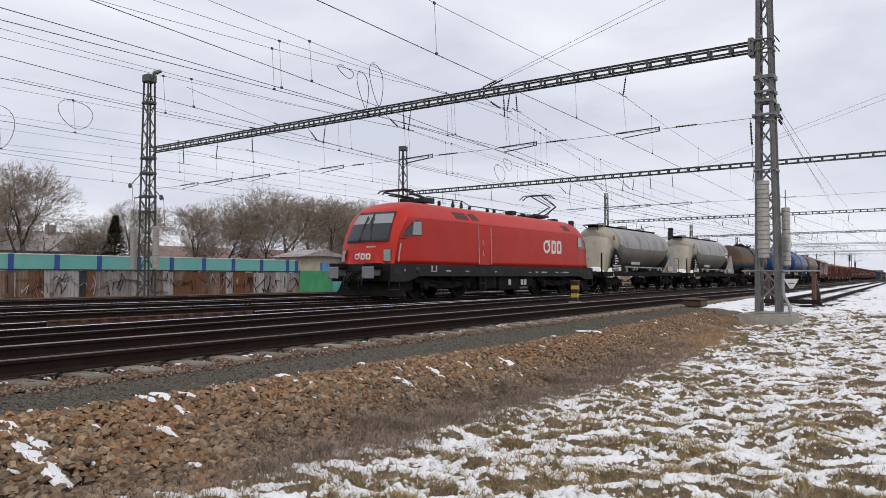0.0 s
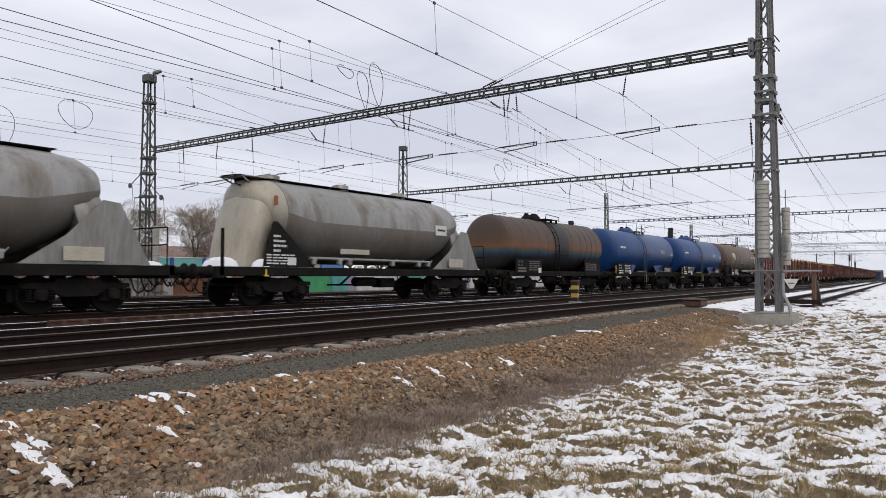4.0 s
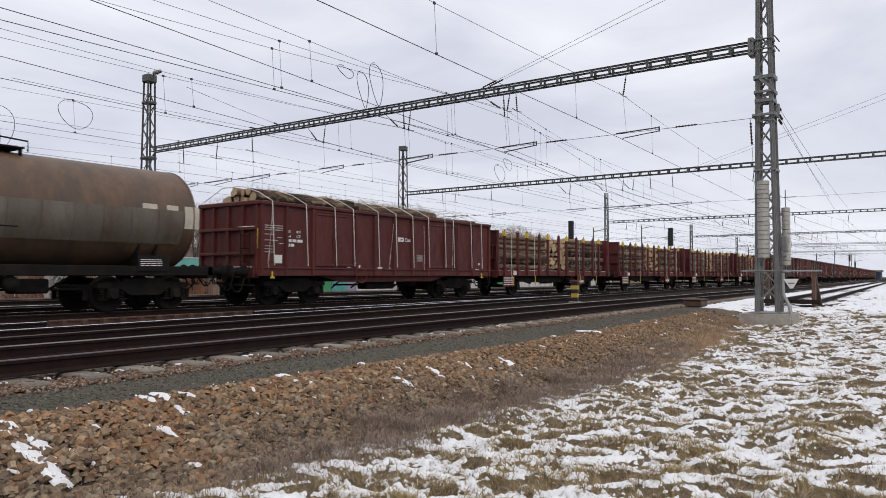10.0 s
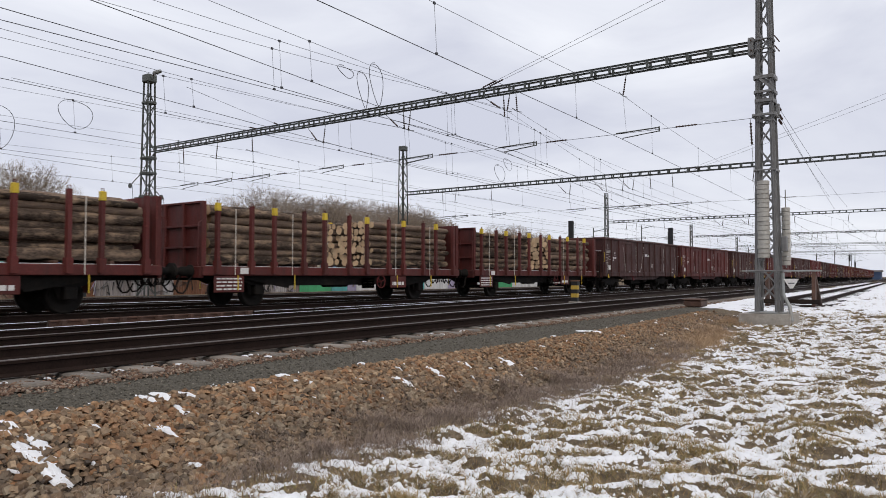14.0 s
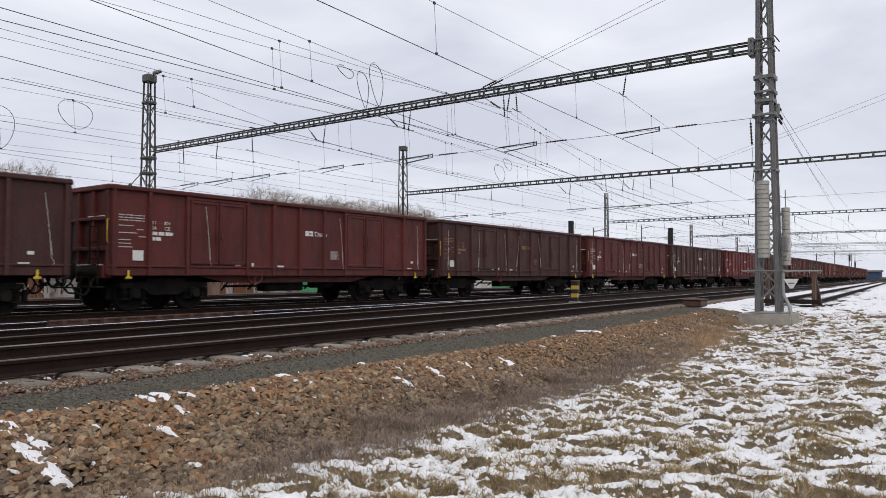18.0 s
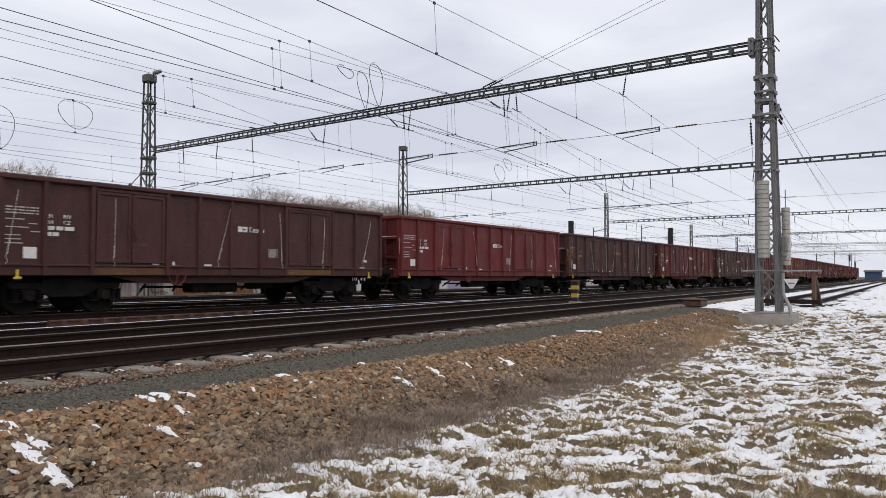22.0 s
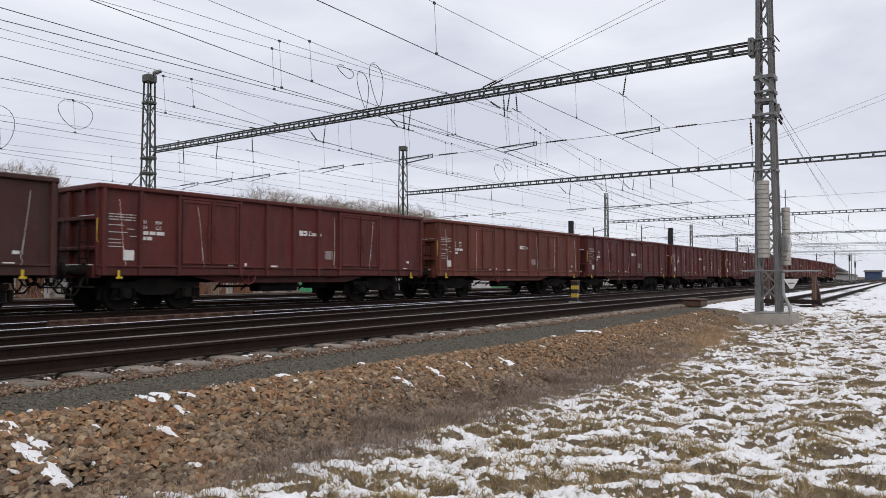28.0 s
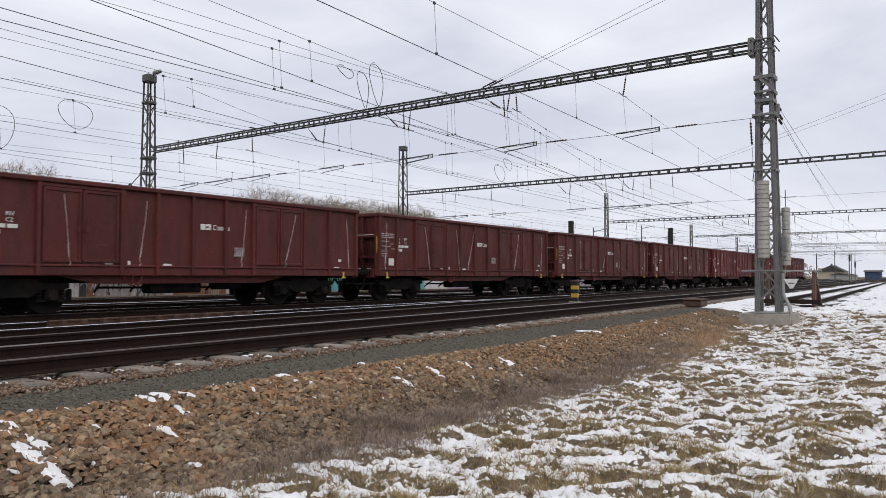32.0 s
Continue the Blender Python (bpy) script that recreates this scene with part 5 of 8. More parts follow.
def repaint(w, paint):
    for o in w.children_recursive:
        if o.type == "MESH" and o.data.materials and o.data.materials[0] is RED and paint is not RED:
            o.material_slots[0].link = "OBJECT"
            o.material_slots[0].material = paint


sway = random.Random(6)
first = open_wagon()
order = ["brown", "red", "brown", "red", "brown", "bright", "brown", "red", "brown", "red", "rust", "red", "red", "red", "red", "red", "bright", "red", "red"]
copies = [first] + [copy_thing(first, Matrix()) for _ in order]
for k, (w, key) in enumerate(zip(copies, ["red"] + order)):
    paint, words = PAINTS[key]
    repaint(w, paint)
    if k in (3, 7):
        for o in w.children:
            if o.name.split(".")[0] in ("logo", "data_panel", "number_panel", "inspection_grid"):
                o.material_slots[0].link = "OBJECT"
                o.material_slots[0].material = OCHRE
    if k == 6:
        part("end_cabinet", Shape().box(-6.66, -6.42, -0.35, 0.25, 1.2, 1.95, 0.02), GALV, w, "pale grey cabinet on the end platform")
    dusty = k == 5
    for o in list(w.children):
        if o.name.startswith("tie_down_rope"):
            if sway.random() < 0.3:
                bpy.data.objects.remove(o)
            else:
                o.matrix_basis = o.matrix_basis @ Matrix.Rotation(radians(sway.gauss(0, 5)), 4, "Y")
        elif o.name.startswith("lower_sill_plate") and dusty:
            o.material_slots[0].link = "OBJECT"
            o.material_slots[0].material = DUSTY
    tagged(w, f"{words} four-axle open goods wagon with white stencils" if k else "oxide-red open goods wagon heaped with roped logs", "goods wagon", "open goods wagons of the train")
    TRAIN.append((w, 107.95 if k == 0 else 176.8 + 14.04 * (k - 1) + 0.06 * max(0, 5 - k)))
# ---------------------------------------------------------------- locomotive
LOCORED = material("signal_red_gloss_paint", (0.5, 0.019, 0.0085), 0.42, vary=0.08, scale=0.8, fine=12, bump=0.02, dirt=(0.41, 0.017, 0.009), dirt_at=0.6, streak=2, spec=0.35)
SKIRT = material("dark_grey_skirt_paint", (0.02, 0.0205, 0.022), 0.65, vary=0.25, scale=2, dirt=(0.036, 0.033, 0.03), dirt_at=0.6, spec=0.25)
PANE = glass("tinted_cab_glass", (0.03, 0.035, 0.04))
PANELIT = glass("pale_blind_behind_glass", (0.3, 0.32, 0.33), 0.15)
LENS = glass("headlamp_lens", (0.27, 0.29, 0.25), 0.2)
DARKVENT = material("dark_red_grille", (0.09, 0.012, 0.012), 0.6, vary=0.3, scale=20)
BUFFERGREY = material("scuffed_grey_buffer", (0.24, 0.25, 0.265), 0.5, 0.4, vary=0.3, scale=6)
RUBBER = material("black_rubber", (0.012, 0.012, 0.013), 0.6, vary=0.2)
GREYRAIL = material("light_grey_paint", (0.55, 0.54, 0.52), 0.5, vary=0.1)

FRONT = [(0.85, 1.38), (0.88, 1.75), (0.98, 2.15), (1.1, 2.5), (1.34, 2.95), (1.58, 3.3), (1.85, 3.55), (2.2, 3.74), (2.7, 3.87), (3.5, 3.93), (6.0, 3.95)]
SECTION = [(1.0, 1.38), (1.0, 1.9), (1.0, 2.5), (1.0, 2.95), (0.995, 3.12), (0.975, 3.2), (0.9, 3.36), (0.79, 3.58), (0.7, 3.74), (0.6, 3.83), (0.4, 3.9), (0.2, 3.94), (0.0, 3.95)]


def along(table, x):
    """Straight-line reading of a table of pairs."""
    for (a, za), (b, zb) in zip(table, table[1:]):
        if x <= b:
            return za + (zb - za) * max(0.0, (x - a)) / (b - a)
    return table[-1][1]


def lag(y):
    return 0.32 * (abs(y) / 1.45) ** 2.6


def front_z(u, y):
    return along(FRONT, min(u + 0.05, 18.95 - u) - lag(y))


def front_u(y, z):
    return along([(b, a) for a, b in FRONT], z) + lag(y)


def hull_w(u):
    u = min(u + 0.05, 18.95 - u)
    return 1.36 + 0.12 * smooth01(0.9, 2.6, u)


def hull(u, k):
    """A point of the body; k runs from -1 (near side) over the roof to 1."""
    t = (1 - abs(k)) * (len(SECTION) - 1)
    i = min(int(t), len(SECTION) - 2)
    (ya, fa), (yb, fb) = SECTION[i], SECTION[i + 1]
    y, z = hull_w(u) * (ya + (yb - ya) * (t - i)), fa + (fb - fa) * (t - i)
    f, soft = front_z(u, y), 0.05
    d = (z - f) / soft
    z = z if d < -20 else f if d > 20 else z - soft * math.log(1 + math.exp(d))
    return Vector((u - 9.475, math.copysign(y, k), max(1.38, z)))


def hull_y(u, z):
    top = [(b, a) for a, b in SECTION]
    y = hull_w(u) * along(top, z)
    while y > 0.02 and front_z(u, y) < z:
        y -= 0.02
    return y


def on_side(pts, lift=0.008, side=-1):
    """Panel that follows the body side through points (u, z)."""
    v = [(u - 9.475, side * (hull_y(u, z) + lift), z) for u, z in pts]
    b = [(u - 9.475, side * (hull_y(u, z) - 0.01), z) for u, z in pts]
    return Shape().loft([b, v], smooth=False)


def locomotive():
    t = thing("electric_locomotive", "signal-red electric locomotive with a dark grey skirt and white emblem", "locomotive")
    stations = [0.852, 0.865, 0.88, 0.94, 1.0, 1.08, 1.16, 1.26, 1.36, 1.48, 1.6, 1.72, 1.85, 1.94, 2.02, 2.1, 2.2, 2.32, 2.45, 2.57, 2.7, 2.9, 3.1, 3.5, 4.5, 6, 9.475]
    stations = [u - (0.05 if u < 9 else 0) for u in stations] + [18.95 - u for u in reversed(stations[:-1])]
    ks = [-1 + 2 * i / 72 for i in range(73)]
    body = Shape().loft([[hull(u, k) for k in ks] for u in stations])
    part("body", body, LOCORED, t)
    # skirt with its stepped lower edge
    for side in (-1, 1):
        s = Shape()
        s.extrude([(-8.8, 1.385), (8.82, 1.385), (8.82, 0.78), (7.9, 0.75), (7.2, 0.92), (-7.1, 0.92), (-7.8, 0.72), (-8.8, 0.72)], "y", side * 1.44, side * 1.49)
        part("skirt", s, SKIRT, t)
    s = Shape()
    s.box(-8.82, 8.92, -1.38, 1.38, 1.1, 1.38)
    part("floor_frame", s, SKIRT, t)
    for end in (-1, 1):
        s = Shape()
        s.box(min(end * 8.79, end * 8.89), max(end * 8.79, end * 8.89), -1.44, 1.44, 0.72, 1.385, 0.03)
        s.extrude([(end * 8.5, 0.72), (end * 8.62, 0.5), (end * 8.85, 0.2), (end * 8.78, 0.16), (end * 7.9, 0.16), (end * 7.6, 0.5), (end * 7.6, 0.72)], "y", -1.3, 1.3)
        part("plough", s, GRIME, t)
        for y in (-0.875, 0.875):
            b = part("buffer", Shape().box(-0.06, 0.0, -0.28, 0.28, -0.22, 0.22, 0.05).box(0.0, 0.55, -0.13, 0.13, -0.13, 0.13, 0.03), BUFFERGREY, t, at=Matrix.Translation((end * 9.415, y, 1.05)) @ Matrix.Rotation(0 if end < 0 else math.pi, 4, "Z"))
            part("buffer_box", Shape().box(min(end * 8.95, end * 9.35), max(end * 8.95, end * 9.35), y - 0.3, y + 0.3, 1.2, 1.4, 0.03), GRIME, t)
        part("coupling", COUPLING, None, t, at=Matrix.Translation((end * 9.33, 0, 1.04)) @ Matrix.Rotation(0 if end < 0 else math.pi, 4, "Z"))
        part("steps", Shape().path([(end * 8.9, -1.42, 0.75), (end * 8.9, -1.42, 0.42), (end * 8.3, -1.42, 0.42), (end * 8.3, -1.42, 0.75)], 0.025), SKIRT, t)
        hose = Shape()
        for y in (-0.45, -0.3, 0.3, 0.45):
            hose.path([(end * 9.05, y, 1.05), (end * 9.3, y, 0.85), (end * 9.32, y, 0.5), (end * 9.15, y * 0.8, 0.38)], 0.028)
        part("brake_hose", hose, RUBBER, t)
        # windscreen, with wipers and blinds
        f = (lambda u: u - 0.05) if end < 0 else (lambda u: 18.95 - u)

        def face(y, z, out):
            u = front_u(y, z) - out
            return Vector((f(u) - 9.475, y, z + out * 0.3))

        def panel(y0, y1, z0, z1, out, lean=0.0, n=14):
            """A sheet that follows the curved face."""
            rows = []
            for j in range(7):
                z, q = z0 + (z1 - z0) * j / 6, 1 - lean * j / 6
                rows.append([face((y0 + (y1 - y0) * i / n) * q, z, out) for i in range(n + 1)])
            return Shape().loft(rows, closed=False)
        part("windscreen_seal", panel(-1.07, 1.07, 2.24, 3.4, 0.02, 0.12), RUBBER, t)
        part("windscreen", panel(-1.02, 1.02, 2.28, 3.36, 0.028, 0.12), PANE, t, "dark curved windscreen")
        for y0, y1 in ((-0.98, -0.06), (0.06, 0.98)):
            part("sun_blind", panel(y0, y1, 2.92, 3.3, 0.034, 0.08, 6), PANELIT, t, "pale sun blind behind the glass")
        for y0, y1 in ((-0.28, -0.1), (0.3, 0.16)):
            p, q = face(y0, 2.22, 0.06), face(y1, 3.15, 0.06)
            part("wiper", Shape().tube(p, q, 0.016, n=5).tube(p.lerp(q, 0.35) + Vector((0, 0.06, 0)), q + Vector((0, 0.06, 0.05)), 0.022, n=5), RUBBER, t)
        part("front_rail", Shape().path([face(-1.05 + 2.1 * j / 12, 2.2, 0.05) for j in range(13)], 0.016), RUBBER, t)
        for y0, y1 in ((-1.24, -0.98), (0.98, 1.24)):
            part("lamp_frame", panel(y0 - 0.02, y1 + 0.02, 1.43, 1.93, 0.05, 0.03, 4), RUBBER, t)
            part("headlamp", panel(y0, y1, 1.46, 1.9, 0.06, 0.03, 4), LENS, t, "pale square headlamp")
        for side in (-1, 1):
            pts = [(f(front_u(1.3, z) + 0.16) - 9.475, side * (hull_y(front_u(1.3, z) + 0.16, z) + 0.05), z) for z in (1.46, 1.7, 1.95, 2.15)]
            part("grab_rail", Shape().path(pts, 0.02), GREYRAIL, t)
            crease = [(f(front_u(1.3, z) + 0.05) - 9.475, side * (hull_y(front_u(1.3, z) + 0.05, z) + 0.004), z) for z in (1.42, 1.7, 2.0, 2.3, 2.6, 2.9)]
            part("body_seam", Shape().path(crease, 0.01, 4), DARKVENT, t)
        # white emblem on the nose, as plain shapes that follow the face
        emblem = Shape()

        def mark(pts):
            front = [face(a * end * 1.0 if end > 0 else -a, z, 0.014) for a, z in pts]
            back = [face(a * end * 1.0 if end > 0 else -a, z, -0.01) for a, z in pts]
            emblem.loft([back, front], smooth=False)
        zc, hh = 1.66, 0.115
        for i in range(14):
            a, b = 2 * math.pi * i / 14, 2 * math.pi * (i + 1) / 14
            mark([(-0.3 + q * 0.13 * math.cos(t2), zc + q * hh * math.sin(t2)) for q, t2 in ((1, a), (1, b), (0.6, b), (0.6, a))])
        mark([(-0.28, zc + 0.01), (-0.2, zc + 0.15), (-0.15, zc + 0.15), (-0.23, zc + 0.01)])
        for x0 in (-0.11, 0.15):
            mark([(x0, zc - hh), (x0 + 0.06, zc - hh), (x0 + 0.06, zc + hh), (x0, zc + hh)])
            for lo, hi in ((-hh, -hh + 0.05), (hh - 0.05, hh)):
                mark([(x0 + 0.06, zc + lo), (x0 + 0.17, zc + lo), (x0 + 0.17, zc + hi), (x0 + 0.06, zc + hi)])
            mark([(x0 + 0.155, zc - hh), (x0 + 0.21, zc - hh + 0.03), (x0 + 0.21, zc + hh - 0.03), (x0 + 0.155, zc + hh)])
        part("nose_emblem", emblem, WHITE, t, "white emblem on the nose")
        digits = Shape()
        for i in range(6):
            q = [face((0.12 + 0.075 * i) * (end if end > 0 else -1), z, o2) for o2 in (0.012, -0.01) for z in (2.0, 2.055)]
            w2 = [face((0.165 + 0.075 * i) * (end if end > 0 else -1), z, o2) for o2 in (0.012, -0.01) for z in (2.0, 2.055)]
            digits.loft([[q[0], q[1], w2[1], w2[0]], [q[2], q[3], w2[3], w2[2]]], smooth=False)
        part("number_bars", digits, GREYRAIL, t)
        seam = [(f(u) - 9.475, y2 * (hull_y(u, 2.34) + 0.004), 2.34) for y2 in (-1,) for u in (1.3, 1.5, 1.75)]
        part("body_seam", Shape().path(seam, 0.009, 4), SKIRT, t)
        # openings in the skirt near the steps
        part("skirt_opening", Shape().box(min(end * 8.2, end * 8.58), max(end * 8.2, end * 8.58), -1.495, -1.485, 1.0, 1.2, 0.004), RUBBER, t, "dark opening in the skirt")
        part("round_socket", Shape().lathe([(-1.496, 0.02), (-1.496, 0.13), (-1.485, 0.13), (-1.48, 0.02)], "y", 18, at=(end * 7.2, 0, 1.16)), RUBBER, t, "round dark socket in the skirt")
    for side in (-1, 1):
        for f in ((lambda u: u - 0.05), (lambda u: 18.95 - u)):
            part("cab_window", on_side([(f(u), z) for u, z in ((1.5, 2.42), (2.6, 2.46), (2.6, 3.06), (2.3, 3.07), (2.06, 2.99), (1.78, 2.77))], 0.02, side), PANE, t, "dark quarter window of the cab")
            part("drop_light", on_side([(f(u), z) for u, z in ((2.04, 2.5), (2.55, 2.51), (2.55, 3.02), (2.1, 3.0))], 0.03, side), PANELIT, t)
        part("side_door", on_side([(6.66, 1.42), (7.48, 1.42), (7.48, 3.1), (6.66, 3.1)], 0.012, side), LOCORED, t)
        part("door_seam", on_side([(6.62, 1.4), (7.52, 1.4), (7.52, 3.14), (6.62, 3.14)], 0.005, side), SKIRT, t)
        for u in (6.57, 7.57):
            part("door_rail", Shape().tube((u - 9.475, side * 1.53, 1.45), (u - 9.475, side * 1.49, 3.05), 0.016, n=6), GREYRAIL, t)
        for z in (1.8, 2.3):
            part("door_handle", Shape().path([(7.0 - 9.475, side * 1.52, z), (6.85 - 9.475, side * 1.54, z + 0.05), (6.85 - 9.475, side * 1.54, z + 0.2)], 0.014), GREYRAIL, t)
        for u0, u1 in ((4.95, 6.05), (6.15, 6.82), (14.9, 15.75)):
            part("roof_vent", on_side([(u0 + 0.14, 3.3), (u1, 3.3), (u1 - 0.14, 3.6), (u0, 3.6)], 0.012, side), DARKVENT, t, "dark red ventilation grille")
        seam = [(u - 9.475, side * (hull_y(u, 3.14) + 0.004), 3.14) for u in (2.4, 4, 6, 8, 10, 12, 14, 16, 16.9)]
        part("body_seam", Shape().path(seam, 0.008, 4), SKIRT, t)
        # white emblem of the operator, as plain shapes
        s = Shape()
        n = 20
        for i in range(n):
            a, b = 2 * math.pi * i / n, 2 * math.pi * (i + 1) / n
            quad = [(0.36 + r * 0.36 * math.cos(x), 0.33 * r * math.sin(x)) for r, x in ((1, a), (1, b), (0.62, b), (0.62, a))]
            s.extrude(quad, "y", -0.004, 0.0)
        s.extrude([(0.42, 0.02), (0.62, 0.36), (0.72, 0.36), (0.52, 0.02)], "y", -0.006, -0.002)
        for x in (0.86, 1.46):
            s.box(x, x + 0.16, -0.004, 0.0, -0.33, 0.33)
            for z0, z1 in ((-0.33, -0.18), (0.18, 0.33)):
                s.box(x + 0.16, x + 0.38, -0.004, 0.0, z0, z1)
            s.extrude([(x + 0.34, -0.33), (x + 0.42, -0.32), (x + 0.5, -0.24), (x + 0.5, 0.24), (x + 0.42, 0.32), (x + 0.34, 0.33)], "y", -0.0055, 0.0)
        m = Matrix.Translation((12.5 - 9.475, -1.478, 2.4)) if side < 0 else Matrix.Translation((14.3 - 9.475, 1.478, 2.4)) @ Matrix.Rotation(math.pi, 4, "Z")
        part("emblem", s, WHITE, t, "white emblem", m)
        for x, w, h in ((-6.35, 0.4, 0.03), (-6.3, 0.07, 0.24), (-6.02, 0.07, 0.24), (-5.3, 0.3, 0.07), (-5.3, 0.35, 0.015), (-3.9, 0.3, 0.02), (-3.9, 0.26, 0.05), (-8.0, 0.05, 0.1), (-1.6, 0.2, 0.04), (1.5, 0.25, 0.03), (2.2, 0.25, 0.05), (2.8, 0.6, 0.05), (4.3, 0.3, 0.05), (4.9, 0.3, 0.025), (5.25, 0.24, 0.06), (5.52, 0.2, 0.06), (5.75, 0.05, 0.06)):
            part("small_lettering", Shape().box(x, x + w, min(side * 1.488, side * 1.494), max(side * 1.488, side * 1.494), 1.1, 1.1 + h), GREYRAIL, t)
        for x in (-2.7,):
            part("jack_point", Shape().box(x, x + 0.35, min(side * 1.485, side * 1.495), max(side * 1.485, side * 1.495), 1.05, 1.22, 0.02), RUBBER, t)
    # running gear
    for px in (-4.95, 4.95):
        s = Shape()
        for side in (-1, 1):
            s.extrude([(-2.1, 0.7), (-2.1, 0.9), (-0.6, 0.7), (0.6, 0.7), (2.1, 0.9), (2.1, 0.7), (0.7, 0.45), (-0.7, 0.45)], "y", side * 1.12, side * 1.24)
            for x in (-1.5, 1.5):
                s.box(x - 0.22, x + 0.22, side * 1.2 - 0.1, side * 1.2 + 0.1, 0.4, 0.75, 0.04)
                s.tube((x, side * 1.15, 0.56), (x, side * 1.34, 0.56), 0.16, n=12)
            for x in (-0.45, 0.45):
                for k in range(4):
                    s.lathe([(0.55 + 0.09 * k, 0.08), (0.58 + 0.09 * k, 0.12), (0.62 + 0.09 * k, 0.08)], "z", 10, at=(x, side * 1.2, 0))
            s.tube((-1.2, side * 1.28, 0.75), (-0.2, side * 1.28, 0.6), 0.04, n=8)
            s.tube((1.2, side * 1.28, 0.75), (0.3, side * 1.28, 0.85), 0.05, n=8)
            s.box(-2.6, -2.1, side * 1.1 - 0.06, side * 1.1 + 0.06, 0.35, 0.8, 0.02)
            s.box(2.1, 2.6, side * 1.1 - 0.06, side * 1.1 + 0.06, 0.35, 0.8, 0.02)
        s.box(-1.9, 1.9, -1.1, 1.1, 0.6, 0.85, 0.03)
        b = part("bogie", s, GRIME, t, "grimy locomotive bogie", (px, 0, 0))
        for x in (-1.5, 1.5):
            part("wheelset", WHEELSET_BIG, None, b, at=(x, 0, 0.56))
    for x0, x1, z0 in ((-2.6, -1.2, 0.35), (-1.0, 0.9, 0.3), (1.1, 2.2, 0.42)):
        part("equipment_box", Shape().box(x0, x1, -1.36, 1.36, z0, 0.95, 0.05), GRIME, t)
    for x in (-0.2, 0.95, 1.25):
        part("gauge_plate", Shape().box(x, x + 0.22, -1.385, -1.362, 0.52, 0.78, 0.01), GREYRAIL, t)
    part("side_step", Shape().path([(-2.75, -1.46, 0.9), (-2.75, -1.46, 0.36), (-2.3, -1.46, 0.36), (-2.3, -1.46, 0.9)], 0.03).tube((-2.75, -1.46, 0.62), (-2.3, -1.46, 0.62), 0.025), SKIRT, t)
    # roof gear
    for x, tall in ((-4.5, 4), (-3.5, 6), (-2.85, 6), (-2.2, 3), (-0.7, 3), (-0.1, 3), (2.5, 3), (2.75, 3)):
        prof = [(3.88, 0.03)]
        for k in range(tall):
            g = 0.105 - 0.011 * k
            prof += [(3.9 + 0.05 * k, g * 0.6), (3.92 + 0.05 * k, g), (3.945 + 0.05 * k, g * 0.6)]
        s = Shape().lathe(prof, "z", 12, at=(x, -0.55, 0))
        part("roof_insulator", s, RUBBER, t)
    part("roof_bar", Shape().path([(-5.4, -0.55, 4.2), (-2.8, -0.55, 4.22), (-2.2, -0.55, 4.06), (3.0, -0.55, 4.05), (3.6, -0.5, 4.06)], 0.02, 6), RUBBER, t)
    part("roof_box", Shape().box(1.3, 1.75, -0.7, -0.3, 3.9, 4.1, 0.03), SKIRT, t)
    part("horn_box", Shape().box(6.2, 6.6, -0.5, 0.0, 3.86, 4.02, 0.03), SKIRT, t)
    s = Shape()
    for y in (-0.55, 0.55):
        s.tube((-6.8, y, 4.3), (-5.2, y * 0.5, 4.2), 0.035)
        s.tube((-6.5, y, 4.22), (-5.2, y * 0.5, 4.14), 0.03)
        s.path([(-6.85, y * 1.5, 4.26), (-6.85, y * 1.2, 4.36), (-6.85, 0, 4.36)], 0.03)
        s.path([(-6.55, y * 1.5, 4.26), (-6.55, y * 1.2, 4.36), (-6.55, 0, 4.36)], 0.03)
        s.box(-5.7, -4.9, y - 0.07, y + 0.1, 3.93, 4.16, 0.03)
    s.box(-5.4, -4.9, -0.3, 0.3, 3.95, 4.16, 0.04)
    part("folded_pantograph", s, RUBBER, t, "folded pantograph on the roof")
    s = Shape()
    knee, foot, head = (6.95, 4.74), (5.3, 4.1), (5.1, 5.2)
    for y in (-0.3, 0.3):
        s.tube((foot[0], y, foot[1]), (knee[0], y * 0.6, knee[1]), 0.04)
        s.tube((knee[0], y * 0.6, knee[1]), (head[0], y, head[1] - 0.06), 0.03)
        s.tube((knee[0] - 0.05, y * 0.4, knee[1] + 0.1), (head[0] + 0.5, y * 0.7, head[1] - 0.03), 0.015)
    for x in (head[0] - 0.18, head[0] + 0.18):
        s.path([(x, -0.95, head[1] - 0.2), (x, -0.75, head[1] - 0.03), (x, -0.5, head[1]), (x, 0.5, head[1]), (x, 0.75, head[1] - 0.03), (x, 0.95, head[1] - 0.2)], 0.025)
    s.tube((foot[0] + 0.7, 0, foot[1] - 0.05), (knee[0] + 0.05, 0, knee[1] - 0.05), 0.018)
    for y in (-0.45, 0.45):
        s.box(3.9, 5.5, y - 0.06, y + 0.06, 4.02, 4.14, 0.02)
    s.box(4.3, 5.2, -0.45, 0.45, 3.96, 4.12, 0.03)
    part("raised_pantograph", s, RUBBER, t, "raised pantograph touching the wire")
    for o in t.children:
        low = min(v.co.x for v in o.data.vertices) + o.matrix_basis.translation.x
        high = max(v.co.x for v in o.data.vertices) + o.matrix_basis.translation.x
        if high < -7.5 and o.name.split(".")[0] in ("plough", "buffer", "buffer_box", "coupling", "steps", "brake_hose"):
            o.matrix_basis = Matrix.Translation((0.08, 0, 0)) @ o.matrix_basis
    return t


TRAIN.append((locomotive(), 9.5))
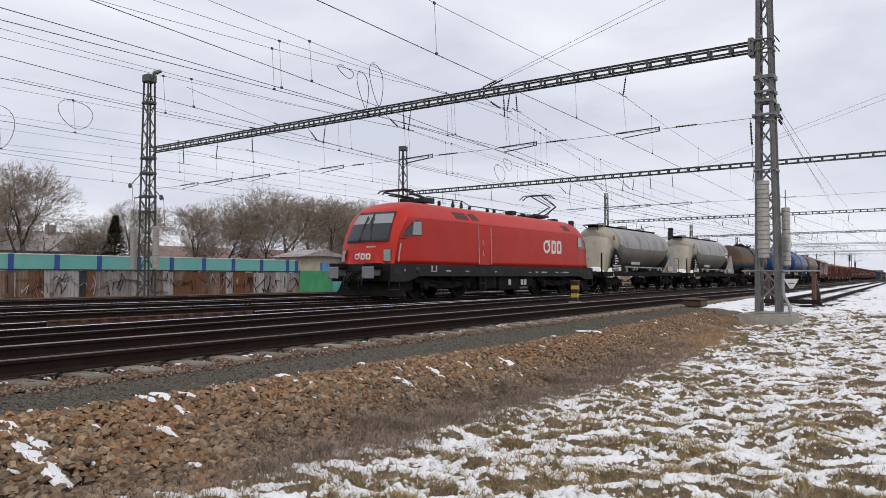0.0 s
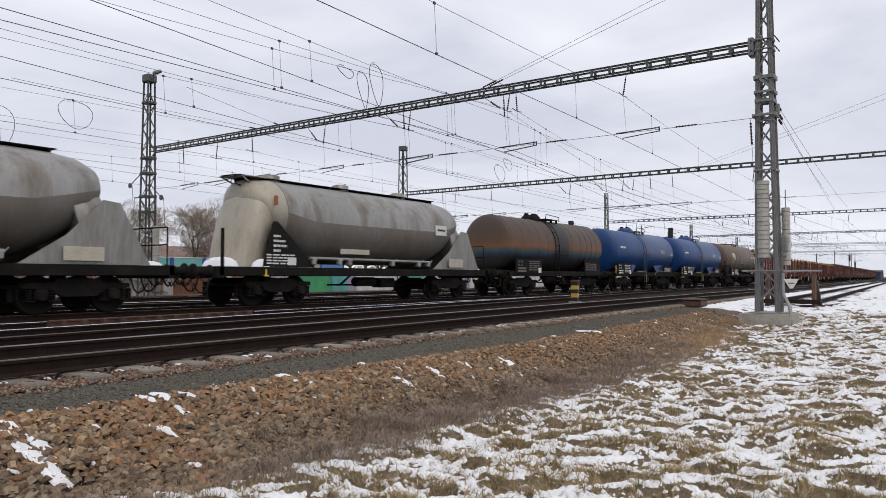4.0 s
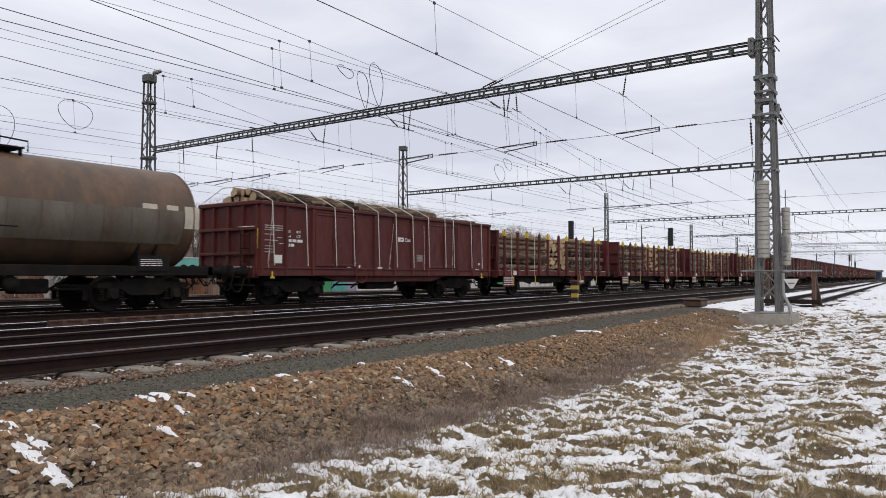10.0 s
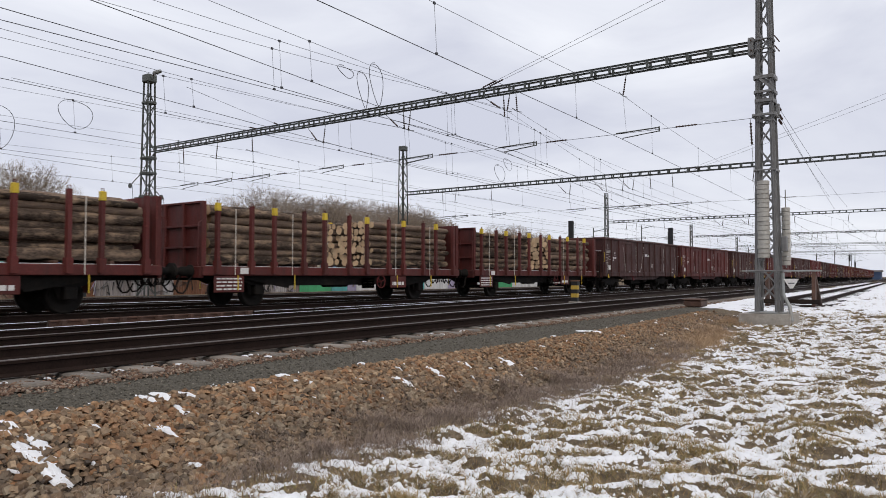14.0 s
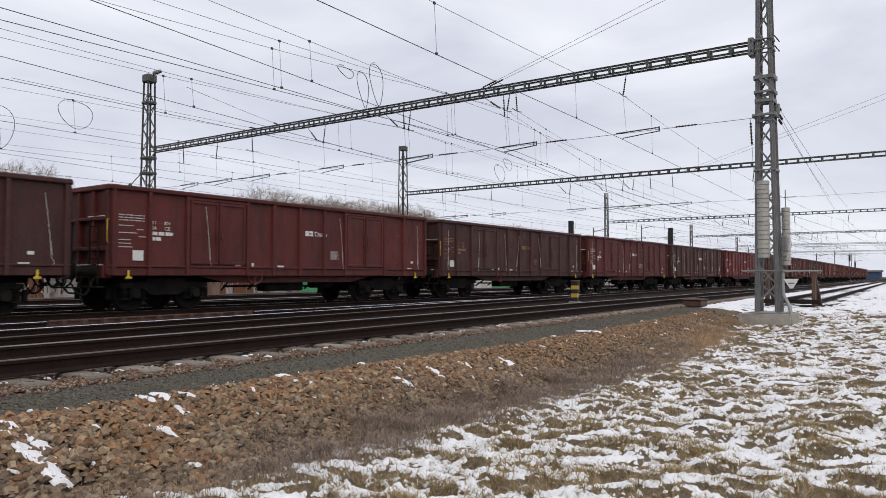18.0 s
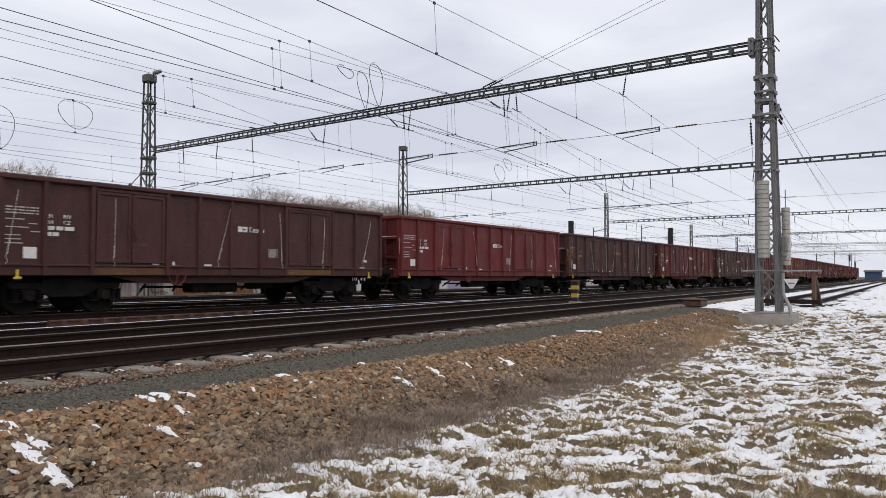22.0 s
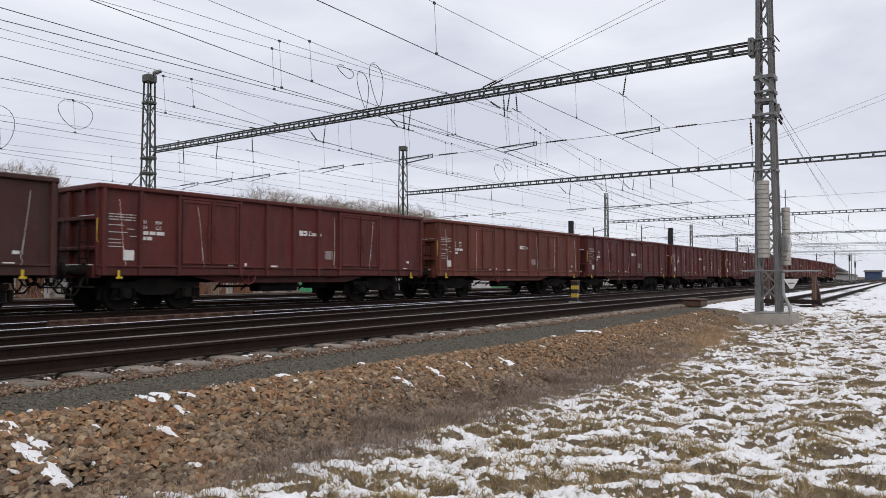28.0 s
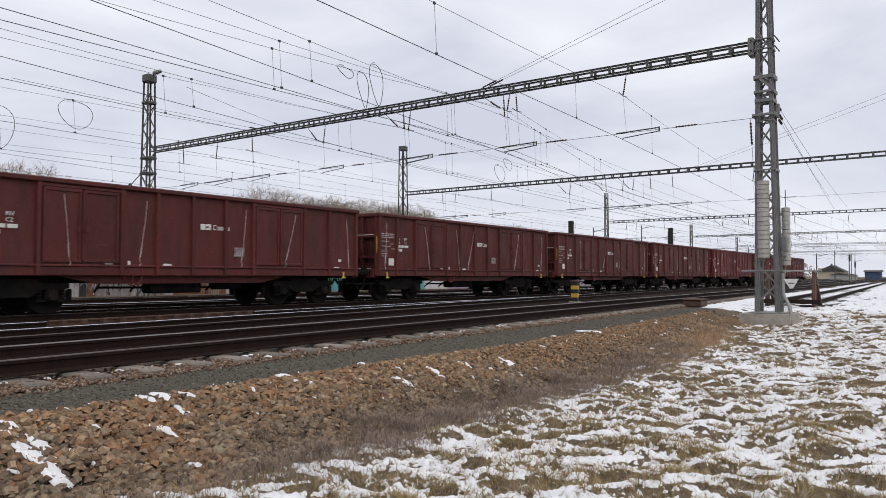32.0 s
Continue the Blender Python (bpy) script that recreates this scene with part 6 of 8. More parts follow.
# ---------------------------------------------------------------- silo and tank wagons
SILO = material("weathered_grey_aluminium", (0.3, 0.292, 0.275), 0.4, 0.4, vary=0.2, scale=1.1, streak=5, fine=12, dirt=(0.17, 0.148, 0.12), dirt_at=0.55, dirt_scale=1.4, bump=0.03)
# barrel's lower half: shade put into a darker brown base, grime in patches
SILOSHADE = material("shaded_grimy_aluminium", (0.2, 0.184, 0.162), 0.5, 0.2, vary=0.22, scale=1.1, streak=5, fine=12, dirt=(0.16, 0.135, 0.108), dirt_at=0.53, dirt_scale=0.9, bump=0.03)
SILOEND = material("cream_dusty_paint", (0.4, 0.365, 0.3), 0.5, 0.2, vary=0.16, scale=1.2, streak=4, dirt=(0.27, 0.225, 0.165), dirt_at=0.56, bump=0.04)
PLATEBLACK = material("black_data_plate", (0.014, 0.0135, 0.013), 0.8, vary=0.3, spec=0.15)
TANKBLUE = material("strong_blue_paint", (0.006, 0.046, 0.17), 0.4, vary=0.22, scale=0.7, streak=2.0, fine=10, dirt=(0.006, 0.034, 0.105), dirt_at=0.58, bump=0.03)
TANKBROWN = material("oily_brown_tank_paint", (0.135, 0.077, 0.042), 0.5, vary=0.3, scale=0.8, streak=4, fine=10, dirt=(0.07, 0.05, 0.036), dirt_at=0.54, dirt_scale=0.9, bump=0.04)
CREAMPATCH = material("cream_paint_patch", (0.5, 0.46, 0.38), 0.7, vary=0.2, scale=5)


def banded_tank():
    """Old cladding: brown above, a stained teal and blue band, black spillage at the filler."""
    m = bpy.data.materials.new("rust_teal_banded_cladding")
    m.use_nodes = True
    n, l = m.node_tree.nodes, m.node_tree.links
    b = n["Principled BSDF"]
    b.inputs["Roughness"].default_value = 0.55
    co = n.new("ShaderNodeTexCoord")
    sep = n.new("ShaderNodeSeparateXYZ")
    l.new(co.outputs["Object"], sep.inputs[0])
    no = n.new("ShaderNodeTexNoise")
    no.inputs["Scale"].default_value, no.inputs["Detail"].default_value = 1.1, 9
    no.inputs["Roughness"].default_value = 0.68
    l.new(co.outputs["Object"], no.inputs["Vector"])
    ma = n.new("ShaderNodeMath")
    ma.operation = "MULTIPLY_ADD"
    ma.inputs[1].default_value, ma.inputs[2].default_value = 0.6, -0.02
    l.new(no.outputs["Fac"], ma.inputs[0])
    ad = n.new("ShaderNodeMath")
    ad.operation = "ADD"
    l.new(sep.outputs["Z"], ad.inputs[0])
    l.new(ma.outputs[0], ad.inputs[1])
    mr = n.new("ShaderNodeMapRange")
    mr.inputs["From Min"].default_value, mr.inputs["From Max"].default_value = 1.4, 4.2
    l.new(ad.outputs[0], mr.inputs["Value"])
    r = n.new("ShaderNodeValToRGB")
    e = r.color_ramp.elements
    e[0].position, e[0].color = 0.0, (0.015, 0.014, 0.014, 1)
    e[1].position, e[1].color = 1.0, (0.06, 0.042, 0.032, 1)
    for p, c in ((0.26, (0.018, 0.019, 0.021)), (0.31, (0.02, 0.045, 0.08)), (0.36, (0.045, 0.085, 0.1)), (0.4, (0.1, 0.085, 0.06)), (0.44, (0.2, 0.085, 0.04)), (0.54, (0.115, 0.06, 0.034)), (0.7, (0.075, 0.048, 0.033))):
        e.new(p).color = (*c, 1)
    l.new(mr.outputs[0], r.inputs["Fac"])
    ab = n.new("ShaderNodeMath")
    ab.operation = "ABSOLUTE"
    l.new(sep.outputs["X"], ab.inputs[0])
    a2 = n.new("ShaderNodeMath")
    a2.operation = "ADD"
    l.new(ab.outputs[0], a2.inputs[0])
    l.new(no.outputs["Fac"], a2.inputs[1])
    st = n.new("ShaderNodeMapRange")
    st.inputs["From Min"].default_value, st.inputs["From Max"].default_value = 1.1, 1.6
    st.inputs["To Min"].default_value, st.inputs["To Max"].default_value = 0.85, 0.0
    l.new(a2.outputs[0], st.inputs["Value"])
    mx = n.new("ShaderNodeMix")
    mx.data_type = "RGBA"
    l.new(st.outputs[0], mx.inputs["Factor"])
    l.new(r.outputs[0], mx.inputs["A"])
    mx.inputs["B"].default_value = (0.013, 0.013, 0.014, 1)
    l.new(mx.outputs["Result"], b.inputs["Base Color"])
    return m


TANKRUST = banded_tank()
ZC, TR = 2.5, 1.37


def dished(x, half_len, r, zc, mat_n=40):
    """A lying tank with dished ends."""
    prof = [(-half_len - 0.24, 0.01), (-half_len - 0.225, r * 0.4), (-half_len - 0.17, r * 0.72), (-half_len - 0.1, r * 0.9), (-half_len - 0.03, r * 0.975), (-half_len + 0.05, r)]
    prof += [(-a, b) for a, b in reversed(prof)]
    return Shape().lathe(prof, "x", mat_n, at=(x, 0, zc))


def frame_parts(t, half, z0=0.92, z1=1.18, mat=None):
    mat = mat or GRIME
    for y in (-1, 1):
        s = Shape().box(-half + 0.62, half - 0.62, min(y * 1.16, y * 1.3), max(y * 1.16, y * 1.3), z0, z1, 0.02)
        part("sole_bar", s, mat, t)
    for end in (-1, 1):
        part("headstock", Shape().box(min(end * (half - 0.62), end * (half - 0.8)), max(end * (half - 0.62), end * (half - 0.8)), -1.3, 1.3, 0.85, 1.2, 0.02), mat, t)
    s = Shape()
    for x in (-half * 0.55, 0, half * 0.55):
        s.box(x - 0.08, x + 0.08, -1.2, 1.2, z0, z1 - 0.04)
    s.box(-half + 0.7, half - 0.7, -0.3, 0.3, z0, z1 - 0.02)
    part("centre_sill", s, mat, t)
    s = Shape()
    s.tube((-0.9, -0.75, 0.72), (0.1, -0.75, 0.72), 0.17, n=12)
    s.box(0.4, 1.2, -0.9, -0.4, 0.5, 0.85, 0.04)
    s.tube((-2.0, -0.5, 0.62), (2.2, -0.5, 0.58), 0.03)
    s.bar((-1.6, -1.2, 0.95), (-1.4, -0.5, 0.6), 0.05, 0.05)
    s.bar((1.6, -1.2, 0.95), (1.4, -0.5, 0.6), 0.05, 0.05)
    part("brake_gear", s, GRIME, t)
    end_gear(t, half)


def guard(t, x, mat, w=1.25, h=1.1):
    """Railing on an end platform."""
    s = Shape()
    for y in (-w, -w * 0.4, w * 0.4, w):
        s.tube((x, y, 1.18), (x, y, 1.18 + h), 0.02, n=6)
    for z in (0.55, 1.0):
        s.tube((x, -w, 1.18 + h * z), (x, w, 1.18 + h * z), 0.02, n=6)
    part("end_railing", s, mat, t)


def ladder(t, x, y, z0, z1, mat, name="ladder", slant=0.0):
    s = Shape()
    for dx in (-0.2, 0.2):
        s.tube((x + dx, y, z0), (x + dx, y + slant, z1), 0.018, n=6)
    n = int((z1 - z0) / 0.3)
    for k in range(n):
        k0 = (k + 0.5) / n
        s.tube((x - 0.2, y + slant * k0, z0 + (z1 - z0) * k0), (x + 0.2, y + slant * k0, z0 + (z1 - z0) * k0), 0.014, n=5)
    part(name, s, mat, t)


def data_plate(t, x0, x1, z0, z1, y=-1.34, slope=0.0, big=True, ink=None, label="black data plate with white lettering"):
    s = Shape().extrude([(x0, z0), (x1, z0), (x1 - slope, z1), (x0 + slope * 0, z1)], "y", y, y + 0.03)
    p = part("data_plate", s, PLATEBLACK, t, label)
    w, h = x1 - x0, z1 - z0
    ink = ink or WHITE
    if big:
        part("lettering", text_mesh("33  RIV", h * 0.22, ink), None, p, at=pose(x0 + 0.08 * w, y - 0.006, z0 + h * 0.74, 90))
        part("lettering", text_mesh("54  CZ", h * 0.22, ink), None, p, at=pose(x0 + 0.08 * w, y - 0.006, z0 + h * 0.5, 90))
        part("number_bars", bars(w * 0.3, h * 0.4, 2, 0.6), ink, p, at=(x0 + 0.08 * w, y - 0.006, z0 + h * 0.44))
        part("stencil", bars(w * 0.42, h * 0.75, 5, 0.4), ink, p, at=(x0 + 0.5 * w, y - 0.006, z0 + h * 0.92))
        part("paper_label", Shape().box(x1 - 0.36, x1 - 0.08, y - 0.012, y - 0.006, z0 + 0.02, z0 + 0.26), WHITE, p)
    else:
        part("stencil", bars(w * 0.7, h * 0.5, 4, 0.4), ink, p, at=(x0 + 0.08 * w, y - 0.006, z0 + h * 0.8))
    return p


def tank_wagon(name, label, body, plates, centre, fitting, half=6.15, half_len=5.1, blue=False, clad=False, dome=True):
    t = thing(name, label, "tank wagon", "tank wagons of the train")
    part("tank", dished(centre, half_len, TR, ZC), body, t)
    bands = [centre - half_len + 0.06, centre + half_len - 0.06]
    if clad:
        bands += [centre + k for k in (-4.1, -3.3, -2.4, -1.5, 1.3, 2.3, 3.0, 3.7, 4.3)]
    for x in bands:
        part("tank_band", Shape().lathe([(x - 0.02, TR - 0.01), (x - 0.02, TR + 0.012), (x + 0.02, TR + 0.012), (x + 0.02, TR - 0.01)], "x", 40, at=(0, 0, ZC)), body, t)
    for x in (-3.6, 3.6):
        s = Shape()
        for k in (-0.25, 0.25):
            s.extrude([(-1.1, 1.15), (1.1, 1.15), (1.15, 1.75), (0.7, 1.35), (-0.7, 1.35), (-1.15, 1.75)], "x", x + k - 0.03, x + k + 0.03)
        s.box(x - 0.28, x + 0.28, -1.1, 1.1, 1.12, 1.2)
        part("saddle", s, TANKBLUE if blue else GRIME, t)
    # filler dome, catwalk and railing on top
    top = ZC + TR
    if dome:
        part("filler_dome", Shape().lathe([(top - 0.1, 0.5), (top + 0.12, 0.5), (top + 0.16, 0.44), (top + 0.24, 0.38), (top + 0.24, 0.02)], "z", 20, at=(centre + fitting, 0, 0)), body if blue else GRIME, t)
        part("hatch_clamp", Shape().box(centre + fitting - 0.1, centre + fitting + 0.25, -0.25, -0.05, top + 0.22, top + 0.32, 0.02).box(centre + fitting - 0.35, centre + fitting - 0.2, 0.0, 0.2, top + 0.2, top + 0.34, 0.02), GRIME, t)
    s = Shape().box(centre + fitting + 0.5, centre + fitting + 1.9, -0.62, 0.3, top + 0.04, top + 0.08, 0.005)
    for x in (0.6, 1.2, 1.8):
        s.box(centre + fitting + x, centre + fitting + x + 0.05, -0.6, -0.5, top - 0.15, top + 0.05)
    part("catwalk", s, GALV if blue else GRIME, t)
    part("catwalk_rail", Shape().path([(centre + fitting + 0.4, -0.65, top), (centre + fitting + 0.5, -0.65, top + 0.3), (centre + fitting + 1.95, -0.65, top + 0.22), (centre + fitting + 1.95, -0.65, top - 0.02)], 0.02), GRIME if not blue else TANKBLUE, t)
    part("hand_hoop", Shape().path([(centre + fitting - 1.1, -0.4, top - 0.06), (centre + fitting - 0.8, -0.4, top + 0.16), (centre + fitting - 0.4, -0.4, top + 0.2)], 0.018), GRIME if not blue else TANKBLUE, t)
    # ladder bent to the tank
    s = Shape()
    side_x = centre + fitting + (-0.1 if blue else 0.25)
    if not dome:
        s.box(centre + fitting - 0.9, centre + fitting + 0.4, -0.3, 0.3, top + 0.02, top + 0.07, 0.01)
    for dx in (-0.2, 0.2) if dome else ():
        pts = [(side_x + dx, -1.42, 0.55), (side_x + dx, -1.44, 2.5)]
        pts += [(side_x + dx, -(TR + 0.06) * math.cos(a), ZC + (TR + 0.06) * math.sin(a)) for a in (0.3, 0.6, 0.9, 1.2)]
        s.path(pts, 0.018, 6)
    for z in (0.7, 1.0, 1.3, 1.6, 1.9, 2.2, 2.5) if dome else ():
        s.tube((side_x - 0.2, -1.43, z), (side_x + 0.2, -1.43, z), 0.014, n=5)
    for a in (0.25, 0.5, 0.75, 1.0) if dome else ():
        y, z = -(TR + 0.06) * math.cos(a), ZC + (TR + 0.06) * math.sin(a)
        s.tube((side_x - 0.2, y, z), (side_x + 0.2, y, z), 0.014, n=5)
    part("ladder" if dome else "top_grating", s, TANKBLUE if blue else GRIME, t)
    part("step_rail", Shape().tube((centre + fitting - 0.15, -1.45, 2.05), (centre + fitting + 1.4, -1.45, 2.02), 0.014), TANKBLUE if blue else GRIME, t)
    s = Shape().tube((centre + 0.4, -1.0, 0.75), (centre + 0.4, 0, 0.9), 0.14, n=10).tube((centre + 0.4, 0, 0.8), (centre + 0.4, 0, 1.3), 0.16, n=10)
    s.lathe([(-1.22, 0.02), (-1.22, 0.17), (-1.16, 0.18), (-1.0, 0.12), (-0.9, 0.12)], "y", 14, at=(centre + 0.4, 0, 0.75))
    part("outlet_valve", s, GRIME, t)
    for x0, x1, z0, z1, big in plates:
        data_plate(t, x0, x1, z0, z1, big=big, ink=FADED if clad else WHITE)
    frame_parts(t, half)
    for x in (-3.6, 3.6):
        bogie(t, x)
    return t


def silo_wagon(second=False):
    """Sloping-ended powder silo on a long frame; the cream apron faces forward."""
    t = thing("silo_wagon", "grey aluminium powder silo wagon with a cream sloping end", "silo wagon", "silo wagons of the train")
    H = 7.775
    x = lambda u: u - H
    zc, r = 2.68, 1.34
    rings = []
    n = 40
    # barrel: (u, radius y, z low, z high)
    for u, ry, zl, zh in ((2.2, 0.35, 3.2, 3.75), (2.3, 0.72, 2.75, 3.9), (2.5, 1.02, 2.3, 3.98), (2.8, 1.22, 2.0, 4.02), (3.2, 1.33, 1.8, 4.03), (4.4, 1.34, 1.35, 4.02), (6.0, 1.34, 1.33, 4.02), (9.5, 1.34, 1.33, 4.02), (11.2, 1.34, 1.36, 4.02), (12.0, 1.3, 1.7, 4.0), (12.6, 1.18, 2.05, 3.92), (13.0, 0.95, 2.4, 3.75), (13.2, 0.6, 2.7, 3.5), (13.28, 0.2, 2.95, 3.2), (13.3, 0.02, 3.05, 3.1)):
        rings.append([(x(u), ry * math.cos(2 * math.pi * i / n), (zl + zh) / 2 + (zh - zl) / 2 * math.sin(2 * math.pi * i / n)) for i in range(n)])
    # front dome in cream, the rest bare metal, its lower half coloured darker for shade
    part("front_dome", Shape().loft(rings[:5]), SILOEND, t, "dusty cream front dome")
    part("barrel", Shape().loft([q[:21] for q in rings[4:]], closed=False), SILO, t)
    part("barrel_underside", Shape().loft([q[20:] + q[:1] for q in rings[4:]], closed=False), SILOSHADE, t, "grimy lower half of the barrel, coloured darker for shade")
    part("barrel_seam", Shape().loft([[(p[0] + d, p[1] * k, (p[2] - 2.92) * k + 2.92) for p in rings[4]] for d, k in ((-0.02, 1.0), (-0.02, 1.012), (0.02, 1.012), (0.02, 1.0))]), SILO, t)
    for name, mat, lvls in (("front_apron", SILOEND, ((1.2, 1.55, 2.5, 1.0), (2.0, 1.78, 2.62, 1.06), (2.65, 1.96, 2.85, 1.12), (3.15, 2.1, 3.05, 1.08), (3.55, 2.26, 3.0, 0.8), (3.8, 2.4, 2.95, 0.5))), ("rear_apron", SILO, ((1.2, 14.3, 12.8, 1.2), (1.9, 13.9, 12.4, 1.25), (2.6, 13.4, 12.2, 1.22), (3.0, 13.2, 12.4, 1.0)))):
        rr = []
        for z, ut, ub, w in lvls:
            arc = [(x(ub + (ut - ub) * math.sin(math.pi * i / 16) ** 0.5), -w * math.cos(math.pi * i / 16), z) for i in range(17)]
            rr.append(arc + [(x(ub), w * 0.95, z), (x(ub), -w * 0.95, z)])
        part(name, Shape().loft(rr), mat, t, "dusty sloping end apron")
    for y in (-1.28, 1.28):
        s = Shape().extrude([(x(2.2), 1.2), (x(4.4), 1.2), (x(4.0), 1.55), (x(2.8), 2.6), (x(2.6), 2.6)], "y", y - 0.012, y + 0.012)
        p = part("data_plate", s, PLATEBLACK, t, "dark triangular plate with white lettering")
        if y < 0:
            for i, (w, z) in enumerate(((0.3, 2.2), (0.5, 2.05), (0.55, 1.9), (0.3, 1.75))):
                part("lettering", bars(w, 0.1, 1, 0.7), WHITE, p, at=(x(2.62), y - 0.014, z))
            part("stencil", bars(1.2, 0.35, 4, 0.5), WHITE, p, at=(x(2.35), y - 0.014, 1.62))
            part("paper_label", Shape().box(x(3.2), x(3.55), y - 0.02, y - 0.012, 1.26, 1.5), WHITE, p)
    part("hazard_plate", Shape().box(x(2.7), x(2.86), -1.2, -1.18, 3.12, 3.42, 0.005), HAZARD, t, "small orange and red warning plate", at=Matrix.Translation((0, -0.02, 0)))
    # walkway on top
    s = Shape().box(x(1.9), x(12.2), -0.36, 0.36, 4.045, 4.07, 0.006)
    for u in (2.4, 4, 6, 8, 10, 12):
        s.box(x(u), x(u) + 0.06, -0.34, 0.34, 3.9, 4.05)
    part("walkway", s, GRIME, t)
    s = Shape().box(x(1.95), x(3.0), -0.5, 0.5, 4.03, 4.06, 0.006)
    for y in (-0.48, 0.48):
        s.bar((x(2.0), y, 4.04), (x(2.5), y * 0.8, 3.82), 0.04, 0.04)
    part("top_platform", s, SILO, t)
    part("platform_rail", Shape().path([(x(2.0), -0.5, 4.05), (x(1.75), -0.52, 4.0), (x(1.72), -0.54, 3.75), (x(1.95), -0.54, 3.7)], 0.018), GRIME, t)
    for y in (-1.27, 1.27):
        part("rear_web", Shape().extrude([(x(10.9), 1.2), (x(14.2), 1.2), (x(13.35), 2.75), (x(12.9), 2.8), (x(12.0), 1.9)], "y", y - 0.012, y + 0.012), SILO, t)
    for u in (3.6, 6.9, 10.2):
        part("filling_hatch", Shape().lathe([(4.0, 0.3), (4.2, 0.3), (4.24, 0.2), (4.24, 0.02)], "z", 16, at=(x(u), 0, 0)), SILO, t)
    s = Shape().tube((x(4.1), -1.3, 1.5), (x(10.6), -1.3, 1.47), 0.05, n=10)
    for u in (4.2, 5.4, 5.9, 8.2, 9.8, 10.4):
        s.box(x(u), x(u) + 0.18, -1.4, -1.22, 1.28, 1.5, 0.03)
        s.tube((x(u) + 0.1, -1.36, 1.35), (x(u) + 0.25, -1.42, 1.55), 0.02, n=6)
    part("discharge_pipe", s, GALV, t)
    part("rust_patch_plate", Shape().box(x(5.8), x(7.3), -1.06, -1.04, 1.68, 1.86, 0.005), CREAMPATCH, t, at=Matrix.Translation((0, -0.02, 0)))
    part("sign_board", Shape().box(x(11.9), x(12.9), -1.36, -1.33, 1.28, 1.62, 0.005), CREAMPATCH, t)
    if second:
        part("name_board", Shape().box(x(10.95), x(11.7), -1.37, -1.35, 2.55, 2.95, 0.005), WHITE, t)
        part("name_bar", bars(0.5, 0.14, 1, 0.6), PLATEBLACK, t, at=(x(11.1), -1.372, 2.83))
    for u0, u1, y0, y1, k in ((0.7, 1.7, -1.2, -0.1, 0.26), (1.95, 2.75, -1.32, -1.0, 0.22), (14.2, 14.9, -1.2, 0.4, 0.12)):
        rr = []
        for z, g in ((1.2, 1.0), (1.2 + k * 0.6, 0.85), (1.2 + k, 0.5), (1.2 + k * 1.1, 0.15)):
            cx, cy = (u0 + u1) / 2, (y0 + y1) / 2
            rr.append([(x(cx + (u1 - u0) / 2 * g * math.cos(a) * (1 + 0.15 * math.sin(3 * a))), cy + (y1 - y0) / 2 * g * math.sin(a) * (1 + 0.15 * math.cos(2 * a)), z) for a in [2 * math.pi * i / 14 for i in range(14)]])
        part("snow_heap", Shape().loft(rr), SNOW, t, "small heap of snow")
    part("platform_deck", Shape().box(-H + 0.62, H - 0.62, -1.3, 1.3, 1.165, 1.195), GRIME, t)
    frame_parts(t, H)
    guard(t, x(0.85) if False else x(14.75), GRIME, 1.2, 1.05)
    part("corner_post", Shape().box(x(0.72), x(0.8), -1.28, -1.2, 1.18, 2.3, 0.01), GRIME, t)
    for u in (3.1, 12.45):
        bogie(t, x(u))
    part("rope_hook", HOOK, None, t, "yellow rope hook", (x(2.3), -1.32, 1.0))
    return t


HAZARD = material("orange_warning_plate", (0.34, 0.12, 0.05), 0.6, vary=0.3, scale=12)
FADED = material("faded_lettering", (0.2, 0.18, 0.16), 0.7, vary=0.3)
TRAIN.append((silo_wagon(), 27.15))
TRAIN.append((silo_wagon(True), 42.9))
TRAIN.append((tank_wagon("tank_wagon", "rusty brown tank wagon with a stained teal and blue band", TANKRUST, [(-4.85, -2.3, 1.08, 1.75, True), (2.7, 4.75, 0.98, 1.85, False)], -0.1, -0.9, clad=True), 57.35))
